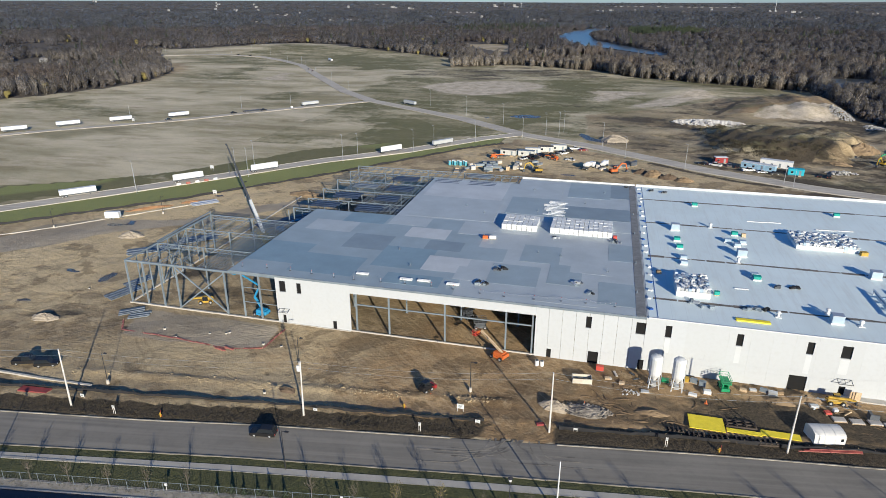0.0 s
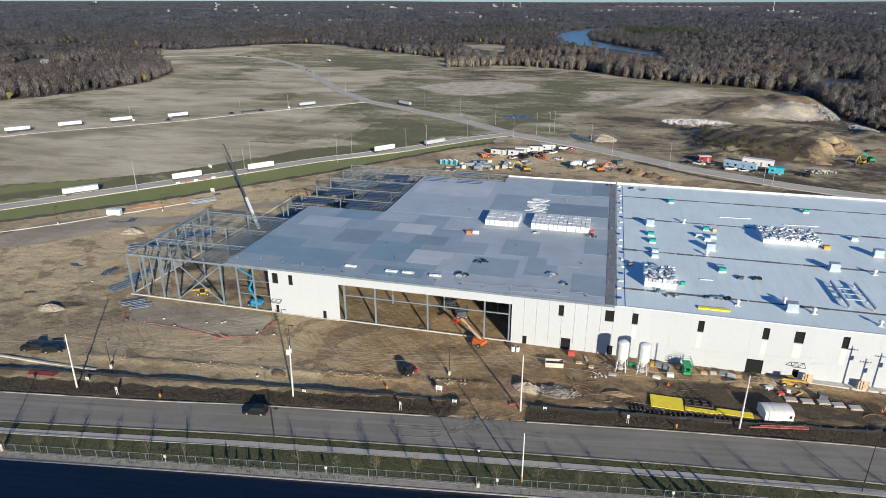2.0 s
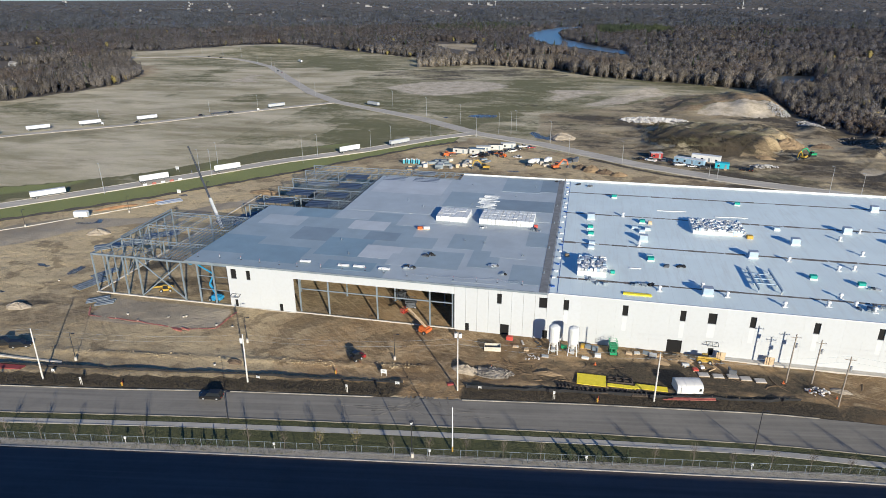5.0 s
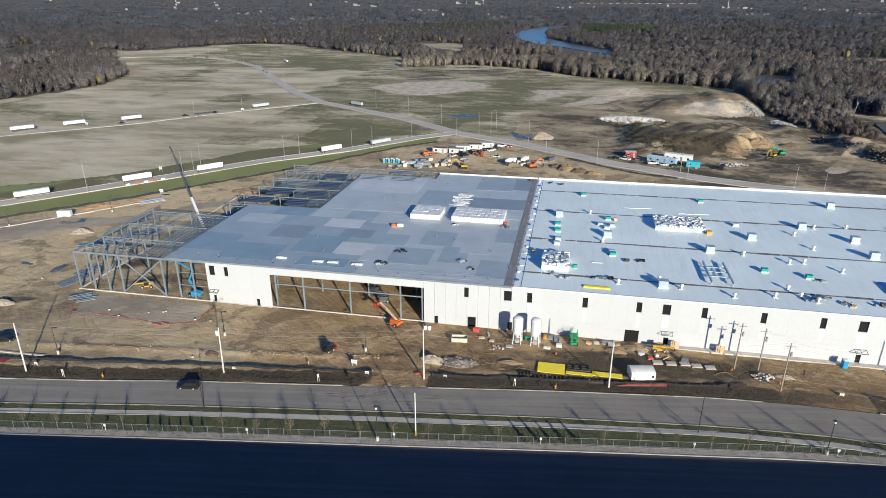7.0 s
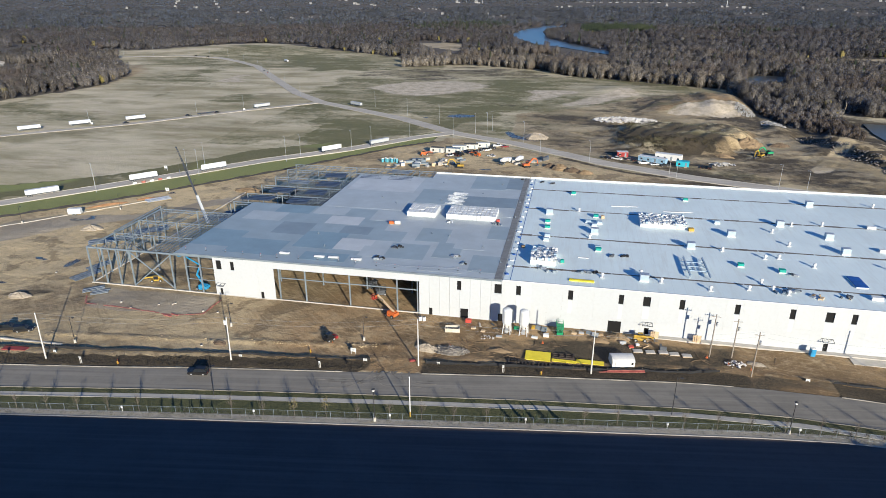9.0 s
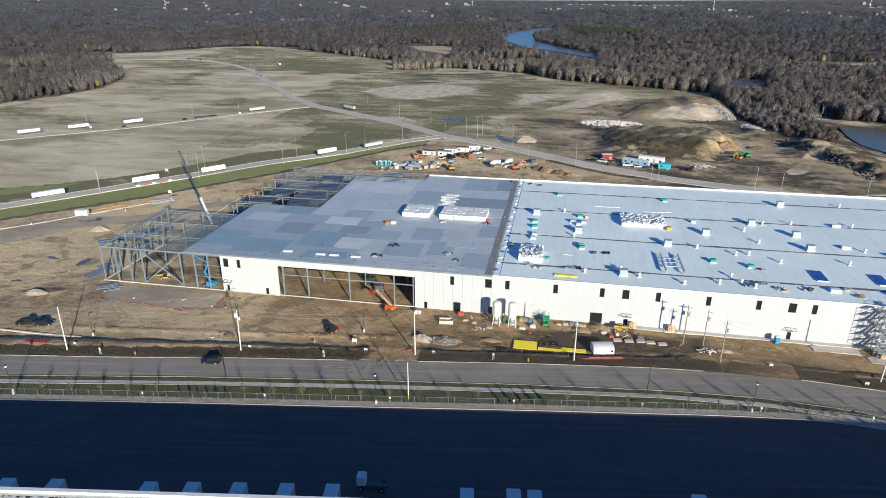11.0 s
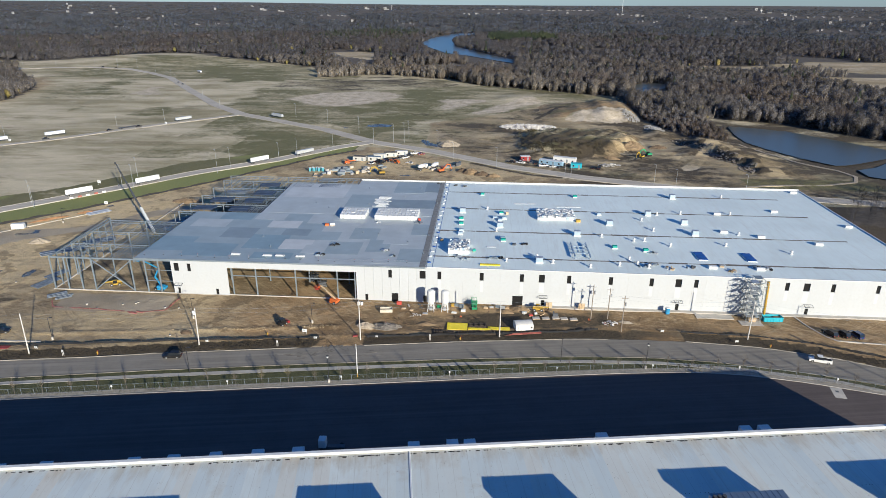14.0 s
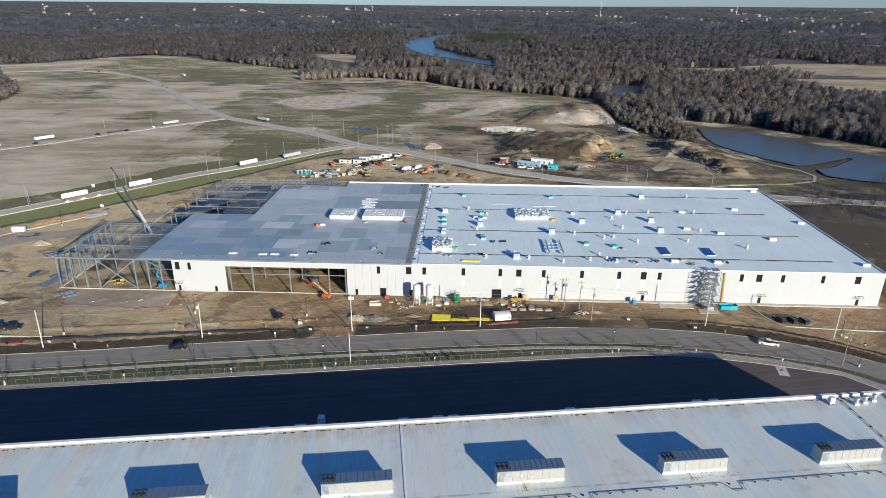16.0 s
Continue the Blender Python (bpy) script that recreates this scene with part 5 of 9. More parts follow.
def site_office(x, y, rz, length, colour, roof, label, w=3.4, h=3.0, z=0.0):
    t = thing("site_office", label, "site office", at=(x, y, z), rz=rz, group="site offices")
    part("body", MB().box(-length / 2, length / 2, -w / 2, w / 2, 0.45, h), colour, t)
    part("roof", MB().box(-length / 2 - 0.08, length / 2 + 0.08, -w / 2 - 0.08, w / 2 + 0.08, h, h + 0.14, ch=0.04), roof, t)
    part("skirt", MB().box(-length / 2 + 0.1, length / 2 - 0.1, -w / 2 + 0.1, w / 2 - 0.1, -0.2, 0.45), M_steel_dark, t)
    n = max(2, int(length / 3.2))
    for k in range(n):
        cx = -length / 2 + (k + 0.5) * length / n
        if k == n // 2:
            part("door", MB().box(cx - 0.45, cx + 0.45, -w / 2 - 0.05, -w / 2 - 0.002, 0.5, 2.5), M_steel, t)
            part("step", MB().box(cx - 0.6, cx + 0.6, -w / 2 - 1.0, -w / 2 - 0.06, 0.0, 0.45), M_wood, t)
        else:
            wd = part("window", MB().box(cx - 0.5, cx + 0.5, -w / 2 - 0.04, -w / 2 - 0.002, 1.2, 2.2), M_glass_dark, t)
            part("window_frame", MB().box(cx - 0.58, cx + 0.58, -w / 2 - 0.03, -w / 2 - 0.001, 1.12, 1.19).box(cx - 0.58, cx + 0.58, -w / 2 - 0.03, -w / 2 - 0.001, 2.21, 2.28), M_white, wd)
    part("window", MB().box(-length / 2 - 0.03, -length / 2 - 0.002, -0.5, 0.5, 1.2, 2.2), M_glass_dark, t)
    return t


C_dull = paint("dull white cabin skin", (0.54, 0.54, 0.52), 0.6, var=0.08)
M_dkroof = paint("dark felt roof", (0.10, 0.095, 0.09), 0.9)
for x, y, rz, l, rf in ((27.0, 194.4, 55, 8, M_dkroof), (36.2, 194.6, 60, 8, M_steel), (38.6, 201.2, 72, 8, C_dull), (44.6, 207.0, 72, 8, M_dkroof), (51.0, 212.0, 72, 8, C_dull)):
    site_office(x, y, rz - 90 + 28, l, C_dull, rf, "white site office cabin with small windows")
site_office(146.0, 194.5, -27, 15.0, paint("blue striped cabin", (0.30, 0.46, 0.62), 0.5), M_white, "long blue and white site office cabin")
site_office(155.0, 201.0, -20, 14.0, C_white, M_white, "long white storage trailer on soil", h=3.6)
site_office(130.5, 204.5, 10, 6.0, C_red, M_white, "red and white site cabin on soil")
site_office(160.5, 188.0, -10, 6.5, M_cyan, M_cyan, "turquoise storage container on soil")


def porta_potty(x, y, rz, colour, group="portable toilets"):
    t = thing("portable_toilet", "upright plastic portable toilet with pale roof", "portable toilet", at=(x, y, 0.0), rz=rz, group=group)
    part("body", MB().box(-0.58, 0.58, -0.58, 0.58, 0.08, 2.1, ch=0.05), colour, t)
    part("roof", MB().box(-0.62, 0.62, -0.62, 0.62, 2.1, 2.32, ch=0.12), M_white, t)
    part("door", MB().box(-0.36, 0.36, -0.63, -0.585, 0.2, 2.0), colour, t)
    part("base", MB().box(-0.6, 0.6, -0.65, 0.6, -0.1, 0.08), M_steel_dark, t)


M_potty = paint("faded turquoise plastic", (0.10, 0.36, 0.46), 0.6, var=0.15)
porta_potty(165.2, -2.4, 8, M_blue)
for k in range(7):
    porta_potty(2.6 + 1.3 * k, 166.2 + 0.12 * k + 1.5 * (k % 2), 200, M_potty)

# ---- machines ----
def boom_lift(x, y, rz, paint_m, pts, label, basket_m, z=0.0):
    """An aerial work platform: chassis, turret, jointed boom through pts, and basket."""
    t = thing("boom_lift", label, "boom lift", at=(x, y, z), rz=rz)
    part("chassis", MB().box(-1.6, 1.6, -1.1, 1.1, 0.35, 0.85, ch=0.08), paint_m, t)
    for sx in (-1.2, 1.2):
        for sy in (-1.1, 1.1):
            wheel(t, sx, sy, 0.48, 0.4)
    part("turret", MB().box(-1.5, 0.9, -0.95, 0.95, 0.9, 1.75, ch=0.12), paint_m, t)
    part("counterweight", MB().box(-2.2, -1.5, -1.0, 1.0, 0.95, 1.6, ch=0.15), paint_m, t)
    for k, (a, b) in enumerate(zip(pts, pts[1:])):
        part("boom", MB().bar(a, b, 0.42 - 0.07 * k, 0.48 - 0.07 * k), paint_m if k or label.startswith("blue") else M_wood, t)
    e = pts[-1]
    bk = part("basket", MB().box(e[0] - 0.1, e[0] + 0.9, e[1] - 0.9, e[1] + 0.9, e[2] - 0.56, e[2] - 0.5), basket_m, t)
    for sx in (-0.5, 0.5):
        for sy in (-0.9, 0.9):
            part("basket_post", MB().bar((e[0] + sx + 0.4, e[1] + sy, e[2] - 0.5), (e[0] + sx + 0.4, e[1] + sy, e[2] + 0.6), 0.07), basket_m, bk)
    for h in (-0.45, 0.05, 0.6):
        ring = [(e[0] - 0.1, e[1] - 0.9, e[2] + h), (e[0] + 0.9, e[1] - 0.9, e[2] + h), (e[0] + 0.9, e[1] + 0.9, e[2] + h), (e[0] - 0.1, e[1] + 0.9, e[2] + h)]
        for p, q in zip(ring, ring[1:] + ring[:1]):
            part("basket_rail", MB().bar(p, q, 0.06), basket_m, bk)
    return t


boom_lift(55.8, -3.0, 152, M_orange, [(-1.0, 0.0, 1.6), (5.2, 0.0, 5.0), (6.2, 0.0, 4.0)], "orange boom lift with a pale raised arm", M_red)
boom_lift(-6.0, 2.2, 170, M_blue, [(-0.6, 0, 1.5), (1.6, 0, 4.8), (-0.4, 0, 8.2), (6.5, 0, 10.8)], "blue jointed boom lift standing in the open steel bay", M_blue)
boom_lift(-31.0, 60.0, 30, M_blue, [(-0.6, 0, 1.5), (4.0, 0, 3.4), (8.0, 0, 3.8)], "blue boom lift parked on soil behind the deck", M_blue)


def scissor_lift(x, y, rz, colour, h, label):
    t = thing("scissor_lift", label, "scissor lift", at=(x, y, 0), rz=rz)
    part("chassis", MB().box(-1.5, 1.5, -0.85, 0.85, 0.3, 0.9, ch=0.08), colour, t)
    for sx in (-1.1, 1.1):
        for sy in (-0.85, 0.85):
            wheel(t, sx, sy, 0.4, 0.3)
    n = 4
    for k in range(n):
        z0, z1 = 0.9 + k * (h - 1.0) / n, 0.9 + (k + 1) * (h - 1.0) / n
        for sy in (-0.6, 0.6):
            part("arm", MB().bar((-1.2, sy, z0), (1.2, sy, z1), 0.14), colour, t)
            part("arm", MB().bar((1.2, sy * 0.8, z0), (-1.2, sy * 0.8, z1), 0.14), colour, t)
    part("platform", MB().box(-1.6, 1.6, -0.9, 0.9, h, h + 0.12), colour, t)
    for sx in (-1.55, -0.5, 0.5, 1.55):
        for sy in (-0.87, 0.87):
            part("rail_post", MB().bar((sx, sy, h + 0.124), (sx, sy, h + 1.2), 0.07), colour, t)
    for zz in (h + 0.65, h + 1.2):
        ring = [(-1.55, -0.87, zz), (1.55, -0.87, zz), (1.55, 0.87, zz), (-1.55, 0.87, zz)]
        for p, q in zip(ring, ring[1:] + ring[:1]):
            part("guard_rail", MB().bar(p, q, 0.06), colour, t)


scissor_lift(102.7, -3.4, 95, M_green, 2.0, "green scissor lift parked by the white wall")
scissor_lift(49.0, 9.5, 20, M_steel_dark, 1.7, "grey scissor lift working inside the open bay")
scissor_lift(45.0, 14.0, 60, M_steel_dark, 2.0, "grey scissor lift working inside the open bay")


def telehandler(x, y, rz, colour, label, reach=5.5, scale=1.0):
    t = thing("telehandler", label, "telehandler", at=(x, y, 0), rz=rz, scale=scale)
    part("chassis", MB().box(-2.2, 2.2, -0.9, 0.9, 0.55, 1.15, ch=0.1), colour, t)
    part("hood", MB().box(-2.2, 0.2, -0.95, -0.1, 1.15, 1.7, ch=0.1), colour, t)
    c = part("cab", MB().box(-0.6, 0.9, 0.1, 0.95, 1.15, 2.5, ch=0.12), M_glass_dark, t)
    part("cab_roof", MB().box(-0.65, 0.95, 0.05, 1.0, 2.5, 2.62), colour, c)
    for sx in (-1.5, 1.5):
        for sy in (-1.05, 1.05):
            wheel(t, sx, sy, 0.6, 0.4)
    part("boom", MB().bar((-2.0, -0.2, 1.9), (reach * 0.75, -0.2, 1.7), 0.42, 0.5), colour, t)
    part("boom", MB().bar((reach * 0.5, -0.2, 1.72), (reach, -0.2, 1.3), 0.3, 0.36), colour, t)
    part("fork", MB().box(reach, reach + 0.15, -0.8, 0.4, 0.3, 1.3).box(reach + 0.15, reach + 1.3, -0.7, -0.55, 0.3, 0.38).box(reach + 0.15, reach + 1.3, 0.15, 0.3, 0.3, 0.38), M_steel_dark, t)


telehandler(123.4, -3.2, 5, M_yellow, "yellow telehandler parked by the white wall", 4.6, 0.78)
telehandler(-23.5, 4.6, 200, M_yellow, "yellow telehandler standing in the open steel bay", 5.5, 0.85)
telehandler(50.5, 190.0, 150, M_orange, "orange telehandler parked among site vehicles")
telehandler(21.0, 186.0, 40, M_orange, "orange telehandler parked by the cabins")


def excavator(x, y, rz, colour, label, z=0.0):
    t = thing("excavator", label, "excavator", at=(x, y, z), rz=rz)
    for sy in (-1.1, 1.1):
        part("track", MB().profile([(-1.7, 0.0), (1.7, 0.0), (2.1, 0.4), (1.8, 0.85), (-1.8, 0.85), (-2.1, 0.4)], 0.5, m=Matrix.Translation((0, sy, 0))), M_rubber, t)
    part("house", MB().box(-2.2, 1.2, -1.3, 1.3, 1.0, 2.0, ch=0.18), colour, t)
    c = part("cab", MB().box(-0.2, 1.3, 0.3, 1.25, 2.0, 3.0, ch=0.12), M_glass_dark, t)
    part("cab_roof", MB().box(-0.25, 1.35, 0.25, 1.3, 3.0, 3.1), colour, c)
    part("boom", MB().bar((0.8, -0.3, 1.8), (3.6, -0.3, 4.6), 0.45, 0.6), colour, t)
    part("boom", MB().bar((3.5, -0.3, 4.6), (5.6, -0.3, 4.0), 0.42, 0.5), colour, t)
    part("stick", MB().bar((5.5, -0.3, 4.1), (6.4, -0.3, 1.4), 0.32, 0.4), colour, t)
    part("bucket", MB().profile([(5.6, 0.3), (6.6, 0.2), (6.9, 1.2), (6.2, 1.5)], 1.1, m=Matrix.Translation((0, -0.3, 0))), M_steel_dark, t)


excavator(80.0, 171.0, 30, M_orange, "orange excavator digging at the site edge")
excavator(212.0, 225.0, 200, M_green, "green crushing machine on the dug bank", z=float(hills(212, 225)))
excavator(206.0, 218.0, 230, M_yellow, "yellow excavator on the dug bank", z=float(hills(206, 218)))
excavator(45.5, 163.0, 190, M_yellow, "yellow excavator beside stored materials")

# the mobile crane behind the deck
crane = thing("mobile_crane", "mobile crane with a pale lower boom and dark lattice tip", "crane", at=(-33.5, 51.8, 0), rz=133.0)
part("carrier", MB().box(-6.5, 5.5, -1.4, 1.4, 0.7, 1.7, ch=0.1), M_yellow, crane)
for sx in (-5.2, -3.6, 2.2, 3.8):
    for sy in (-1.3, 1.3):
        wheel(crane, sx, sy, 0.6, 0.4)
part("cab", MB().box(3.6, 5.4, -1.3, 0.0, 1.7, 2.9, ch=0.12), M_glass_dark, crane)
part("turntable", MB().box(-2.4, 1.5, -1.3, 1.3, 1.7, 2.6, ch=0.1), M_yellow, crane)
part("boom", MB().bar((-1.5, 0, 2.6), (15.0, 0, 9.2), 0.95, 1.1), M_white, crane, "white lower boom section")
part("boom", MB().bar((13.5, 0, 8.6), (31.0, 0, 15.6), 0.62, 0.72), M_steel_dark, crane)
jib = MB()
for sy in (-0.28, 0.28):
    jib.bar((31.0, sy, 15.4), (49.0, sy * 0.5, 22.6), 0.12)
    jib.bar((31.0, sy, 16.0), (49.0, sy * 0.5, 22.9), 0.12)
for k in range(12):
    u0, u1 = k / 12, (k + 1) / 12
    jib.bar((31 + 18 * u0, -0.26, 15.5 + 7.2 * u0), (31 + 18 * u1, 0.26, 15.9 + 7.1 * u1), 0.08)
jib.bar((49.0, 0, 22.7), (50.6, 0, 22.2), 0.4)
part("jib", jib, M_steel_dark, crane, "dark lattice jib")
part("hook_line", MB().bar((50.4, 0, 22.2), (50.4, 0, 12.0), 0.05).box(50.2, 50.6, -0.2, 0.2, 11.2, 12.0), M_steel_dark, crane)

# ---- silos, tent, blankets and stores in front of the wall ----
def silo(x, y):
    t = thing("silo", "white mortar silo on splayed steel legs", "silo", at=(x, y, 0), group="silos by the wall")
    m = MB()
    prof = [(0.25, 1.5), (1.12, 3.0), (1.25, 3.2), (1.25, 6.9), (1.0, 7.25), (0.35, 7.45), (0.0, 7.47)]
    n = 16
    vs = [(r * math.cos(2 * math.pi * i / n), r * math.sin(2 * math.pi * i / n), z) for r, z in prof for i in range(n)]
    fs = [(j * n + i, j * n + (i + 1) % n, (j + 1) * n + (i + 1) % n, (j + 1) * n + i) for j in range(len(prof) - 1) for i in range(n)]
    m.add(vs, fs)
    part("tank", m, M_white, t)
    for sx in (-1, 1):
        for sy in (-1, 1):
            part("leg", MB().bar((sx * 0.75, sy * 0.75, 3.4), (sx * 1.05, sy * 1.05, 0.0), 0.16), M_white, t)
    part("brace", MB().bar((-0.95, -0.95, 1.0), (0.95, -0.95, 1.0), 0.1).bar((-0.95, 0.95, 1.0), (0.95, 0.95, 1.0), 0.1).bar((-0.95, -0.95, 1.0), (-0.9, 0.95, 1.0), 0.1), M_white, t)
    part("pipe", MB().tube((1.32, 0, 0.5), (1.32, 0, 7.2), 0.07, n=6), M_galv, t)
    part("mixer", MB().box(-0.5, 0.5, -0.6, 0.6, 0.3, 1.2, ch=0.1), M_galv, t)


silo(88.7, -6.0)
silo(93.2, -6.0)

tent = thing("storage_tent", "white fabric storage tent with straight walls and a low curved roof", "tent", at=(118.1, -15.6, 0), rz=11, scale=0.82)
arc = [(-2.3, 0.0), (-2.3, 2.1)] + [(-2.3 * math.cos(math.pi * k / 8), 2.1 + 0.75 * math.sin(math.pi * k / 8)) for k in range(1, 8)] + [(2.3, 2.1), (2.3, 0.0)]
tm = MB()
n = len(arc)
tm.add([(-3.3, a, z) for a, z in arc] + [(3.3, a, z) for a, z in arc], [(i, i + 1, n + i + 1, n + i) for i in range(n - 1)] + [tuple(range(n - 1, -1, -1)), tuple(range(n, 2 * n))])
part("cover", tm, M_fabric, tent)
for x in (-3.32, -1.1, 1.1, 3.32):
    rb = MB()
    for (a, z), (b, w) in zip(arc, arc[1:]):
        rb.bar((x, a * 1.012, z * 1.008), (x, b * 1.012, w * 1.008), 0.05)
    part("rib", rb, M_white, tent)
part("window", MB().box(2.3, 2.9, -2.34, -2.305, 1.0, 1.7), M_glass_dark, tent)


def blanket(x0, x1, y0, y1, z, label, rz=0.0, wave=0.018):
    mb = MB()
    nx, ny = 14, 8
    vs = [(x0 + (x1 - x0) * i / nx, y0 + (y1 - y0) * j / ny, z + wave * math.sin(i * 1.9 + j) * math.cos(j * 1.3) + 0.02) for j in range(ny + 1) for i in range(nx + 1)]
    k = len(vs)
    vs += [(x, y, zz - 0.10) for x, y, zz in vs]
    fs = [(j * (nx + 1) + i, j * (nx + 1) + i + 1, (j + 1) * (nx + 1) + i + 1, (j + 1) * (nx + 1) + i) for j in range(ny) for i in range(nx)]
    rim_i = [i for i in range(nx + 1)] + [(j + 1) * (nx + 1) - 1 for j in range(1, ny + 1)] + [ny * (nx + 1) + i for i in range(nx - 1, -1, -1)] + [j * (nx + 1) for j in range(ny - 1, 0, -1)]
    fs += [(rim_i[q], rim_i[q] + k, rim_i[(q + 1) % len(rim_i)] + k, rim_i[(q + 1) % len(rim_i)]) for q in range(len(rim_i))]
    mb.add(vs, fs)
    solo("blanket", mb, M_tarp, label, "blanket", "yellow blankets over forms")


blanket(94.6, 100.9, -18.9, -14.6, 0.42, "bright yellow insulating blanket over a slab form")
blanket(101.2, 107.2, -18.4, -17.2, 0.36, "narrow yellow insulating blanket over a form")
blanket(107.2, 113.9, -18.0, -16.2, 0.38, "yellow insulating blanket over a slab form")
solo("form_stand", MB().box(94.9, 100.6, -18.6, -14.9, 0, 0.33), M_wood, "timber slab form under a yellow blanket", "timber form", "timber forms")
solo("form_stand", MB().box(101.4, 107.0, -18.3, -17.3, 0, 0.27), M_wood, "timber slab form under a yellow blanket", "timber form", "timber forms")
solo("form_stand", MB().box(107.4, 113.7, -17.8, -16.4, 0, 0.29), M_wood, "timber slab form under a yellow blanket", "timber form", "timber forms")


def rack(x, y, rz, lx, ly):
    t = thing("formwork_frame", "dark timber formwork frame lying on soil", "formwork", at=(x, y, 0.05), rz=rz, group="formwork frames")
    M_f = paint("dark weathered timber", (0.07, 0.055, 0.045), 0.9)
    for sy in (-ly / 2, 0, ly / 2):
        part("rail", MB().box(-lx / 2, lx / 2, sy - 0.12, sy + 0.12, 0, 0.35), M_f, t)
    for k in range(4):
        px = -lx / 2 + 0.3 + k * (lx - 0.6) / 3
        part("bearer", MB().box(px - 0.12, px + 0.12, -ly / 2, ly / 2, 0.355, 0.6), M_f, t)


for x, y, rz, a, b in ((104.0, -15.4, 3, 5.6, 1.9), (92.0, -20.3, 8, 3.0, 1.3), (95.5, -20.8, 6, 3.2, 1.2), (99.5, -20.6, 8, 3.4, 1.4), (103.8, -20.1, 8, 3.4, 1.4), (107.8, -19.9, 8, 3.4, 1.4)):
    rack(x, y, rz, a, b)


def pallet(x, y, rz, load, colour, label, z=0.0, h=1.0, sx=1.2, sy=1.0):
    t = thing("pallet", label, "pallet", at=(x, y, z), rz=rz, group="loaded pallets")
    for k in range(3):
        yy = -sy / 2 + k * (sy - 0.12) / 2
        part("runner", MB().box(-sx / 2, sx / 2, yy, yy + 0.12, 0, 0.1), M_wood, t)
    for k in range(5):
        xx = -sx / 2 + k * (sx - 0.14) / 4
        part("slat", MB().box(xx, xx + 0.14, -sy / 2, sy / 2, 0.104, 0.13), M_wood, t)
    if load:
        part("load", MB().box(-sx / 2 + 0.05, sx / 2 - 0.05, -sy / 2 + 0.05, sy / 2 - 0.05, 0.134, 0.134 + h, ch=0.06), colour, t)


st_rng = random.Random(3)
for x, y, c, w, h in ((106.5, -3.0, M_wood, "timber", 0.5), (108.4, -2.6, M_galv, "grey", 0.6), (110.5, -2.4, M_steel, "grey", 1.0), (112.0, -3.2, M_galv, "grey", 1.2), (113.5, -2.2, M_stone_pile, "brown", 0.8), (98.6, -3.2, M_steel, "grey", 1.5), (99.2, -6.0, M_white, "white wrapped", 1.1), (97.0, -2.4, M_steel, "grey", 1.2), (95.6, -2.4, M_yellow, "yellow", 1.3), (91.2, -3.6, M_green, "green", 0.9), (119.0, -5.6, M_galv, "grey", 0.7), (121.0, -7.2, M_red, "red", 0.5), (122.6, -6.2, M_white, "white wrapped", 0.9), (96.3, -7.4, M_white, "white wrapped", 0.5), (79.5, -5.5, M_wood, "timber", 0.3), (82.4, -6.6, M_wood, "timber", 0.4), (87.0, -8.6, M_galv, "grey", 0.3)):
    pallet(x, y, st_rng.uniform(-20, 20), True, c, w + " goods on a timber pallet by the wall", h=h * 0.65, sx=st_rng.uniform(0.9, 1.8), sy=st_rng.uniform(0.8, 1.2))
M_paver = paint("grey paving slabs", (0.45, 0.43, 0.41), 0.9, var=0.1)
for x, y in ((122.5, -8.9), (125.6, -8.8), (128.8, -8.3), (131.4, -8.6), (134.4, -8.8)):
    pallet(x, y, 8, True, M_paver, "flat stack of grey slabs on a pallet", h=0.16, sx=2.4, sy=1.6)
solo("wall_prop", MB().box(128.0, 128.5, -7.8, -6.2, 0.0, 1.4).box(128.5, 129.6, -7.8, -7.5, 0.0, 1.4), M_steel_dark, "dark steel form leaning beside slab pallets", "steel form")

M_skip_pale = paint("off-white skip paint", (0.56, 0.52, 0.44), 0.7, var=0.12)
crate = thing("skip", "off-white open skip of scrap on rutted soil", "skip", at=(74.3, -8.0, 0.0), rz=8)
for a in ((-2.0, 2.0, -1.0, -0.9), (-2.0, 2.0, 0.9, 1.0), (-2.0, -1.9, -0.9, 0.9), (1.9, 2.0, -0.9, 0.9)):
    part("side", MB().box(*a, 0.0, 1.25), M_skip_pale, crate)
part("floor", MB().box(-1.9, 1.9, -0.9, 0.9, 0.05, 0.2), M_steel_dark, crate)
part("scrap", MB().box(-1.6, 0.2, -0.7, 0.5, 0.2, 0.6).box(0.3, 1.7, -0.5, 0.7, 0.2, 0.45), M_stone_pile, crate)
gen = thing("generator", "red generator box beside a doorway", "generator", at=(77.8, -2.6, 0.0), rz=0)
part("body", MB().box(-0.8, 0.8, -0.5, 0.5, 0.2, 1.2, ch=0.06), M_red, gen)
part("skid", MB().box(-0.9, 0.9, -0.4, -0.25, 0, 0.2).box(-0.9, 0.9, 0.25, 0.4, 0, 0.2), M_steel_dark, gen)
for x in (64.4, 65.5):
    b = thing("barrel", "white plastic barrel with dark lid on soil", "barrel", at=(x, -3.9, 0.0), group="barrels by the open bay")
    part("drum", MB().tube((0, 0, 0), (0, 0, 1.25), 0.45, 0.45, n=14), C_white, b)
    part("lid", MB().tube((0, 0, 1.25), (0, 0, 1.32), 0.40, 0.36, n=14), M_steel_dark, b)
skid = thing("skid_steer", "black skid steer loader with a red base on soil", "skid steer", at=(43.6, -19.4, 0.05), rz=60)
part("body", MB().box(-1.4, 1.0, -0.8, 0.8, 0.5, 1.5, ch=0.15), C_black, skid)
part("cab", MB().box(-0.9, 0.6, -0.65, 0.65, 1.5, 2.3, ch=0.12), M_glass_dark, skid)
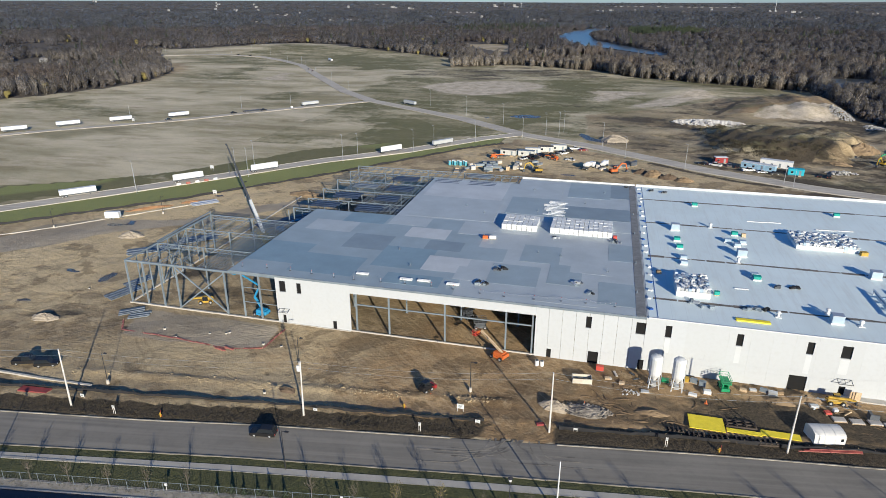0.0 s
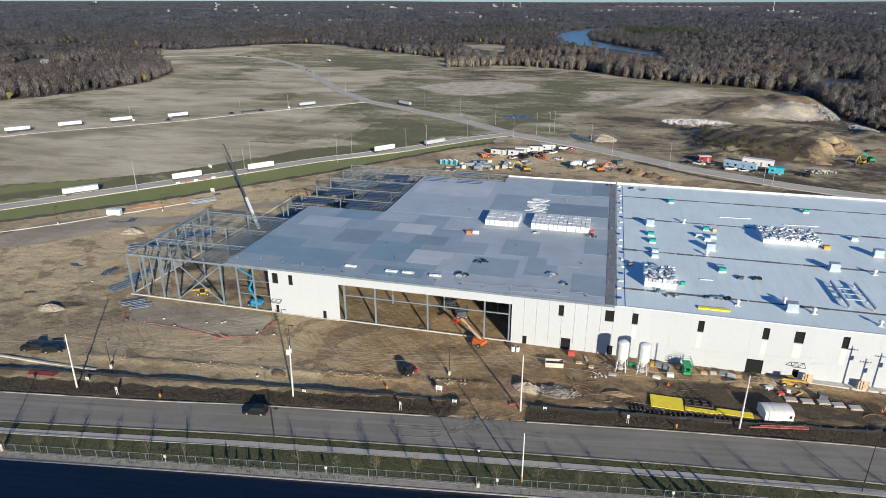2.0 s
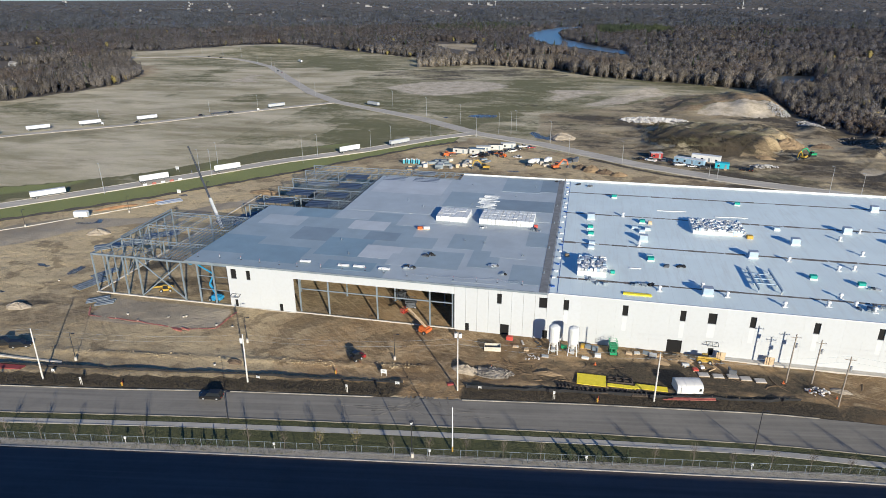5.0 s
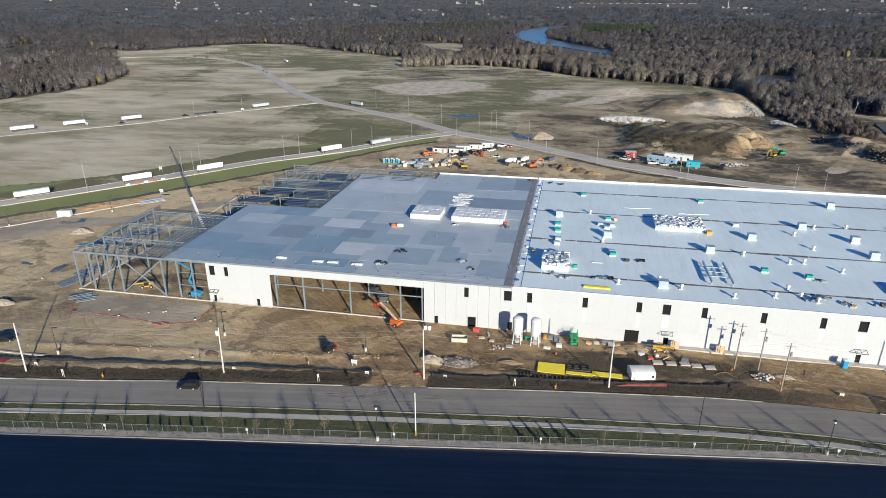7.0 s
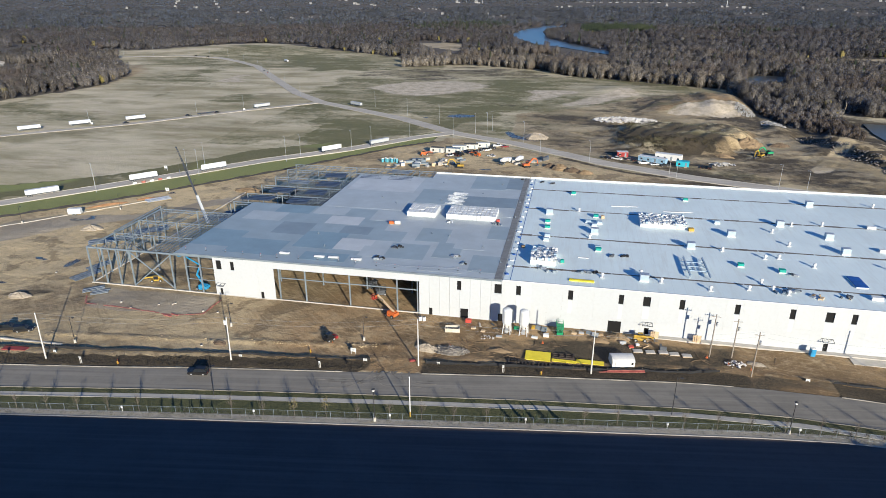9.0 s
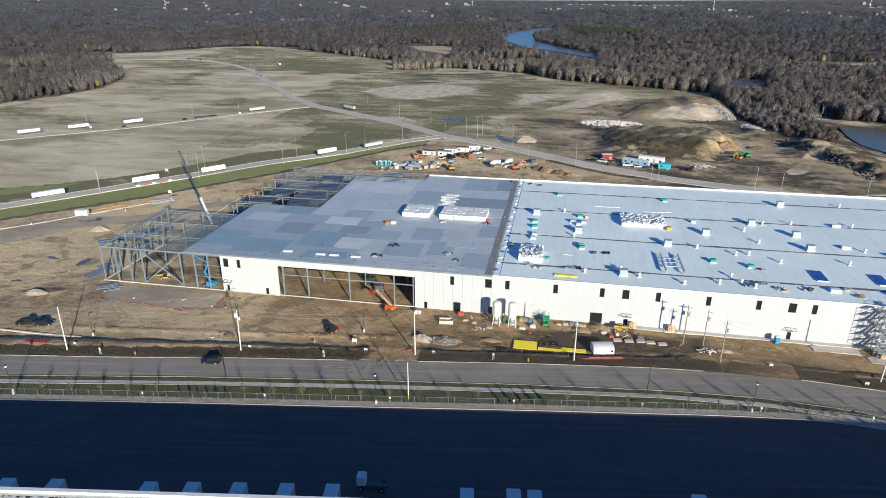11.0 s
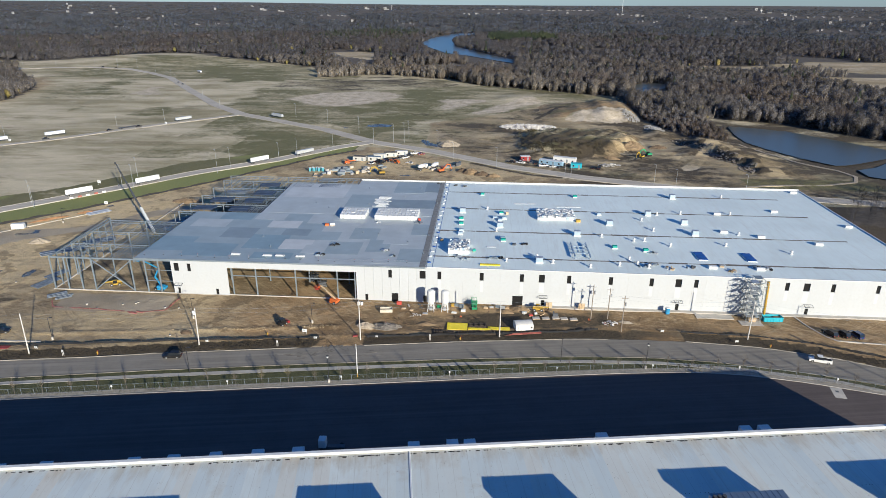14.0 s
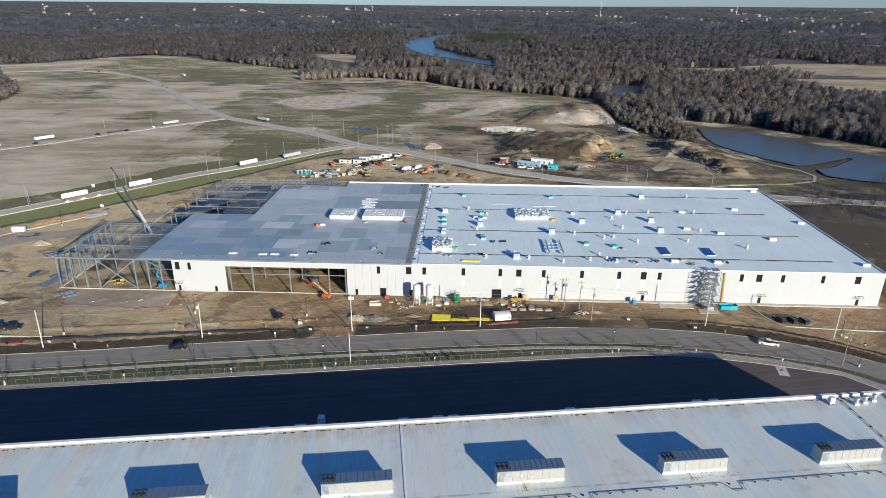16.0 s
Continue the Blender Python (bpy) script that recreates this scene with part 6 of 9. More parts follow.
for sx in (-0.9, 0.7):
    for sy in (-0.85, 0.85):
        wheel(skid, sx, sy, 0.45, 0.35)
for sy in (-0.75, 0.75):
    part("arm", MB().bar((-1.2, sy, 1.9), (1.6, sy, 0.9), 0.18), C_black, skid)
part("bucket", MB().box(1.6, 2.3, -0.95, 0.95, 0.15, 0.8, ch=0.1), C_red, skid)

# scaffold tower with rubbish chute and skips
scaf = thing("scaffold", "grey scaffold stair tower standing out from the wall", "scaffold", at=(188.2, -6.8, 0.1))
SX, SY = (0.0, 2.3, 4.6), (0.0, 2.0, 4.0, 6.0)
for sx in SX:
    for sy in SY:
        part("standard", MB().tube((sx, sy, 0), (sx, sy, 14.0), 0.055, n=6), M_steel, scaf)
for k in range(7):
    z = 1.95 * (k + 1)
    for sy in SY:
        part("ledger", MB().tube((-0.15, sy + 0.1, z), (4.75, sy + 0.1, z), 0.04, n=6), M_steel, scaf)
        part("ledger", MB().tube((-0.15, sy + 0.1, z - 0.95), (4.75, sy + 0.1, z - 0.95), 0.03, n=6), M_galv, scaf)
    for sx in SX:
        part("transom", MB().tube((sx + 0.1, -0.15, z), (sx + 0.1, 6.15, z), 0.04, n=6), M_steel, scaf)
        part("transom", MB().tube((sx + 0.1, -0.15, z - 0.95), (sx + 0.1, 6.15, z - 0.95), 0.03, n=6), M_galv, scaf)
    part("deck_board", MB().box(0.15, 2.2, 0.2, 2.6, z + 0.05, z + 0.10), M_galv, scaf)
    part("deck_board", MB().box(2.4, 4.5, 3.4, 5.9, z + 0.05, z + 0.10), M_steel if k != 5 else M_wood, scaf)
    part("brace", MB().bar((0.0, -0.09, z - 1.95), (2.3, -0.09, z), 0.07), M_steel, scaf)
    part("brace", MB().bar((4.69, 0.0, z - 1.95), (4.69, 2.0, z), 0.07), M_steel, scaf)
    part("stair", MB().bar((1.2, 2.4 if k % 2 else 5.6, z - 1.9), (1.2, 5.6 if k % 2 else 2.4, z), 0.75, 0.09), M_galv, scaf)
    part("stair", MB().bar((3.4, 0.4 if k % 2 else 3.2, z - 1.9), (3.4, 3.2 if k % 2 else 0.4, z), 0.75, 0.09), M_steel, scaf)
chute = thing("rubbish_chute", "yellow segmented rubbish chute hanging down the wall", "chute", at=(195.0, -2.2, 0.0))
for k in range(12):
    z = 1.9 + 0.88 * k
    part("segment", MB().tube((-0.25 + 0.02 * k + 0.05 * math.sin(k), -1.8 + 0.15 * k, z), (-0.23 + 0.02 * k, -1.68 + 0.15 * k, z + 0.95), 0.32, 0.46, n=12), M_yellow, chute)


def skip(x, y, rz, colour, label):
    t = thing("rubbish_skip", label, "skip", at=(x, y, 0.0), rz=rz)
    for a in ((-3.0, 3.0, -1.2, -1.1), (-3.0, 3.0, 1.1, 1.2), (-3.0, -2.9, -1.1, 1.1), (2.9, 3.0, -1.1, 1.1)):
        part("side", MB().box(*a, 0.1, 1.6), colour, t)
    part("floor", MB().box(-2.9, 2.9, -1.1, 1.1, 0.1, 0.2), colour, t)
    for k in range(7):
        part("stiffener", MB().box(-2.8 + 0.93 * k, -2.68 + 0.93 * k, -1.28, -1.202, 0.1, 1.5), colour, t)
    part("rubbish", MB().box(-2.7, 1.0, -0.9, 0.8, 0.2, 0.9).box(0.6, 2.6, -0.6, 0.9, 0.2, 1.2), M_stone_pile, t)


skip(197.3, -4.4, 3, M_cyan, "turquoise open rubbish skip under a yellow chute")
solo("timber_stack", MB().box(189.6, 191.8, -6.2, -4.9, 0.1, 1.4, ch=0.05), M_wood, "stack of pale timber beside a scaffold", "timber stack")
solo("slab", MB().box(174.0, 185.6, -4.8, -1.65, -0.2, 0.12), M_concrete, "pale concrete landing slab by the wall", "slab", kind="structure")
solo("slab", MB().box(186.6, 193.4, -8.6, -5.4, -0.2, 0.10), M_concrete, "pale concrete landing slab by a scaffold", "slab", kind="structure")
for x in (126.6, 137.2):
    solo("timber_shutter", MB().box(x, x + 0.12, -1.9, -1.75, 0.32, 2.4).box(x + 0.5, x + 0.62, -1.9, -1.75, 0.32, 2.4).box(x - 0.4, x + 1.6, -1.75, -1.68, 0.33, 2.3), M_wood, "pale plywood sheet leaning on the apron", "plywood", "plywood sheets")
# canopies over the wall doors
for x in (2.0, 125.2, 168.8, 209.7, 243.6):
    c = thing("door_canopy", "small dark steel canopy frame over a doorway", "canopy", at=(x, 0.0, 3.5), group="door canopies")
    part("frame", MB().bar((-1.3, -0.02, 0.4), (1.3, -0.02, 0.4), 0.12).bar((-1.3, 0, 0.4), (-1.3, -1.4, 0.0), 0.1).bar((1.3, 0, 0.4), (1.3, -1.4, 0.0), 0.1).bar((-1.3, -1.4, 0), (1.3, -1.4, 0), 0.12).bar((0, 0, 0.4), (0, -1.4, 0), 0.08), M_steel_dark, c)

# ---- things on the new roof ----
def roof_unit(x, y, sx, sy, h, body, label, top=None):
    t = thing("roof_unit", label, "roof unit", at=(x, y, EAVE), rz=0, group="units on the white roof")
    part("curb", MB().box(-sx / 2 - 0.12, sx / 2 + 0.12, -sy / 2 - 0.12, sy / 2 + 0.12, 0, 0.35, ch=0.04), M_white, t)
    part("body", MB().box(-sx / 2, sx / 2, -sy / 2, sy / 2, 0.35, h, ch=0.06), body, t)
    part("cap", MB().box(-sx / 2 - 0.06, sx / 2 + 0.06, -sy / 2 - 0.06, sy / 2 + 0.06, h, h + 0.1, ch=0.04), top or body, t)
    return t


def roof_vent(x, y):
    t = thing("roof_vent", "small white mushroom vent on the roof", "roof vent", at=(x, y, EAVE), group="vents on the white roof")
    part("pipe", MB().tube((0, 0, 0), (0, 0, 0.9), 0.32, 0.28, n=10), M_white, t)
    part("hood", MB().tube((0, 0, 0.9), (0, 0, 1.35), 0.55, 0.3, n=12), M_white, t)
    part("flange", MB().box(-0.6, 0.6, -0.6, 0.6, 0, 0.12), M_white, t)


M_unit_blue = paint("blue grey roof unit steel", (0.42, 0.52, 0.62), 0.45, 0.2, var=0.08)
BIG = [(188.5, 85.8), (184.3, 38.5), (183.8, 51.0), (124.0, 7.4), (140.0, 34.6), (111.5, 41.8), (154.2, 47.8), (96.4, 58.8), (172.1, 61.0)]
MEDIUM = [(226.0, 69.8), (247.2, 52.6), (246.7, 99.8), (226.2, 31.8), (247.9, 6.9), (196.2, 42.5), (208.2, 37.8), (200.9, 64.3), (195.8, 6.6), (180.6, 6.9)]
GREENS = [(96.2, 49.6), (96.4, 43.7), (112.3, 58.2), (112.4, 26.6), (104.4, 84.3), (145.5, 84.0), (151.7, 22.6), (162.0, 20.3)]
BLUES = [(96.7, 36.1), (96.5, 32.5), (111.6, 49.0), (112.2, 28.6), (109.6, 52.0), (152.2, 59.8), (113.4, 51.6)]
VENTS = [(210.8, 89.0), (206.2, 64.6), (169.9, 42.4), (200.9, 40.1), (212.3, 21.9), (154.6, 11.9), (150.4, 6.8), (159.7, 5.7), (106.6, 63.5), (128.5, 7.2), (113.0, 7.4), (123.5, 11.5), (156.5, 8.0), (110.0, 37.0), (176, 62), (186, 64), (168, 54), (172, 26), (164, 31), (160, 30), (192, 28), (140.5, 4.5), (149, 34)]
for x, y in BIG:
    roof_unit(x, y, 2.3, 1.7, 1.9, M_unit_blue, "blue-grey ventilation unit on a white curb", M_galv)
for x, y in MEDIUM:
    roof_unit(x, y, 2.6, 1.1, 0.8, M_white, "low white ventilation unit on the roof")
for x, y in GREENS:
    roof_unit(x, y, 1.6, 1.2, 1.0, M_teal, "green wrapped roof unit on a white curb")
for x, y in BLUES:
    roof_unit(x, y, 1.6, 1.2, 0.9, M_unit_blue, "small blue-grey roof unit on a white curb")
for x, y in VENTS:
    roof_vent(x, y)


def insulation_stack(x0, x1, y0, y1, h, z, label, seed, mix=False):
    """Wrapped packs stacked in rows, each pack a part; mix: a looser pile of tilted sheets on a pale base."""
    r = random.Random(seed)
    t = thing("insulation_stack", label, "insulation stack", at=((x0 + x1) / 2, (y0 + y1) / 2, z), group="insulation stacks on the roof")
    nx, ny = max(1, int((x1 - x0) / (1.3 if not mix else 0.75))), max(1, int((y1 - y0) / (2.4 if not mix else 1.05)))
    wx, wy = (x1 - x0) / nx, (y1 - y0) / ny
    if mix:
        part("pack_base", MB().box((x0 - x1) / 2, (x1 - x0) / 2, (y0 - y1) / 2, (y1 - y0) / 2, 0, h * 0.55, ch=0.06), M_foam, t)
    for i in range(nx):
        for j in range(ny):
            cx, cy = (i + 0.5) * wx - (x1 - x0) / 2, (j + 0.5) * wy - (y1 - y0) / 2
            if not mix:
                hh = h * r.uniform(0.95, 1.03)
                part("wrapped_pack", MB().box(cx - wx * 0.47, cx + wx * 0.47, cy - wy * 0.47, cy + wy * 0.47, 0, hh, ch=0.05), M_foam, t)
            else:
                m = pose(cx, cy, h * 0.56 + r.uniform(0.02, 0.1), r.uniform(-9, 9), r.uniform(-9, 9), r.uniform(-25, 25))
                part("sheet_pack", MB().box(-wx * 0.46, wx * 0.46, -wy * 0.46, wy * 0.46, 0, h * r.uniform(0.12, 0.42), m=m, ch=0.04), r.choice([M_foam, M_foam, M_galv, M_unit_blue, M_white, M_galv]), t)
    return t


insulation_stack(47.6, 57.8, 46.6, 56.0, 1.7, EAVE, "white wrapped insulation boards stacked on grey deck", 1)
insulation_stack(61.6, 78.8, 46.6, 56.8, 1.7, EAVE, "long stack of white wrapped insulation boards", 2)
insulation_stack(93.0, 100.3, 12.6, 22.0, 2.4, EAVE, "tall pile of shiny wrapped roofing goods", 3, True)
insulation_stack(126.6, 141.5, 51.3, 62.0, 1.9, EAVE, "wide pile of grey wrapped roofing goods", 4, True)
pallet(79.6, 46.6, 5, True, M_red, "red goods on a pallet on the roof", z=EAVE, h=0.8)
pallet(142.5, 50.4, 5, True, M_yellow, "yellow goods on a pallet on the roof", z=EAVE, h=0.9, sx=1.8, sy=1.4)
pallet(102.0, 15.5, 5, True, M_teal, "green goods on a pallet on the roof", z=EAVE, h=0.8)
pallet(90.0, 25.0, 15, True, M_stone_pile, "brown goods on a pallet on the roof", z=EAVE, h=0.6)
pallet(44.6, 37.7, 5, True, M_orange, "orange goods on a pallet on the deck", z=EAVE + 0.03, h=0.8, sx=1.6)
pallet(46.6, 38.2, 5, True, M_foam, "white goods on a pallet on the deck", z=EAVE + 0.03, h=0.8, sx=2.0)
pallet(114.6, 57.6, 5, True, M_wood, "timber on a pallet on the roof", z=EAVE, h=0.9)
pallet(139.0, 52.0, 5, True, M_unit_blue, "blue wrapped goods on a pallet", z=EAVE, h=1.4, sx=2.2, sy=1.5)
sheet_rng = random.Random(8)
for k in range(12):
    x, y = 57.5 + sheet_rng.uniform(-0.5, 2.5), 63.5 + k * 1.25
    solo("board", MB().box(0, sheet_rng.uniform(4.0, 7.0), 0, 0.8, 0.0, 0.12), M_foam, "loose white board lying on the grey deck", "board", "loose boards on the deck", m=pose(x, y, EAVE + 0.03, 0, 0, sheet_rng.uniform(-5, 5)))
for x, y, l in ((118.0, 72.0, 6), (123.5, 72.5, 4), (136.0, 69.0, 5), (141.0, 69.5, 5), (106.5, 20.0, 3)):
    solo("board", MB().box(0, l, 0, 0.5, 0.0, 0.15), M_white, "loose white trim lying on the roof", "board", "loose boards on the roof", m=pose(x, y, EAVE, 0, 0, 2))
rolls = [(19.0, 5.7), (30.2, 5.2), (34.5, 5.4), (41.6, 5.3)]
for x, y in rolls:
    t = thing("membrane_rolls", "row of white membrane rolls lying on deck", "membrane rolls", at=(x, y, EAVE + 0.03), group="rolls on the deck")
    for k in range(2):
        part("roll", MB().tube((0, 0.5 * k, 0.24), (3.0, 0.5 * k, 0.24), 0.24, n=10), M_white, t)
junk_rng = random.Random(21)


def roof_junk(x, y, n, spread, cols, label, z=EAVE + 0.03):
    t = thing("roofing_scraps", label, "roofing scraps", at=(x, y, z), group="scraps on the roof")
    for _ in range(n):
        a, b = junk_rng.uniform(-spread, spread), junk_rng.uniform(-spread * 0.6, spread * 0.6)
        s = junk_rng.uniform(0.25, 0.8)
        m = pose(a, b, 0.0, 0, 0, junk_rng.uniform(0, 180))
        part("scrap", MB().box(-s, s, -s * 0.5, s * 0.5, 0, junk_rng.uniform(0.2, 0.6), m=m, ch=0.05), junk_rng.choice(cols), t)


for x, y in ((51.5, 16.8), (53.5, 17.6), (116.9, 23.1), (119.9, 23.9), (84.0, 101.5), (91.5, 99.0), (96.0, 97.5)):
    roof_junk(x, y, 4, 0.9, [M_rubber, M_steel_dark], "black roofing scraps heaped on the roof")
for x, y in ((48.5, 8.0), (50.5, 7.5), (71.5, 13.6), (73.5, 9.4), (108.0, 9.3), (99.0, 8.8), (97.0, 10.0), (110.0, 9.8), (158.0, 6.5), (162.0, 8.0), (195.5, 8.5), (198.0, 7.4), (64.0, 43.5), (80.0, 44.0), (164.0, 19.5)):
    roof_junk(x, y, 5, 1.4, [M_galv, M_steel, M_steel, M_steel_dark, M_rubber], "mixed tools and scraps lying on the roof")
for x, y in ((166.0, 5.2), (173.5, 6.4), (183.0, 8.8), (186.5, 4.6)):
    roof_junk(x, y, 5, 1.6, [M_stone_pile, M_wood, M_galv, M_steel_dark], "brown scraps and boards lying near the roof edge")
solo("yellow_form", MB().box(104.2, 110.8, 3.2, 4.3, EAVE, EAVE + 0.3, ch=0.05), M_tarp, "long yellow panel lying on the white roof", "panel")
for x in (179.4, 195.6):
    t = thing("skylight", "blue covered skylight on a white curb", "skylight", at=(x + 0.4, 17.0, EAVE), group="blue skylights", rz=0)
    part("curb", MB().box(-1.5, 1.5, -3.5, 3.5, 0, 0.3), M_white, t)
    part("cover", MB().box(-1.55, 1.55, -3.55, 3.55, 0.305, 0.40, ch=0.04), M_navy, t)
rail = thing("equipment_rails", "grey steel equipment support rails on the roof", "support rails", at=(139.0, 18.0, EAVE))
for sx in (-2.6, 2.6):
    part("rail", MB().hbeam((sx, -7.0, 0.9), (sx, 7.0, 0.9), 0.35, 0.5, 0.06), M_unit_blue, rail)
    for sy in (-6.5, -2.2, 2.2, 6.5):
        part("post", MB().box(sx - 0.1, sx + 0.1, sy - 0.1, sy + 0.1, 0, 0.65), M_galv, rail)
for sy in (-3.0, 0.0, 3.0):
    part("cross_beam", MB().box(-2.5, 2.5, sy - 0.1, sy + 0.1, 0.72, 0.95), M_unit_blue, rail)
part("cross_beam", MB().box(-0.9, -0.7, -2.9, 2.9, 0.76, 0.9).box(0.7, 0.9, -2.9, 2.9, 0.76, 0.9), M_galv, rail)
# roof gutters and warning posts
M_seam = paint("dirty roof valley", (0.20, 0.18, 0.155), 0.8, var=0.3, scale=0.5, fine=2)
for y, x1 in ((88.0, 235.0), (63.8, 237.0), (36.2, 238.5), (10.2, 238.0)):
    mb = MB()
    x = 88.0
    r = random.Random(int(y))
    while x < x1:
        l = r.uniform(2.5, 7.0)
        w = r.uniform(0.28, 0.70)
        mb.box(x, min(x + l, x1), y - w, y + w, EAVE - 0.02, EAVE + 0.012)
        x += l + r.choice([0.0, 0.0, 0.3])
    part("roof_valley", mb, M_seam, warehouse)
post_at = [(-10 + 6.0 * k + junk_rng.uniform(-0.5, 0.5), 3.0 + 0.6 * math.sin(k)) for k in range(16)]
for x, y in post_at:
    t = thing("warning_post", "thin red flagged warning post on the deck edge", "warning post", at=(x, y, EAVE + 0.05), group="warning posts on the deck")
    part("post", MB().tube((0, 0, 0), (0, 0, 1.05), 0.028, n=6), M_galv, t)
    part("base", MB().box(-0.2, 0.2, -0.2, 0.2, 0, 0.08), M_steel_dark, t)
    part("flag", MB().box(0.03, 0.16, -0.015, 0.015, 0.85, 1.0), M_red, t)
line_t = thing("warning_line", "sagging flagged warning line strung along the deck edge", "warning line", at=(0, 0, EAVE + 0.05))
for (ax, ay), (bx, by) in zip(post_at, post_at[1:]):
    rope = MB()
    for k in range(6):
        u, v = k / 6, (k + 1) / 6
        rope.bar((ax + (bx - ax) * u, ay + (by - ay) * u + 0.03, 1.0 - 1.6 * u * (1 - u)), (ax + (bx - ax) * v, ay + (by - ay) * v + 0.03, 1.0 - 1.6 * v * (1 - v)), 0.02)
        if k:
            rope.box(ax + (bx - ax) * u - 0.06, ax + (bx - ax) * u + 0.06, ay + (by - ay) * u + 0.02, ay + (by - ay) * u + 0.04, 0.78 - 1.6 * u * (1 - u), 1.0 - 1.6 * u * (1 - u))
    if ax > 48:
        part("rope", rope, M_galv, line_t)
for k in range(20):
    y = 4 + 5 * k
    solo("roof_weight", MB().box(-0.35, 0.35, -0.5, 0.5, 0, 0.3, ch=0.08), M_navy if k % 3 == 0 else M_foam, "bag of ballast along the roof joint", "ballast bag", "ballast bags along the joint", m=pose(87.6 + junk_rng.uniform(-0.5, 0.6), y + junk_rng.uniform(-1, 1), EAVE, 0, 0, junk_rng.uniform(0, 180)))
part("joint_strip", MB().box(88.5, 88.62, 0.4, 103.5, EAVE - 0.01, EAVE + 0.05), M_navy, warehouse)
for x, y in ((77.9, 22.7), (66, 30), (60, 31), (30, 14), (24, 24), (56, 66), (70, 78), (52, 90), (76, 92), (40, 60), (33, 66), (84.6, 12), (84.8, 30), (85, 52), (85, 70)):
    solo("roof_pipe", MB().tube((0, 0, 0), (0, 0, 0.6), 0.11, n=8).box(-0.3, 0.3, -0.3, 0.3, 0, 0.06), M_steel, "short grey pipe rising from the deck", "vent pipe", "vent pipes on the deck", m=pose(x, y, EAVE + 0.03))

# ---- things on the near roof ----
RZ_NEAR = math.degrees(math.atan(0.1465))
M_rtu = paint("pale rooftop unit panels", (0.40, 0.40, 0.39), 0.5, 0.1, var=0.06, scale=1.2)
# the lid's blue is reflected sky, put into its base colour
M_rtu_top = paint("sky-tinted rooftop lid", (0.22, 0.29, 0.38), 0.35, 0.55, var=0.06)


def rooftop_unit(x, y):
    t = thing("rooftop_unit", "long pale air-handling unit on an aged white roof", "rooftop unit", at=(x, y, NEAR_TOP - 0.55), rz=RZ_NEAR, group="air-handling units")
    L, W, Hh = 13.2, 2.7, 3.0
    part("curb", MB().box(-0.1, L + 0.1, -0.1, W + 0.1, 0, 0.55, ch=0.05), M_white, t)
    part("body", MB().box(0, L, 0, W, 0.55, Hh), M_rtu, t)
    part("lid", MB().box(-0.06, L + 0.06, -0.06, W + 0.06, Hh, Hh + 0.12), M_rtu_top, t)
    for k in range(1, 10):
        part("lid_rib", MB().box(2.6 + k * 1.05, 2.72 + k * 1.05, 0.0, W, Hh + 0.124, Hh + 0.18), M_rtu_top, t)
    for i in range(3):
        for j in range(2):
            cx, cy = 0.65 + 0.85 * i, 0.8 + 1.05 * j
            f = part("fan", MB().tube((cx, cy, Hh + 0.124), (cx, cy, Hh + 0.34), 0.38, n=14), M_rubber, t)
            part("fan_guard", MB().tube((cx, cy, Hh + 0.344), (cx, cy, Hh + 0.38), 0.30, n=10), M_steel_dark, f)
    for k in range(9):
        x0 = 0.12 + k * 1.45
        part("side_panel", MB().box(x0, x0 + 1.36, -0.05, -0.002, 0.62, Hh - 0.1), M_rtu if k not in (0, 1) else M_galv, t)
    for k in range(8):
        part("louvre", MB().box(0.25, 1.35, -0.10, -0.055, 0.8 + 0.26 * k, 0.92 + 0.26 * k), M_steel, t)
    part("label_plate", MB().box(4.6, 4.9, -0.07, -0.055, 1.6, 1.9), M_white, t)
    part("drain", MB().tube((5.2, -0.2, 0.3), (5.4, -2.4, 0.15), 0.06, n=6), M_steel_dark, t)


for x, y in ((12.2, -123.4), (45.8, -118.5), (79.2, -113.0), (112.1, -108.2), (144.9, -103.8), (177.6, -99.3)):
    rooftop_unit(x, y)
gas = thing("gas_pipe", "thin dark gas pipe on blocks across the roof", "gas pipe", at=(129.9, -110.0, NEAR_TOP - 0.55), rz=RZ_NEAR + 0.2)
run = [(-62, 0), (-3.5, 0), (-2.2, -2.0), (0, -2.0), (0, 0), (26.3, 0), (27.6, -2.0), (29.8, -2.0), (29.8, 0), (59, 0), (60, -2.0), (62, -2.0)]
for (a, b), (c, d) in zip(run, run[1:]):
    part("pipe", MB().tube((a, b, 0.22), (c, d, 0.22), 0.055, n=6), M_steel_dark, gas)
for k in range(46):
    x = -60 + 2.65 * k
    part("block", MB().box(x - 0.18, x + 0.18, -0.15, 0.15, 0, 0.165), M_rubber, gas)
pipe2 = thing("gas_pipe", "thin dark gas pipe on blocks across the roof", "gas pipe", at=(194.0, -77.0, NEAR_TOP - 0.55), rz=-83)
part("pipe", MB().tube((0, 0, 0.22), (40, 0, 0.22), 0.055, n=6), M_steel_dark, pipe2)
for k in range(12):
    part("block", MB().box(3.2 * k - 0.18, 3.2 * k + 0.18, -0.15, 0.15, 0, 0.165), M_rubber, pipe2)
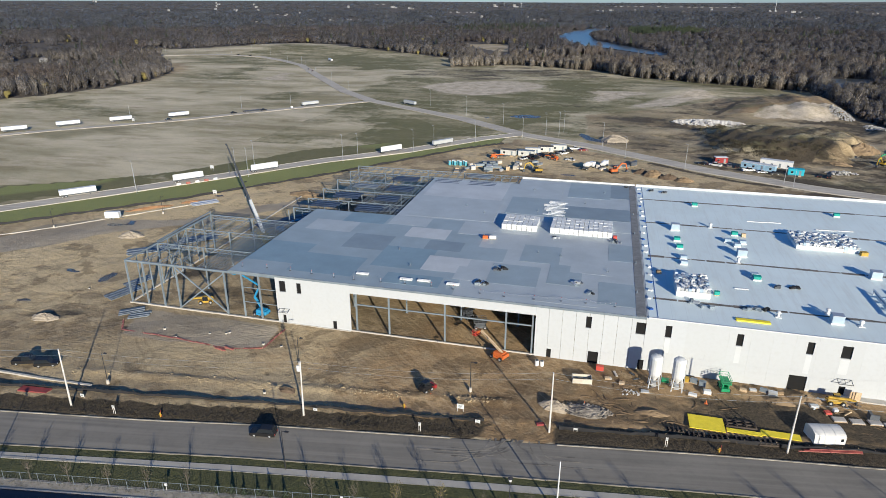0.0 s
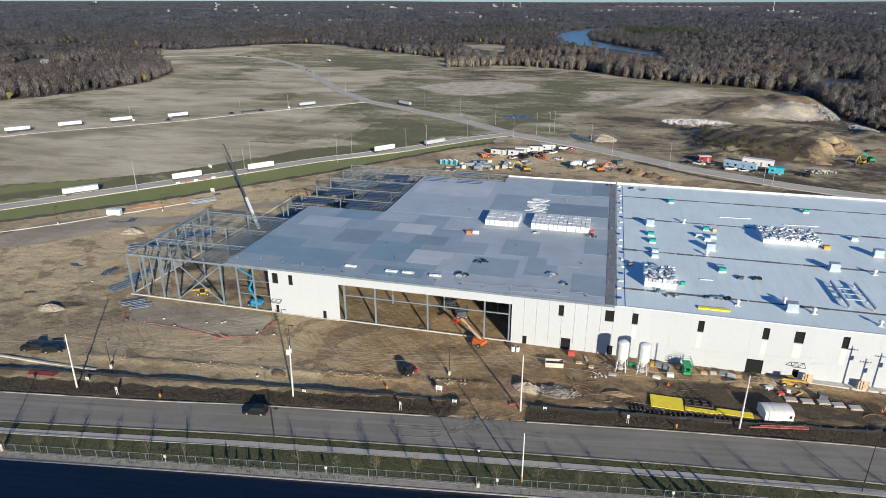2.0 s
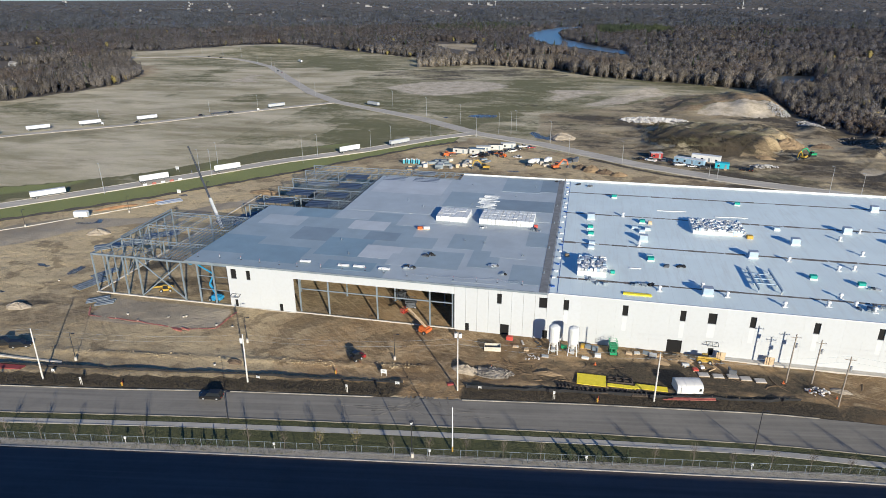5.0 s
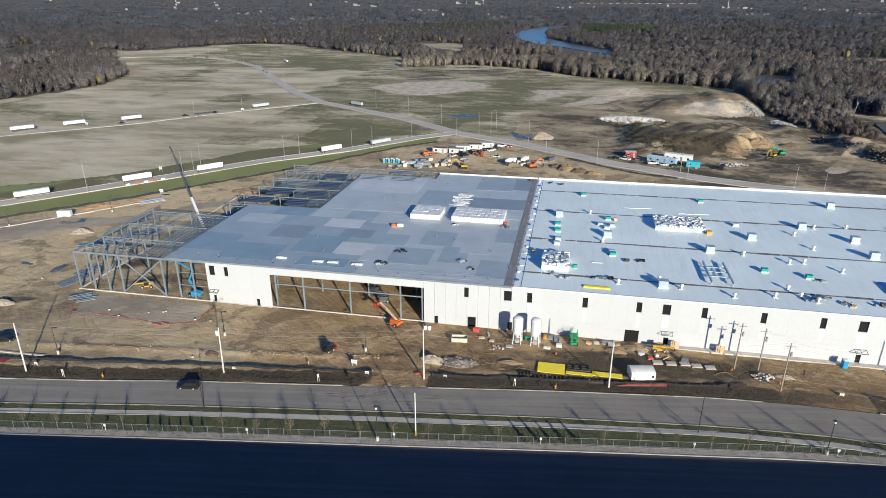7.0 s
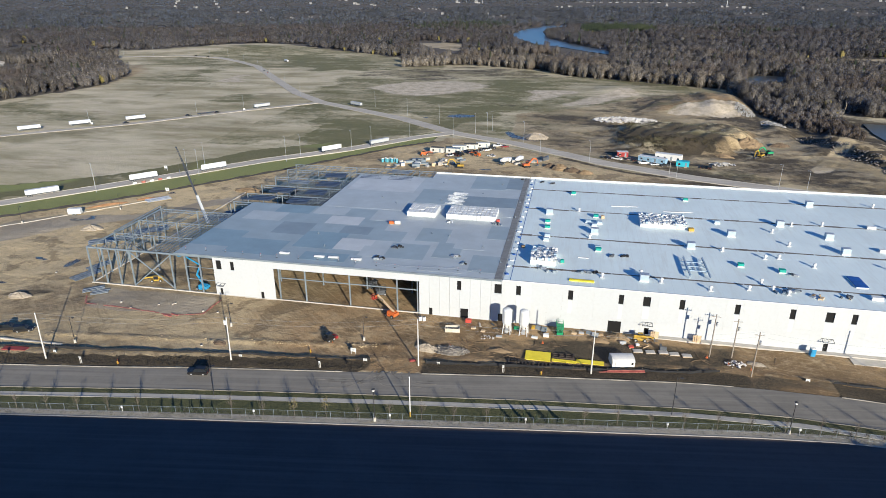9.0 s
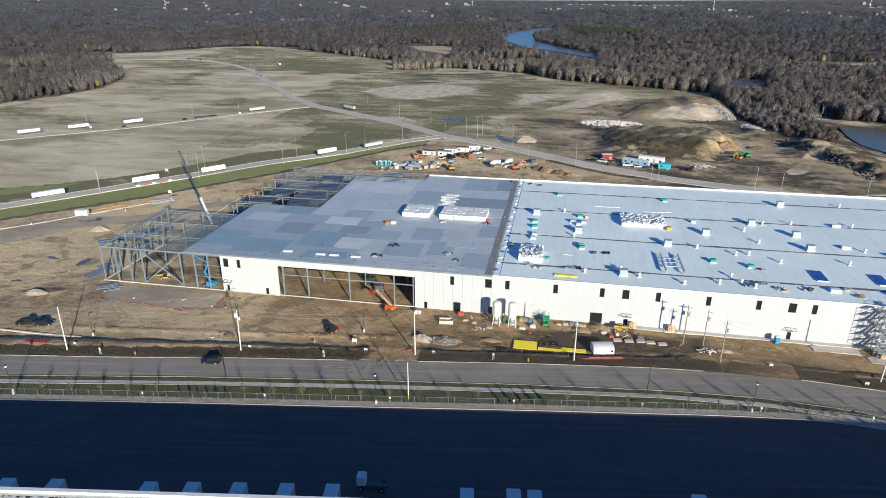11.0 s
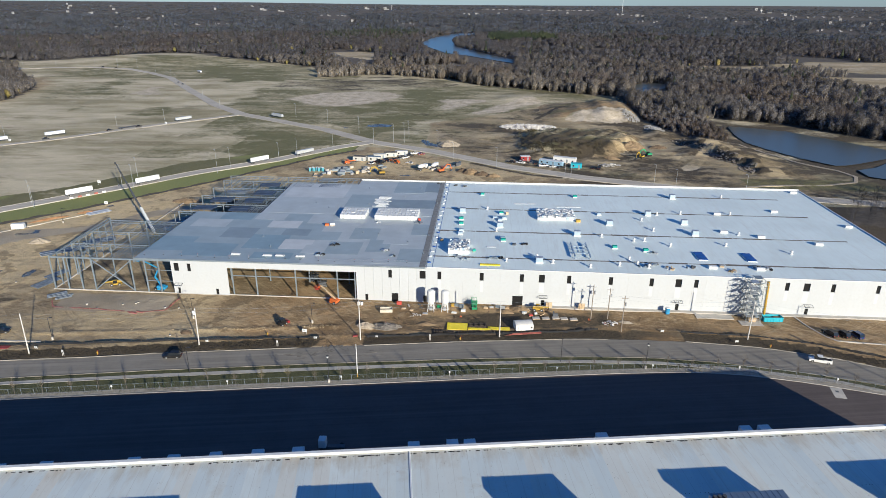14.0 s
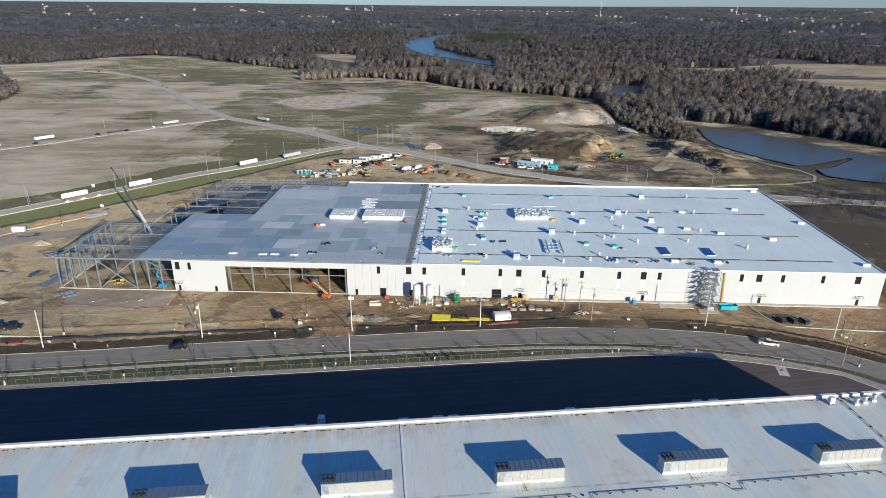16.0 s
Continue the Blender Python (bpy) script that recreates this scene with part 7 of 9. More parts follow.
for x, y in ((196.6, -78.2), (199.0, -77.4), (201.5, -76.6)):
    t = thing("roof_fan", "upright silver exhaust fan on the roof", "roof fan", at=(x, y, NEAR_TOP - 0.55), group="exhaust fans on the near roof")
    part("base", MB().box(-0.5, 0.5, -0.5, 0.5, 0, 0.5), M_white, t)
    part("stack", MB().tube((0, 0, 0.5), (0, 0, 1.7), 0.45, 0.5, n=12), M_galv, t)
    part("cap", MB().tube((0, 0, 1.7), (0, 0, 1.85), 0.6, 0.5, n=12), M_galv, t)
box_u = thing("roof_box", "small white louvred box unit on the roof", "roof box", at=(190.8, -78.3, NEAR_TOP - 0.55), rz=RZ_NEAR)
part("body", MB().box(-0.6, 0.6, -0.5, 0.5, 0.3, 1.9, ch=0.05), M_white, box_u)
part("leg", MB().box(-0.55, -0.4, -0.4, 0.4, 0, 0.3).box(0.4, 0.55, -0.4, 0.4, 0, 0.3), M_steel_dark, box_u)
# dirt caught behind the parapet: small dark clumps along the edge
grime = MB()
g_rng = random.Random(31)
x = -60.0
while x < 190:
    if g_rng.random() < 0.85:
        s = g_rng.uniform(0.06, 0.3)
        l = g_rng.uniform(0.1, 0.8)
        grime.box(x, x + l, -1.0 - s + g_rng.uniform(-0.12, 0.12), -0.95, NEAR_TOP - 0.56, NEAR_TOP - 0.53)
    x += g_rng.uniform(0.15, 1.1)
for ux, uy in ((12.2, -123.4), (45.8, -118.5), (79.2, -113.0), (112.1, -108.2), (144.9, -103.8), (177.6, -99.3)):
    co_, si_ = math.cos(math.radians(RZ_NEAR)), math.sin(math.radians(RZ_NEAR))
    lx, ly = (ux - 15.0) * co_ + (uy + 101.2) * si_, -(ux - 15.0) * si_ + (uy + 101.2) * co_
    for _ in range(46):
        px, py, q = lx + g_rng.gauss(8.0, 4.0), ly - 0.3 - abs(g_rng.gauss(0, 1.3)), g_rng.uniform(0.03, 0.16)
        grime.box(px, px + q, py, py + q * g_rng.uniform(0.5, 1.4), NEAR_TOP - 0.56, NEAR_TOP - 0.535)
    for j in range(9):
        px, py, q = lx - 3.0 + 0.75 * j + g_rng.uniform(-0.2, 0.2), ly + 6.2 + g_rng.uniform(-0.1, 0.1), g_rng.uniform(0.06, 0.15)
        grime.box(px, px + q, py, py + q, NEAR_TOP - 0.56, NEAR_TOP - 0.535)
part("expansion_joint", MB().box(77.25, 77.6, -139.5, -0.4, NEAR_TOP - 0.546, NEAR_TOP - 0.42, ch=0.04), M_white, near, "low white raised joint across the roof")
part("roof_grime", grime, paint("black roof grime", (0.03, 0.027, 0.024), 0.9), near)
# trailers backed to the docks in the shade
for k, (x, y) in enumerate(((5.8, -88.5), (15.0, -87.0), (32.5, -84.4), (40.4, -83.0), (48.9, -81.5), (57.6, -80.0), (66.0, -78.6), (90.6, -75.0), (99.0, -73.6), (102.8, -73.2), (132.2, -68.8), (165.4, -63.8), (169.8, -63.2))):
    t = thing("box_trailer", "white freight trailer backed against the docks", "trailer", at=(x + 0.29, y - 1.95, 0.02), rz=RZ_NEAR + 90, group="trailers at the docks")
    part("body", MB().box(-9.0, 0.4, -1.28, 1.28, 1.2, 4.1, ch=0.06), C_white, t)
    part("frame", MB().box(-9.0, 0.2, -0.5, 0.5, 0.85, 1.2), M_steel_dark, t)
    for sy in (-0.95, 0.95):
        part("landing_leg", MB().box(-2.2, -2.0, sy - 0.08, sy + 0.08, 0, 1.2), M_steel_dark, t)
        wheel(t, -7.0, sy, 0.5, 0.45)
tractor = thing("yard_tractor", "white yard tractor parked in the shaded lot", "tractor unit", at=(72.3, -75.6, 0.02), rz=RZ_NEAR + 175)
part("cab", MB().box(1.2, 2.9, -1.0, 0.9, 1.0, 3.0, ch=0.12), C_white, tractor)
part("frame", MB().box(-2.8, 2.9, -0.6, 0.6, 0.6, 1.0), M_steel_dark, tractor)
part("windscreen", MB().box(2.88, 2.93, -0.8, 0.7, 1.9, 2.7), M_glass_dark, tractor)
for sx in (-2.0, 2.1):
    for sy in (-0.95, 0.95):
        wheel(tractor, sx, sy, 0.5, 0.35)
solo("drain_slab", MB().box(-1.4, 1.4, -2.4, 2.4, -0.1, 0.05), M_concrete, "pale concrete drain slab in the asphalt lot", "drain slab", m=pose(198.0, -44.2, 0.0, 0, 0, -10))
solo("drain_grate", MB().box(-0.4, 0.4, -0.4, 0.4, 0, 0.02), M_steel_dark, "dark steel grate in a pale slab", "drain grate", m=pose(198.0, -43.6, 0.055, 0, 0, -10))

# ---- poles, lamps, wires and fences ----
def ground_z(x, y):
    return float(hills(x, y))


def utility_pole(x, y, h, wooden=False, arm=False, lean=0.0, box=False):
    t = thing("utility_pole", ("grey wooden" if wooden else "pale weathered") + " utility pole standing beside the road", "utility pole", at=(x, y, -0.2), group="utility poles")
    part("shaft", MB().tube((0, 0, 0), (lean, 0, h + 0.2), 0.20 if not wooden else 0.17, 0.12, n=10), M_pole_wood if wooden else M_pole, t)
    if arm:
        for z in (h - 0.6,):
            part("cross_arm", MB().box(-1.1, 1.1, -0.05, 0.05, z, z + 0.11), M_pole_wood, t)
            for sx in (-1.0, -0.45, 0.45, 1.0):
                part("insulator", MB().tube((sx, 0, z + 0.112), (sx, 0, z + 0.3), 0.06, n=6), M_white, t)
        part("transformer", MB().tube((0.45, 0, h - 3.0), (0.45, 0, h - 2.0), 0.26, n=10), M_galv, t)
    else:
        part("cap", MB().tube((lean, 0, h + 0.2), (lean, 0, h + 0.45), 0.14, 0.10, n=8), M_galv, t)
    if box:
        part("meter_box", MB().box(-0.3, 0.3, -0.45, -0.2, h - 1.6, h - 0.4), M_white, t)
    return (x + lean, y, h)


line_tops = [utility_pole(-70.0, -50.5, 12.5), utility_pole(-22.5, -42.1, 12.8, lean=0.3), utility_pole(23.1, -33.4, 12.0, box=True, lean=0.3), utility_pole(69.3, -26.3, 12.6), utility_pole(110.7, -21.5, 11.6), utility_pole(148.0, -15.4, 12.0, True, True), utility_pole(185.0, -17.5, 12.6), utility_pole(223.1, -24.1, 11.5), utility_pole(262.0, -48.0, 12)]
utility_pole(139.9, -7.9, 12.0, True, True)
utility_pole(145.2, -7.5, 11.0, True, True)
def wire_mesh(a, b, dz, dy, sag=1.1, r=0.014):
    """One slack wire as a single three-sided skin."""
    vs, fs = [], []
    for k in range(13):
        u = k / 12
        x, y, z = a[0] + (b[0] - a[0]) * u, a[1] + (b[1] - a[1]) * u + dy, a[2] + (b[2] - a[2]) * u + dz - sag * 4 * u * (1 - u)
        vs += [(x, y, z + r), (x, y - r, z - r * 0.6), (x, y + r, z - r * 0.6)]
        if k:
            q = 3 * (k - 1)
            fs += [(q + i, q + (i + 1) % 3, q + 3 + (i + 1) % 3, q + 3 + i) for i in range(3)]
    return MB().add(vs, fs)


for (a, b) in zip(line_tops, line_tops[1:]):
    for dz, dy in ((0.15, 0.0), (-1.2, 0.12)):
        solo("overhead_wire", wire_mesh(a, b, dz, dy), M_steel, "thin overhead wire slung between poles", "wire", "overhead wires")


def street_lamp(x, y, h, dark=True, lantern=False, z=0.0, rz=0.0, base=True, group="street lamps"):
    m = M_lamp_black if dark else M_galv
    t = thing("street_lamp", ("black" if dark else "grey steel") + (" lantern lamp post" if lantern else " lamp post with a flat head") + " on a pale footing", "street lamp", at=(x, y, z), rz=rz, group=group)
    if base:
        part("footing", MB().tube((0, 0, -0.2), (0, 0, 0.9), 0.32, 0.30, n=12), M_concrete, t)
    part("post", MB().tube((0, 0, 0.0), (0, 0, h), 0.10, 0.06, n=8), m, t)
    if lantern:
        part("bracket", MB().tube((0, 0, h), (0, 0, h + 0.25), 0.12, 0.2, n=8), m, t)
        part("lantern", MB().tube((0, 0, h + 0.25), (0, 0, h + 0.8), 0.22, 0.34, n=8), M_white, t)
        part("hood", MB().tube((0, 0, h + 0.8), (0, 0, h + 1.05), 0.42, 0.08, n=8), m, t)
    else:
        part("arm", MB().bar((0, 0, h - 0.1), (0.8, 0, h), 0.07), m, t)
        part("head", MB().box(0.6, 1.3, -0.2, 0.2, h - 0.08, h + 0.06, ch=0.03), m, t)


street_lamp(65.3, -49.3, 7.2, True, True)
street_lamp(150.5, -36.3, 7.0, True, True)
street_lamp(-20.5, -62.0, 7.2, True, True)
street_lamp(221.7, -40.5, 7.0, True, True)
street_lamp(26.8, -47.8, 8.0, True, False, base=False)
street_lamp(127.6, -34.4, 9.4, True, False, base=False)
street_lamp(52.4, -17.3, 6.9, True, False)
street_lamp(-21.3, -33.6, 7.4, True, False)
street_lamp(14.2, -17.2, 7.0, True, False)
street_lamp(226.5, -22.0, 7.5, True, False)
for x, y in ((-55.0, 38.0), (-83.0, 66.0), (-110.0, 43.0), (-64.0, 92.0)):
    street_lamp(x, y, 7.0, True, False)
white_pole = thing("utility_pole", "slim white pole standing in the grass strip", "utility pole", at=(72.3, -46.2, -0.1), group="utility poles")
part("shaft", MB().tube((0, 0, 0), (0, 0, 10.1), 0.14, 0.10, n=10), M_white, white_pole)
part("sleeve", MB().tube((0, 0, 0.05), (0, 0, 1.2), 0.17, 0.17, n=10), M_yellow, white_pole)
for x, y, h in ((-110.6, 86.0, 11), (-115.6, 91.5, 12), (-80.5, 122.0, 13), (-86.0, 137.0, 13), (-49.0, 156.5, 14), (-46.8, 170.5, 12), (-22.3, 187.0, 12), (-15.0, 201.5, 12), (3.8, 221.0, 12), (28.1, 239.0, 12), (40.2, 251.8, 13), (48.0, 250.5, 14), (73.5, 229.7, 13), (85.2, 202.0, 11), (112.4, 186.5, 12), (151.6, 169.5, 11), (154.6, 166.0, 8), (-86.0, 121.0, 13), (-56.0, 341, 12), (-20, 306, 13), (10, 280, 13), (50, 262, 13), (198, 152, 12), (240, 134, 12), (208, 146, 11)):
    street_lamp(x, y, h, False, False, z=ground_z(x, y), rz=140, base=False, group="grey lamp posts along the far roads")
for x, y, h in ((-185, 290, 9), (-160, 318, 9), (-240, 240, 8), (-330, 640, 12), (-290, 600, 12), (-255, 540, 12), (-215, 480, 12), (-180, 440, 12), (-140, 385, 11), (-560, 706, 14), (-520, 720, 14), (-470, 735, 14), (-430, 725, 14), (-395, 715, 14)):
    street_lamp(x, y, h, False, False, z=ground_z(x, y), rz=140, base=False, group="grey lamp posts along the far roads")


def line_at(line, x):
    return float(lerp_line(line, x))


fence = thing("chain_link_fence", "galvanised chain-link fence along the loading lot", "fence", kind="structure")
fence_x = [-118 + 3.05 * k for k in range(119)]
POST = MB().tube((0, 0, -0.2), (0, 0, 1.95), 0.04, n=6).mesh("fence_post", M_steel)
for a in fence_x:
    placed(POST, "fence_post", fence, pose(a, line_at(FENCE, a), 0))
railm, net = MB(), MB()
for a, b in zip(fence_x, fence_x[1:]):
    ya, yb = line_at(FENCE, a), line_at(FENCE, b)
    railm.tube((a, ya, 1.85), (b, yb, 1.85), 0.03, n=4, caps=False)
    railm.tube((a, ya, 0.12), (b, yb, 0.12), 0.015, n=3, caps=False)
    for k in range(7):
        u = k / 7
        p = (a + (b - a) * u, ya + (yb - ya) * u)
        q = (a + (b - a) * (u + 0.30), ya + (yb - ya) * (u + 0.30))
        net.tube((*p, 0.12), (*q, 1.85), 0.011, n=3, caps=False)
        net.tube((*q, 0.12), (*p, 1.85), 0.007, n=3, caps=False)
part("top_rail", railm, M_steel, fence)
tagged(part("chain_link", net, M_steel_dark, fence), kind="stuff")
for x in (-20.4, 10.4, 39.2, 68.4, 96.9, 126.0, 152.5, 176.0, 200.0):
    y = line_at(FENCE, x) + 0.3
    solo("marker_post", MB().tube((0, 0, 0), (0, 0, 1.2), 0.05, n=6).box(-0.22, 0.22, -0.12, 0.12, 1.0, 1.5, ch=0.04), M_white, "short white marker box by the fence", "marker", "white markers by the fence", m=pose(x, y, 0))

# silt fence along the berm, with stakes
silt = thing("silt_fence", "sagging black silt fence on stakes along the berm", "silt fence", kind="structure")
SILT = [(-130, -52.5), (-75, -44.5), (-24.5, -37.2), (2.5, -33.6), (22, -30.9), (47, -28.0), (57, -26.6)], [(71, -25.2), (90, -22.6), (115, -19.6), (134, -17.0), (141, -15.0)], [(166, -15.2), (186, -15.6), (205, -19.6), (220, -25.5), (245, -42)]
s_rng = random.Random(12)
for run_pts in SILT:
    mb = MB()
    x0, x1 = run_pts[0][0], run_pts[-1][0]
    n = int((x1 - x0) / 0.9)
    vs, fs = [], []
    for k in range(n + 1):
        x = x0 + (x1 - x0) * k / n
        y = float(lerp_line(run_pts, x)) + 0.12 * math.sin(k * 0.8) + s_rng.uniform(-0.08, 0.08)
        top = 0.72 + 0.10 * math.sin(k * 0.37) + s_rng.uniform(-0.10, 0.10)
        vs += [(x, y, -0.3), (x, y - 0.1, top), (x + 0.02, y + 0.06, top), (x, y + 0.10, -0.3)]
        if k:
            q = 4 * (k - 1)
            fs += [(q, q + 4, q + 5, q + 1), (q + 1, q + 5, q + 6, q + 2), (q + 2, q + 6, q + 7, q + 3)]
        if k % 3 == 0:
            part("stake", MB().box(x - 0.03, x + 0.03, y + 0.11, y + 0.17, -0.3, top + 0.12), M_wood, silt)
    mb.add(vs, fs)
    part("fabric", mb, M_silt, silt)
# black silt fence beside the far green strip
mb = MB()
pts = [(-170, 3), (-133, 38.4), (-91, 80.6), (-48, 133.0), (2, 203.0), (20, 221)]
vs, fs = [], []
for k in range(180):
    u = k / 179 * (len(pts) - 1)
    i = min(int(u), len(pts) - 2)
    f = u - i
    x, y = pts[i][0] + (pts[i + 1][0] - pts[i][0]) * f, pts[i][1] + (pts[i + 1][1] - pts[i][1]) * f
    vs += [(x, y, -0.3), (x, y, 0.9 + 0.2 * math.sin(k * 0.9)), (x + 0.1, y, 0.9 + 0.2 * math.sin(k * 0.9)), (x + 0.1, y, -0.3)]
    if k:
        q = 4 * (k - 1)
        fs += [(q, q + 4, q + 5, q + 1), (q + 1, q + 5, q + 6, q + 2), (q + 2, q + 6, q + 7, q + 3)]
mb.add(vs, fs)
solo("silt_fence", mb, M_silt, "long black silt fence beside the green strip", "silt fence", kind="structure")
mb = MB()
pts2 = [(-120, -60), (-90, -47), (-50.6, -35.6), (-36, -35.6), (-24, -35.2)]
ribbon("kerb", shift(pts2, 0.25), shift(pts2, -0.25), 0.28, 0.5, M_kerb, "pale new kerb laid across the soil", "kerb")
for line in ([(-150, 4), (-123.6, 30.6), (-109.2, 43.9), (-92, 64), (-81.4, 76.5), (-74, 86)], [(205.5, -1.7), (206.6, -7.0), (207.7, -10.2), (210.4, -16.3), (226.8, -17.9), (241.8, -18.4), (252, -18.6)]):
    ribbon("kerb", shift(line, 0.22), shift(line, -0.22), 0.25, 0.5, M_kerb, "pale new kerb laid across the soil", "kerb")

M_net = paint("faded red mesh", (0.42, 0.15, 0.12), 0.7, var=0.25, scale=0.7, fine=3)
M_brown_red = paint("dull red fabric", (0.26, 0.05, 0.05), 0.8)
# red mesh fence round the marked ground
redf = thing("mesh_barrier", "low red plastic mesh barrier round a marked plot", "mesh barrier")
pts = [(-38.0, -9.0), (-34.8, -13.4), (-20.1, -13.6), (-5.7, -14.9), (2.7, -12.8), (3.4, -3.4)]
for k, (a, b) in enumerate(zip(pts, pts[1:])):
    n = max(2, int(math.dist(a, b) / 2.0))
    for i in range(n):
        p = [a[j] + (b[j] - a[j]) * i / n for j in (0, 1)]
        q = [a[j] + (b[j] - a[j]) * (i + 1) / n for j in (0, 1)]
        part("stake", MB().box(p[0] - 0.02, p[0] + 0.02, p[1] - 0.02, p[1] + 0.02, -0.1, 0.5), M_wood, redf)
        sag = 0.12 + 0.08 * math.sin(i * 1.7 + k)
        part("mesh", MB().bar((p[0], p[1], sag), (q[0], q[1], sag * 0.8), 0.45, 0.06), M_net, redf)
solo("barrier_mesh", MB().bar((-8.0, -15.3, 0.15), (-5.0, -16.0, 0.2), 0.4, 0.25).bar((-6.0, -14.4, 0.25), (-3.4, -15.2, 0.2), 0.3, 0.2), M_net, "crumpled red plastic mesh lying on soil", "plastic mesh", "crumpled mesh")
solo("barrier_mesh", MB().bar((66.8, -25.2, 0.3), (68.2, -24.6, 0.3), 0.6, 0.4), M_brown_red, "crumpled red plastic mesh by a pole", "plastic mesh", "crumpled mesh")
solo("barrier_mesh", MB().bar((-37.0, -40.0, 0.3), (-30.5, -39.4, 0.3), 1.6, 0.4), M_brown_red, "dull red plastic mesh lying on the verge", "plastic mesh", "crumpled mesh")
for k in range(3):
    solo("barrier_mesh", MB().bar((112.6 + k, -20.9 + 0.4 * k, 0.25 + 0.08 * k), (123.4, -18.9 + 0.25 * k, 0.3 + 0.08 * k), 0.16, 0.14), M_brown_red if k % 2 else M_net, "strip of red plastic mesh lying along the berm", "plastic mesh", "crumpled mesh")


def sign_board(x, y, w, h, z0, rz=0.0):
    t = thing("sign_board", "white sign board on two posts beside the site", "sign", at=(x, y, 0), rz=rz, group="white sign boards")
    for sx in (-w * 0.4, w * 0.4):
        part("post", MB().box(sx - 0.05, sx + 0.05, 0.03, 0.12, -0.1, z0 + h), M_pole, t)
    part("board", MB().box(-w / 2, w / 2, -0.03, 0.02, z0, z0 + h), M_white, t)
    for k in range(3):
        part("text_bar", MB().box(-w * 0.35, w * (0.15 + 0.08 * k), -0.045, -0.035, z0 + h * (0.25 + 0.2 * k), z0 + h * (0.33 + 0.2 * k)), M_steel, t)


for x, y, w, h, z0 in ((52.0, -24.6, 1.7, 1.3, 1.0), (56.0, -27.4, 1.2, 0.8, 0.4), (-22.4, -39.3, 1.0, 0.8, 0.5), (-12.6, -42.0, 0.6, 0.8, 1.6), (24.8, -31.8, 1.0, 0.7, 0.5), (46.0, -32.2, 0.5, 0.8, 1.6), (90.0, -25.2, 0.5, 0.8, 1.6), (74.0, -25.0, 0.9, 0.5, 0.4), (160.4, -15.2, 1.1, 0.7, 0.4), (181.0, -19.8, 1.1, 0.7, 0.4), (227, -24.0, 1.1, 0.7, 0.4), (-78.0, 92.0, 2.2, 1.8, 1.2), (-103.0, 128.0, 2.2, 1.8, 1.2), (-226.0, 226.0, 2.2, 1.8, 1.2), (-150, 300, 2.2, 1.8, 1.2)):
    sign_board(x, y, 0.82 * w, 0.78 * h, 0.8 * z0)


def hydrant(x, y):
    t = thing("fire_hydrant", "yellow fire hydrant standing on the road verge", "fire hydrant", at=(x, y, 0.0), group="fire hydrants")
    part("barrel", MB().tube((0, 0, 0), (0, 0, 0.75), 0.16, 0.14, n=10), M_yellow, t)
    part("cap", MB().ball((0, 0, 0.78), 0.17, 8, 5), M_yellow, t)
    part("outlet", MB().tube((-0.3, 0, 0.5), (0.3, 0, 0.5), 0.08, n=8), M_yellow, t)
    part("marker_rod", MB().tube((0.2, 0, 0), (0.2, 0, 1.5), 0.03, n=5), M_red, t)


hydrant(-3.4, -40.5)
hydrant(99.0, -24.4)
hydrant(190.0, -21.6)
hydrant(41.0, -26.0)
for x, y in ((-19.9, -13.2), (-13.0, -9.8), (-8.7, -8.2), (1.9, -11.0), (-9.2, -8.8), (-25.0, -10.5), (6.5, -11.0), (-60.0, 4.0), (12.0, -28.5)):
    t = thing("manhole_riser", "short pale concrete manhole riser in soil", "manhole", at=(x, y, -0.05), group="manhole risers")
    part("ring", MB().tube((0, 0, 0), (0, 0, 0.38), 0.32, 0.30, n=12), M_concrete, t)
    part("cover", MB().tube((0, 0, 0.38), (0, 0, 0.42), 0.24, n=12), M_steel_dark, t)
for x, y in ((45.0, -20.8), (98.6, -9.6), (143.8, -11.0), (148.6, -12.6), (139.2, -8.6), (75.2, -16.0)):
    t = thing("traffic_cone", "orange traffic cone standing on soil", "traffic cone", at=(x, y, 0.0), group="traffic cones")
    part("cone", MB().tube((0, 0, 0.05), (0, 0, 0.7), 0.18, 0.04, n=10), M_orange, t)
    part("base", MB().box(-0.3, 0.3, -0.3, 0.3, 0, 0.05), M_orange, t)
for k in range(0, 9, 2):
    solo("road_barrier", MB().box(-0.9, 0.9, -0.2, 0.2, 0, 0.9, ch=0.08), M_net if k % 4 else M_white, "plastic road barrier beside a trailer", "barrier", "barriers by the trailers", m=pose(-101.5 + 1.25 * k, 101.0 + 1.5 * k, 0.25, 0, 0, 50))
box_t = thing("cargo_trailer", "small white cargo trailer parked on soil", "trailer", at=(-96.9, 56.5, 0.0), rz=15)
part("body", MB().box(-2.6, 2.6, -1.1, 1.1, 0.6, 2.8, ch=0.2), M_foam, box_t)
for sx in (-0.5, 0.5):
    for sy in (-1.1, 1.1):
        wheel(box_t, sx, sy, 0.38, 0.25)
part("drawbar", MB().box(2.6, 4.0, -0.1, 0.1, 0.5, 0.65), M_steel_dark, box_t)


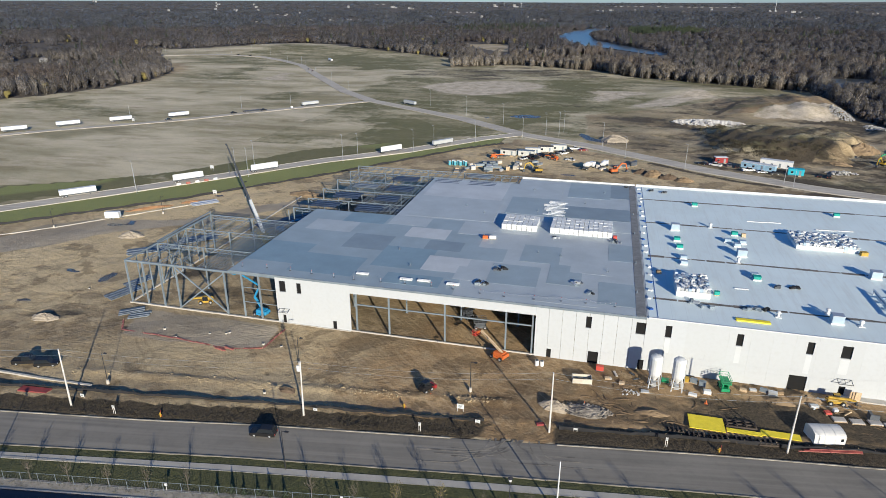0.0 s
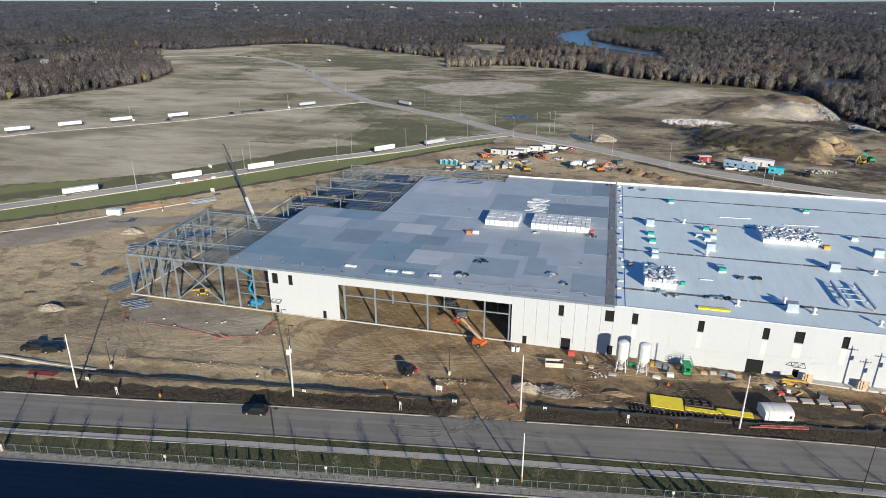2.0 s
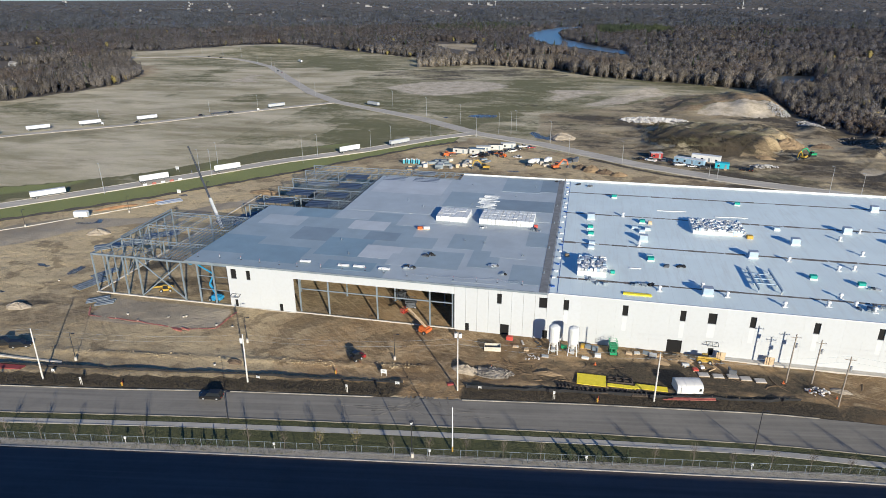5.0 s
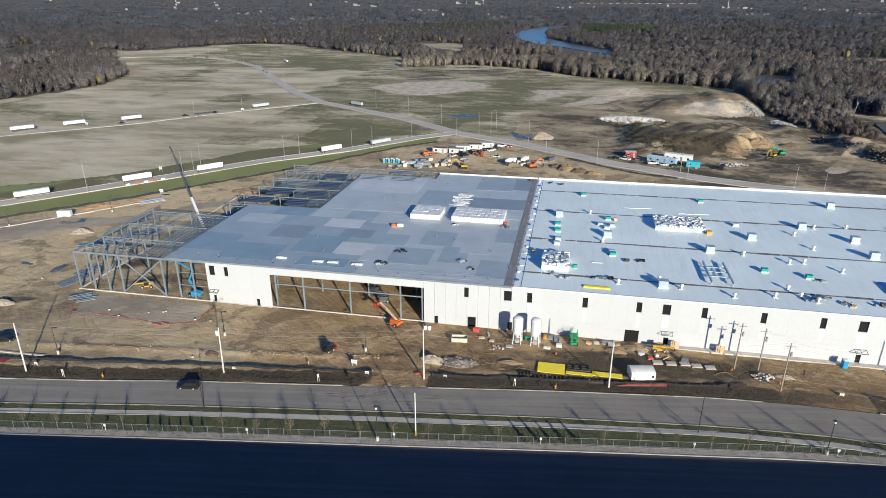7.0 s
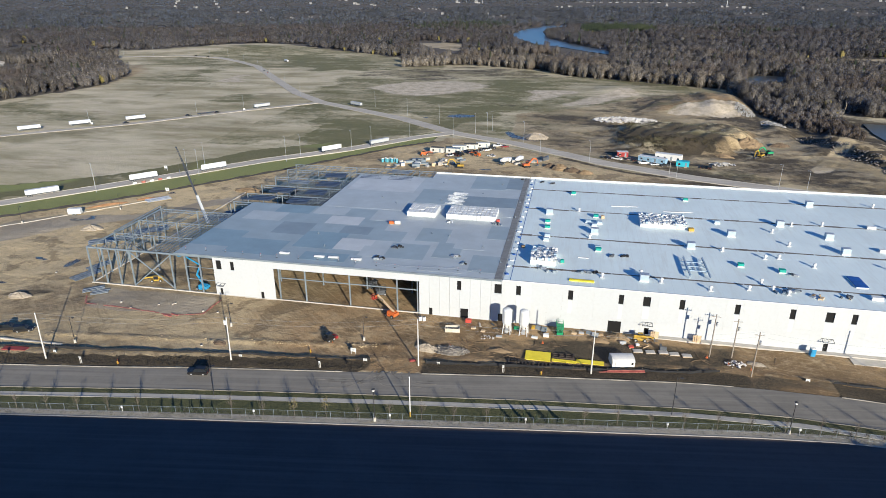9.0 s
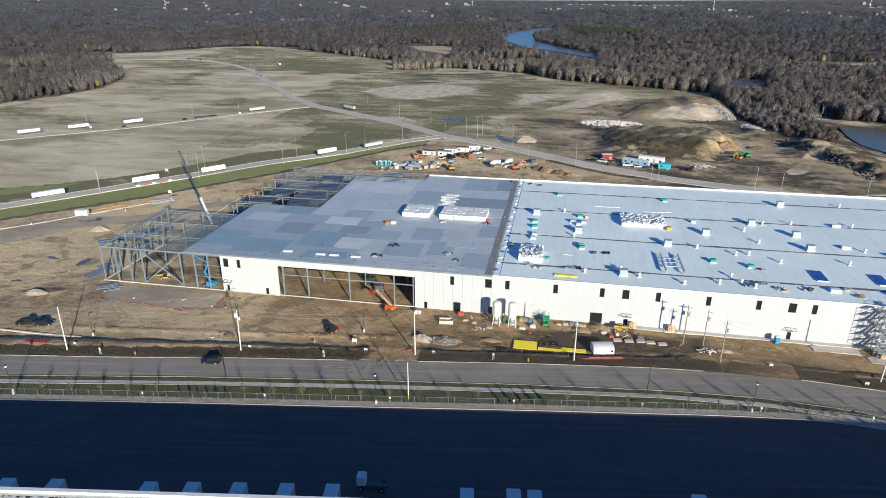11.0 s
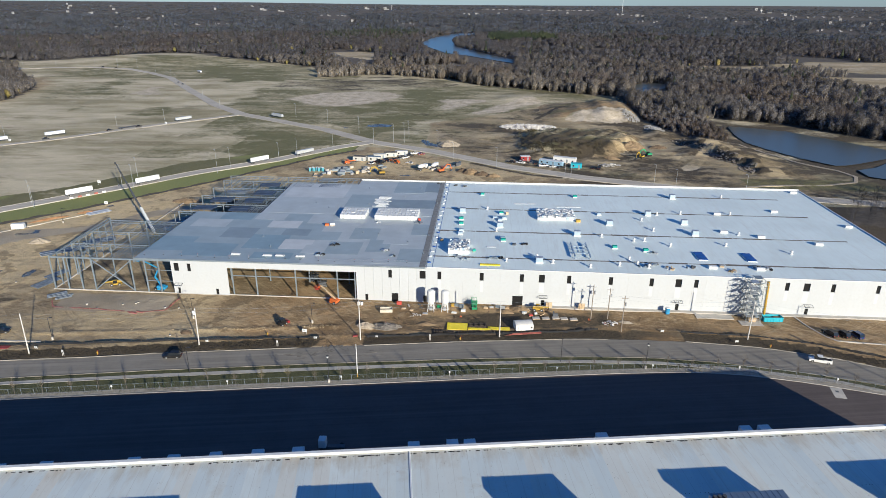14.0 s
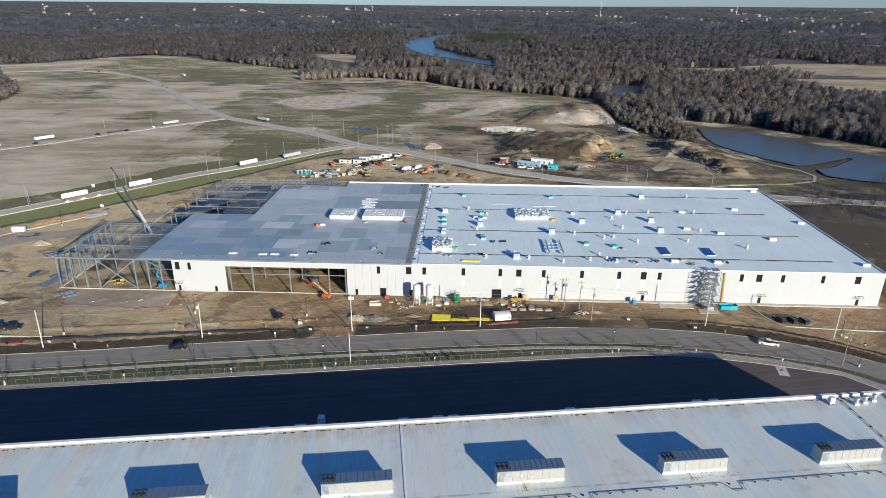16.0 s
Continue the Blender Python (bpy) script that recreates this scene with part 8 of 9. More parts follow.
def heap(name, x, y, rx, ry, h, material, label, category, seed, rz=0.0, group="", kind=""):
    """A loose heap with an uneven foot and crest."""
    r = random.Random(seed)
    n, m = 22, 9
    vs, fs = [], []
    ph = [r.uniform(0, 6.3) for _ in range(6)]
    for j in range(m + 1):
        u = j / m
        for i in range(n):
            t = 2 * math.pi * i / n
            wob = 1 + 0.14 * math.sin(2 * t + ph[0]) + 0.09 * math.sin(5 * t + ph[1] + 3 * u)
            rr = (1 - u) * wob
            z = h * (1 - (1 - u) ** 1.7) * (1 + 0.12 * math.sin(3 * t + ph[2])) + h * 0.07 * math.sin(9 * t + 7 * u + ph[3]) * (1 - u) + r.uniform(-0.07, 0.07) * h * (0 < j < m)
            rr *= r.uniform(0.93, 1.07)
            vs.append((rx * rr * math.cos(t), ry * rr * math.sin(t), z - 0.15 * (j == 0) * 2))
    for j in range(m):
        fs += [(j * n + i, j * n + (i + 1) % n, (j + 1) * n + (i + 1) % n, (j + 1) * n + i) for i in range(n)]
    return solo(name, MB().add(vs, fs), material, label, category, group, kind, m=pose(x, y, ground_z(x, y), 0, 0, rz))


M_gravel = paint("pale gravel", (0.36, 0.31, 0.245), 0.95, var=0.15, scale=1, fine=5)
M_rock_spoil = paint("grey rock spoil", (0.25, 0.225, 0.195), 0.95, var=0.3, scale=0.8, fine=4)
M_dark_soil = paint("dark damp soil", (0.13, 0.095, 0.065), 0.95, var=0.25, scale=0.7, fine=3)
heap("gravel_mound", -57.8, -13.2, 3.6, 2.0, 1.3, M_gravel, "pale gravel heap on bare soil", "gravel heap", 1)
heap("gravel_mound", -78.0, 42.5, 4.5, 2.6, 1.6, M_gravel, "pale gravel heap beside a new kerb", "gravel heap", 2)
for k, (x, y, rx, ry, h, m) in enumerate(((97.5, 170.0, 5.0, 3.2, 2.6, M_stone_pile), (104.0, 166.5, 4.0, 2.6, 2.2, M_dark_soil), (92.0, 174.5, 3.6, 2.4, 1.8, M_dark_soil), (110.0, 164.0, 4.5, 2.4, 1.6, M_stone_pile), (80.0, 246.0, 9.0, 5.0, 3.0, M_gravel), (69.6, -18.6, 3.0, 1.7, 1.5, M_gravel), (75.6, -18.2, 5.0, 2.1, 0.8, M_rock_spoil), (16.0, -26.5, 2.4, 1.0, 0.8, M_dark_soil), (88.0, -15.8, 3.4, 1.4, 0.7, M_stone_pile), (-14.0, 118.0, 7, 3, 1.6, M_stone_pile), (-42.0, 102.0, 9, 3, 1.4, M_stone_pile), (205, 246, 9, 7, 4.6, M_stone_pile), (224, 250, 6, 3, 2.0, M_dark_soil), (186, 215, 6, 3, 1.6, M_stone_pile), (150.5, -9.5, 2.4, 1.2, 0.5, M_gravel), (113.0, -5.6, 3.0, 1.2, 0.9, M_stone_pile), (118.0, -3.5, 3.0, 1.6, 1.2, M_stone_pile))):
    heap("soil_mound", x, y, rx, ry, h, m, "rough heap of dug soil on the site", "soil heap", 20 + k, group="soil heaps")


def rubble_pile(x, y, rx, ry, n, smax, seed, material, label):
    r = random.Random(seed)
    mb = MB()
    for _ in range(n):
        t, q = r.uniform(0, 6.3), math.sqrt(r.random())
        px, py = rx * q * math.cos(t), ry * q * math.sin(t)
        s = r.uniform(0.3, 1.0) * smax
        z = 1.3 * smax * (1 - q) + r.uniform(-0.1, 0.3)
        m = pose(px, py, max(0.0, z) + ground_z(x + px, y + py) - ground_z(x, y), r.uniform(-40, 40), r.uniform(-40, 40), r.uniform(0, 180))
        mb.box(-s, s, -s * 0.7, s * 0.7, -s * 0.4, s * 0.4, m=m, ch=s * 0.2)
    solo("rubble_pile", mb, material, label, "rubble", kind="stuff", m=pose(x, y, ground_z(x, y)))


M_rub2 = paint("pale concrete rubble", (0.60, 0.58, 0.56), 0.9, var=0.2, scale=0.3, fine=1.5)
rubble_pile(139.0, 318.0, 22.0, 12.0, 620, 1.0, 1, M_rub2, "long pile of pale broken concrete slabs")
rubble_pile(80.0, 246.0, 6.0, 4.0, 60, 0.8, 2, M_rub2, "pale broken stone heap by a puddle")
rubble_pile(229.0, 362.0, 7.0, 16.0, 300, 0.65, 3, M_rubble, "grey rock spill along the dug bank")
rubble_pile(238.0, 318.0, 7.0, 18.0, 240, 0.6, 4, M_rubble, "grey rock spill along the dug bank")
M_bank_rock = paint("grey brown bank rock", (0.24, 0.215, 0.19), 0.95, var=0.25, scale=0.5)
for k in range(6):
    rubble_pile(246.0 + 3.6 * k, 276.0 - 16.5 * k, 5.0, 8.5, 130, 0.6, 30 + k, M_bank_rock, "broken grey rock along the dug bank")
rubble_pile(182.0, 196.0, 7.0, 3.0, 60, 0.8, 5, M_rubble, "mixed rubble beside the site road")
rubble_pile(145.5, -10.6, 2.5, 1.6, 40, 0.35, 6, M_rub2, "broken concrete round a pole base")
rubble_pile(75.4, -18.2, 5.6, 2.2, 240, 0.34, 7, M_rock_spoil, "broken rock tipped by the site entrance")
rubble_pile(84.0, -9.8, 2.0, 1.2, 30, 0.25, 8, M_rub2, "broken concrete scattered by the wall")

# stores behind the warehouse
store_rng = random.Random(44)
for k in range(34):
    x = store_rng.choice([store_rng.uniform(22, 46), store_rng.uniform(66, 90), store_rng.uniform(8, 24)])
    y = 150 + (x - 10) * 0.32 + store_rng.uniform(4, 22)
    c, w = store_rng.choice([(M_steel, "grey"), (M_galv, "grey"), (M_concrete, "pale"), (M_steel_dark, "dark"), (M_steel, "grey"), (M_wood, "timber"), (M_bundle, "blue-grey")])
    t = thing("stored_goods", w + " wrapped building goods stored on soil", "stored goods", at=(x, y, 0.0), rz=store_rng.uniform(0, 90), group="goods stored behind the warehouse")
    l, d, h = store_rng.uniform(1.5, 4.5), store_rng.uniform(1.0, 2.0), store_rng.uniform(0.7, 2.2)
    part("bearer", MB().box(-l / 2, l / 2, -d / 2, -d / 2 + 0.15, 0, 0.15).box(-l / 2, l / 2, d / 2 - 0.15, d / 2, 0, 0.15), M_wood, t)
    part("pack", MB().box(-l / 2, l / 2, -d / 2, d / 2, 0.155, h, ch=0.06), c, t)
for x, y, rz in ((68.0, 176.0, 60), (75.0, 180.0, 75)):
    t = thing("concrete_truck", "white concrete mixer truck working at the back", "mixer truck", at=(x, y, 0), rz=rz, group="mixer trucks")
    part("cab", MB().box(2.4, 4.4, -1.2, 1.2, 0.8, 2.9, ch=0.15), C_white, t)
    part("frame", MB().box(-4.4, 4.4, -0.6, 0.6, 0.7, 1.1), M_steel_dark, t)
    part("drum", MB().tube((-3.6, 0, 2.5), (-0.6, 0, 2.3), 0.7, 1.3, n=14).tube((-0.6, 0, 2.3), (2.0, 0, 2.1), 1.3, 0.8, n=14), C_white, t)
    part("windscreen", MB().box(4.38, 4.43, -1.0, 1.0, 1.8, 2.7), M_glass_dark, t)
    for sx in (-3.4, -2.2, 3.3):
        for sy in (-1.05, 1.05):
            wheel(t, sx, sy, 0.52, 0.4)

M_rust_soil = paint("rust brown soil", (0.36, 0.20, 0.095), 0.95, var=0.2, scale=0.6, fine=3)
for k, (x, y, rx, rz) in enumerate(((-92.5, 70.5, 8.0, 45), (-82.0, 81.5, 4.0, 45))):
    heap("soil_mound", x, y, rx, 1.5, 0.7, M_rust_soil, "low ridge of rust-brown soil beside a new kerb", "soil heap", 60 + k, rz=rz, group="soil ridges")

# mud and tyre marks carried out onto the road at the two site entrances
M_mud = paint("dried mud on asphalt", (0.222, 0.206, 0.178), 0.95, var=0.25, scale=0.4, fine=2)
mark_rng = random.Random(9)
for k in range(11):
    ex = 64 + mark_rng.uniform(-5, 5) if k < 11 else 156 + mark_rng.uniform(-6, 6)
    side = -1 if k % 3 else 1
    reach, deep = mark_rng.uniform(7, 17), mark_rng.uniform(2.5, 7.0)
    pts = []
    for i in range(11):
        u = i / 10
        x = ex + side * reach * u ** 1.6
        ky = float(lerp_line(KERB_N, x))
        pts.append((x, ky + 0.8 - (deep + 0.8) * math.sin(min(1.0, u * 1.5) * math.pi / 2)))
    w = mark_rng.uniform(0.09, 0.2)
    ribbon("tyre_mark", shift(pts, w) if side > 0 else shift(pts, -w), shift(pts, -w) if side > 0 else shift(pts, w), 0.010 + 0.002 * k, 0.1, M_mud, "dried mud tyre mark curving onto the road", "tyre mark", step=1.0)

utility_pole(217.0, -40.2, 11.5, True, True)

# furrows pushed up by machines, and clods along the long spoil ridge
fur_rng = random.Random(31)


def furrow(mb, x, y, heading, length, bend, w, h):
    """A low uneven ridge of soil that curves along its length."""
    n = max(5, int(length / 0.8))
    ring = [(-1.0, -0.15), (-0.45, 0.75), (0.1, 1.0), (0.55, 0.6), (1.0, -0.15)]
    vs, fs = [], []
    for i in range(n + 1):
        u = i / n
        a = heading + bend * u
        x, y = x + math.cos(a) * length / n, y + math.sin(a) * length / n
        taper = math.sin(math.pi * min(1.0, max(0.06, u))) ** 0.5 + 0.05
        gz = ground_z(x, y)
        for c, q in ring:
            k = fur_rng.uniform(0.75, 1.25)
            vs.append((x - math.sin(a) * c * w * k, y + math.cos(a) * c * w * k, gz + h * q * taper * k))
    m = len(ring)
    fs = [(i * m + j, i * m + j + 1, (i + 1) * m + j + 1, (i + 1) * m + j) for i in range(n) for j in range(m - 1)]
    mb.add(vs, [f[::-1] for f in fs])


ridges = MB()
for x0, x1, y0, y1, count, h in ((77, 92, -20, -12, 60, 0.15), (77, 88, -8.5, -3, 30, 0.13), (56, 59, -29, -24, 12, 0.12), (92, 150, -13, -8, 16, 0.10)):
    for _ in range(count):
        furrow(ridges, fur_rng.uniform(x0, x1), fur_rng.uniform(y0, y1), fur_rng.choice([0.15, 0.5, -0.4, 2.6, 3.0]) + fur_rng.gauss(0, 0.3), fur_rng.uniform(1.2, 3.6 if h > 0.11 else 10.0), fur_rng.gauss(0, 0.9), fur_rng.uniform(0.10, 0.22), h * fur_rng.uniform(0.6, 1.3))
solo("soil_furrows", ridges, paint("turned damp soil", (0.175, 0.122, 0.070), 0.95, var=0.25, scale=0.5, fine=3), "furrows of turned brown soil left by machines", "soil", kind="stuff")
clods = MB()
for _ in range(900):
    x = fur_rng.uniform(-32, 60)
    y = float(lerp_line([(-32, -31), (10, -26), (40, -22), (62, -19)], x)) + fur_rng.gauss(0, 0.5)
    q = 0.05 + 0.16 * fur_rng.random() ** 2
    clods.box(-q, q, -q * 0.8, q * 0.8, -q * 0.6, q * 0.7, m=pose(x, y, ground_z(x, y) + 0.18, fur_rng.uniform(-40, 40), fur_rng.uniform(-40, 40), fur_rng.uniform(0, 180)), ch=q * 0.3)
solo("soil_clods", clods, M_ground, "clods of dug soil along a low spoil ridge", "soil", kind="stuff")

# timber and sheet offcuts strewn along the foot of the wall
off_rng = random.Random(77)
for k in range(20):
    x, y = off_rng.choice([off_rng.uniform(79, 92), off_rng.uniform(104, 122), off_rng.uniform(118, 127)]), off_rng.uniform(-6.5, -1.9)
    l, w = off_rng.uniform(0.6, 2.6), off_rng.uniform(0.12, 0.5)
    m, word = off_rng.choice([(M_wood, "pale timber"), (M_stone_pile, "muddy timber"), (M_steel_dark, "dark steel"), (M_galv, "grey steel"), (M_concrete, "pale board")])
    solo("offcut", MB().box(-l / 2, l / 2, -w / 2, w / 2, 0, off_rng.uniform(0.06, 0.25), ch=0.015), m, word + " offcut lying on rutted soil by the wall", "offcut", "offcuts by the wall", m=pose(x, y, 0.1, 0, 0, off_rng.uniform(0, 180)))

# ---- trees and growth ----
def bark_mat(name, a, b, c, scale=0.10, lace=0.0):
    n = Nodes(name)
    geo = n.t.nodes.new("ShaderNodeNewGeometry")
    stand = n.math("ADD", n.math("MULTIPLY", n.noise(scale, 2), 0.5), n.math("MULTIPLY", n.noise(0.016, 4, 0.6), 0.5))
    col = n.mix(n.ramp(stand, 0.44, 0.57), a, b)
    col = n.mix(n.math("MULTIPLY", n.ramp(n.noise(0.009, 4), 0.52, 0.60), 0.7), col, c)
    col = n.mix(n.math("MULTIPLY", geo.outputs["Random Per Island"], 0.12), col, tuple(x * 1.7 for x in a))
    if lace:
        # bare crowns are a lace of twigs with the light coming through
        n.put(n.b.inputs["Alpha"], n.ramp(n.noise(lace, 4, 0.75, stretch=(1.0, 1.0, 0.42)), 0.45, 0.62))
    return n.done(col, 0.9)


M_bare = bark_mat("bare grey twigs", (0.082, 0.076, 0.074), (0.168, 0.154, 0.148), (0.110, 0.086, 0.073), lace=1.5)
M_thin = bark_mat("dark thin twigs", (0.050, 0.045, 0.040), (0.115, 0.100, 0.086), (0.075, 0.062, 0.050))
M_bare_pale = bark_mat("pale bare twigs", (0.15, 0.133, 0.112), (0.27, 0.24, 0.205), (0.17, 0.138, 0.112), lace=1.5)
# a little haze is put into these twig colours, cooler than the nearer woods
M_far_wood = bark_mat("faintly hazed far bare woods", (0.052, 0.050, 0.055), (0.110, 0.104, 0.110), (0.080, 0.066, 0.066), 0.04, lace=0.9)
M_conifer = bark_mat("dark conifer needles", (0.022, 0.034, 0.018), (0.05, 0.068, 0.03), (0.06, 0.07, 0.03))
M_olive = bark_mat("late yellow leaves", (0.14, 0.12, 0.035), (0.22, 0.18, 0.06), (0.16, 0.15, 0.05))
M_weed = bark_mat("dead dark weeds", (0.022, 0.018, 0.013), (0.082, 0.066, 0.045), (0.052, 0.046, 0.029), 0.4)
M_tuft = bark_mat("dry grass tufts", (0.085, 0.078, 0.045), (0.17, 0.152, 0.092), (0.075, 0.085, 0.032), 0.3)
tree_rng = np.random.default_rng(7)


def tri_bar(a, b, ra, rb):
    """Six triangles round the line from a to b."""
    a, b = np.asarray(a, float), np.asarray(b, float)
    d = (b - a) / (np.linalg.norm(b - a) + 1e-9)
    u = np.cross(d, (0.3, 0.9, 0.1))
    u /= np.linalg.norm(u)
    w = np.cross(d, u)
    ring = [(math.cos(t), math.sin(t)) for t in (0, 2.1, 4.2)]
    p = [a + ra * (c * u + s * w) for c, s in ring]
    q = [b + rb * (c * u + s * w) for c, s in ring]
    out = []
    for i in range(3):
        j = (i + 1) % 3
        out += [(p[i], p[j], q[j]), (p[i], q[j], q[i])]
    return out


def bare_template(h, limbs, twigs, width, tw=0.07):
    """A leafless tree: trunk, limbs and a haze of fine twigs."""
    r = tree_rng
    out = tri_bar((0, 0, -0.3), (r.normal(0, 0.4), r.normal(0, 0.4), h * 0.72), 0.010 * h, 0.004 * h)
    for k in range(limbs):
        z = h * (0.28 + 0.5 * (k + r.random()) / limbs)
        t = r.random() * 6.28
        reach = width * (0.55 + 0.45 * r.random()) * (1.1 - 0.55 * z / h)
        tip = np.array([math.cos(t) * reach, math.sin(t) * reach, z + h * (0.16 + 0.16 * r.random())])
        out += tri_bar((0, 0, z), tip, 0.007 * h, 0.0025 * h)
    for k in range(twigs):
        t, z = r.random() * 6.28, h * (0.10 + 0.88 * r.random() ** 0.75)
        env = width * (0.35 + 0.65 * math.sin(min(1.0, max(0.0, z / h - 0.05) / 0.95) * math.pi) ** 0.7)
        q = math.sqrt(r.random())
        c = np.array([math.cos(t) * env * q, math.sin(t) * env * q, z])
        d = np.array([math.cos(t) * (0.4 + 0.6 * r.random()), math.sin(t) * (0.4 + 0.6 * r.random()), 0.5 + r.random()])
        l = h * (0.07 + 0.10 * r.random())
        d = d / np.linalg.norm(d) * l
        s = np.cross(d, r.normal(size=3))
        s = s / (np.linalg.norm(s) + 1e-9) * tw * (0.6 + 0.8 * r.random())
        out.append((c - s, c + s, c + d))
    return np.array(out)


def lump(c, rx, rz, r):
    """The dense heart of a crown: an uneven twenty-sided lump."""
    g = 1.618
    p = [(-1, g, 0), (1, g, 0), (-1, -g, 0), (1, -g, 0), (0, -1, g), (0, 1, g), (0, -1, -g), (0, 1, -g), (g, 0, -1), (g, 0, 1), (-g, 0, -1), (-g, 0, 1)]
    f = [(0, 11, 5), (0, 5, 1), (0, 1, 7), (0, 7, 10), (0, 10, 11), (1, 5, 9), (5, 11, 4), (11, 10, 2), (10, 7, 6), (7, 1, 8), (3, 9, 4), (3, 4, 2), (3, 2, 6), (3, 6, 8), (3, 8, 9), (4, 9, 5), (2, 4, 11), (6, 2, 10), (8, 6, 7), (9, 8, 1)]
    v = [np.array(q) / 1.902 * (0.72 + 0.5 * r.random()) * np.array([rx, rx, rz]) + c for q in p]
    return [tuple(v[i] for i in t) for t in f]


def puff_template(h, width, n, length, thick, limbs=3, top=0.97, lobes_n=3, heart=0.80):
    """A leafless tree seen from afar: trunk, limbs, and sprays of twigs that lie along the outside of the crown."""
    r = tree_rng
    out = tri_bar((0, 0, -0.3), (r.normal(0, 0.3), r.normal(0, 0.3), h * 0.7), 0.012 * h, 0.004 * h) if limbs else []
    for k in range(limbs):
        z, t = h * (0.2 + 0.3 * r.random()), r.random() * 6.28
        out += tri_bar((0, 0, z), (math.cos(t) * width * 0.6, math.sin(t) * width * 0.6, z + h * 0.3), 0.006 * h, 0.002 * h)
    lobes = [(r.normal(0, 0.28) * width, r.normal(0, 0.28) * width, h * (0.36 + 0.24 * r.random()), 0.62 + 0.3 * r.random()) for _ in range(lobes_n)]
    for lx, ly, lz, ls in lobes:
        out += lump(np.array([lx, ly, lz * 0.94]), width * ls * heart, (h * top - lz) * ls * heart * 1.2, r)
    for k in range(n):
        lx, ly, lz, ls = lobes[k % lobes_n]
        d = r.normal(size=3)
        d[2] = d[2] * 0.8 + 0.25
        d /= np.linalg.norm(d)
        q = (0.55 + 0.5 * r.random() ** 0.6) * ls
        c = np.array([lx + d[0] * width * q, ly + d[1] * width * q, min(max(lz + d[2] * (h * top - lz) * q, 0.06 * h), h)])
        nrm = d + 0.40 * r.normal(size=3)
        up = np.array([d[0] * 0.5, d[1] * 0.5, 1.0]) + 0.45 * r.normal(size=3)
        s = np.cross(nrm, up)
        s /= np.linalg.norm(s) + 1e-9
        up = np.cross(s, nrm)
        up /= np.linalg.norm(up) + 1e-9
        l, w = length * (0.6 + 0.8 * r.random()), thick * (0.6 + 0.8 * r.random())
        out.append((c - s * w - up * l * 0.4, c + s * w - up * l * 0.4, c + up * l * 0.6))
    return np.array(out)


def conifer_template(h, tiers):
    r = tree_rng
    out = tri_bar((0, 0, -0.3), (0, 0, h * 0.9), 0.02 * h, 0.005 * h)
    for k in range(tiers):
        z = h * (0.12 + 0.8 * k / tiers)
        rad = h * 0.20 * (1 - k / (tiers + 0.6))
        for i in range(7):
            t = 6.28 * (i + r.random() * 0.6) / 7
            a = np.array([math.cos(t) * rad, math.sin(t) * rad, z - h * 0.05])
            s = np.array([-math.sin(t), math.cos(t), 0]) * rad * 0.5
            out.append((a - s, a + s, np.array([0, 0, z + h * 0.16])))
    return np.array(out)


def clump_template(w, h, n, size):
    """A far patch of canopy: small tilted leaves of colour in an uneven dome."""
    r = tree_rng
    out = []
    for _ in range(n):
        t, q = r.random() * 6.28, math.sqrt(r.random())
        x, y = w * q * math.cos(t), w * q * math.sin(t)
        z = h * (0.25 + 0.75 * r.random()) * (1 - 0.45 * q * q)
        c = np.array([x, y, z])
        a, b = r.normal(size=3) * size, r.normal(size=3) * size
        up = np.array([0, 0, abs(r.normal()) * size * 1.4 + size])
        out.append((c - a * 0.6, c + b * 0.6, c + up))
    return np.array(out)


def soften(tris):
    """Adds to each corner a shading normal that follows the round of the crown, as a haze of twigs takes the light."""
    tris = np.array(tris, float)
    c = tris.mean(1)
    top = tris[:, :, 2].max()
    mid = np.array([c[:, 0].mean(), c[:, 1].mean(), 0.45 * top])
    out = c - mid
    out /= np.linalg.norm(out, axis=1)[:, None] + 1e-9
    face = np.cross(tris[:, 1] - tris[:, 0], tris[:, 2] - tris[:, 0])
    face /= np.linalg.norm(face, axis=1)[:, None] + 1e-9
    turn = (face * out).sum(1) < 0
    tris[turn] = tris[turn][:, ::-1]
    face[turn] *= -1
    nrm = 0.85 * out + 0.25 * face + np.array([0.0, 0.0, 0.30])
    nrm /= np.linalg.norm(nrm, axis=1)[:, None]
    return np.concatenate([tris, np.repeat(nrm[:, None, :], 3, 1)], 2)


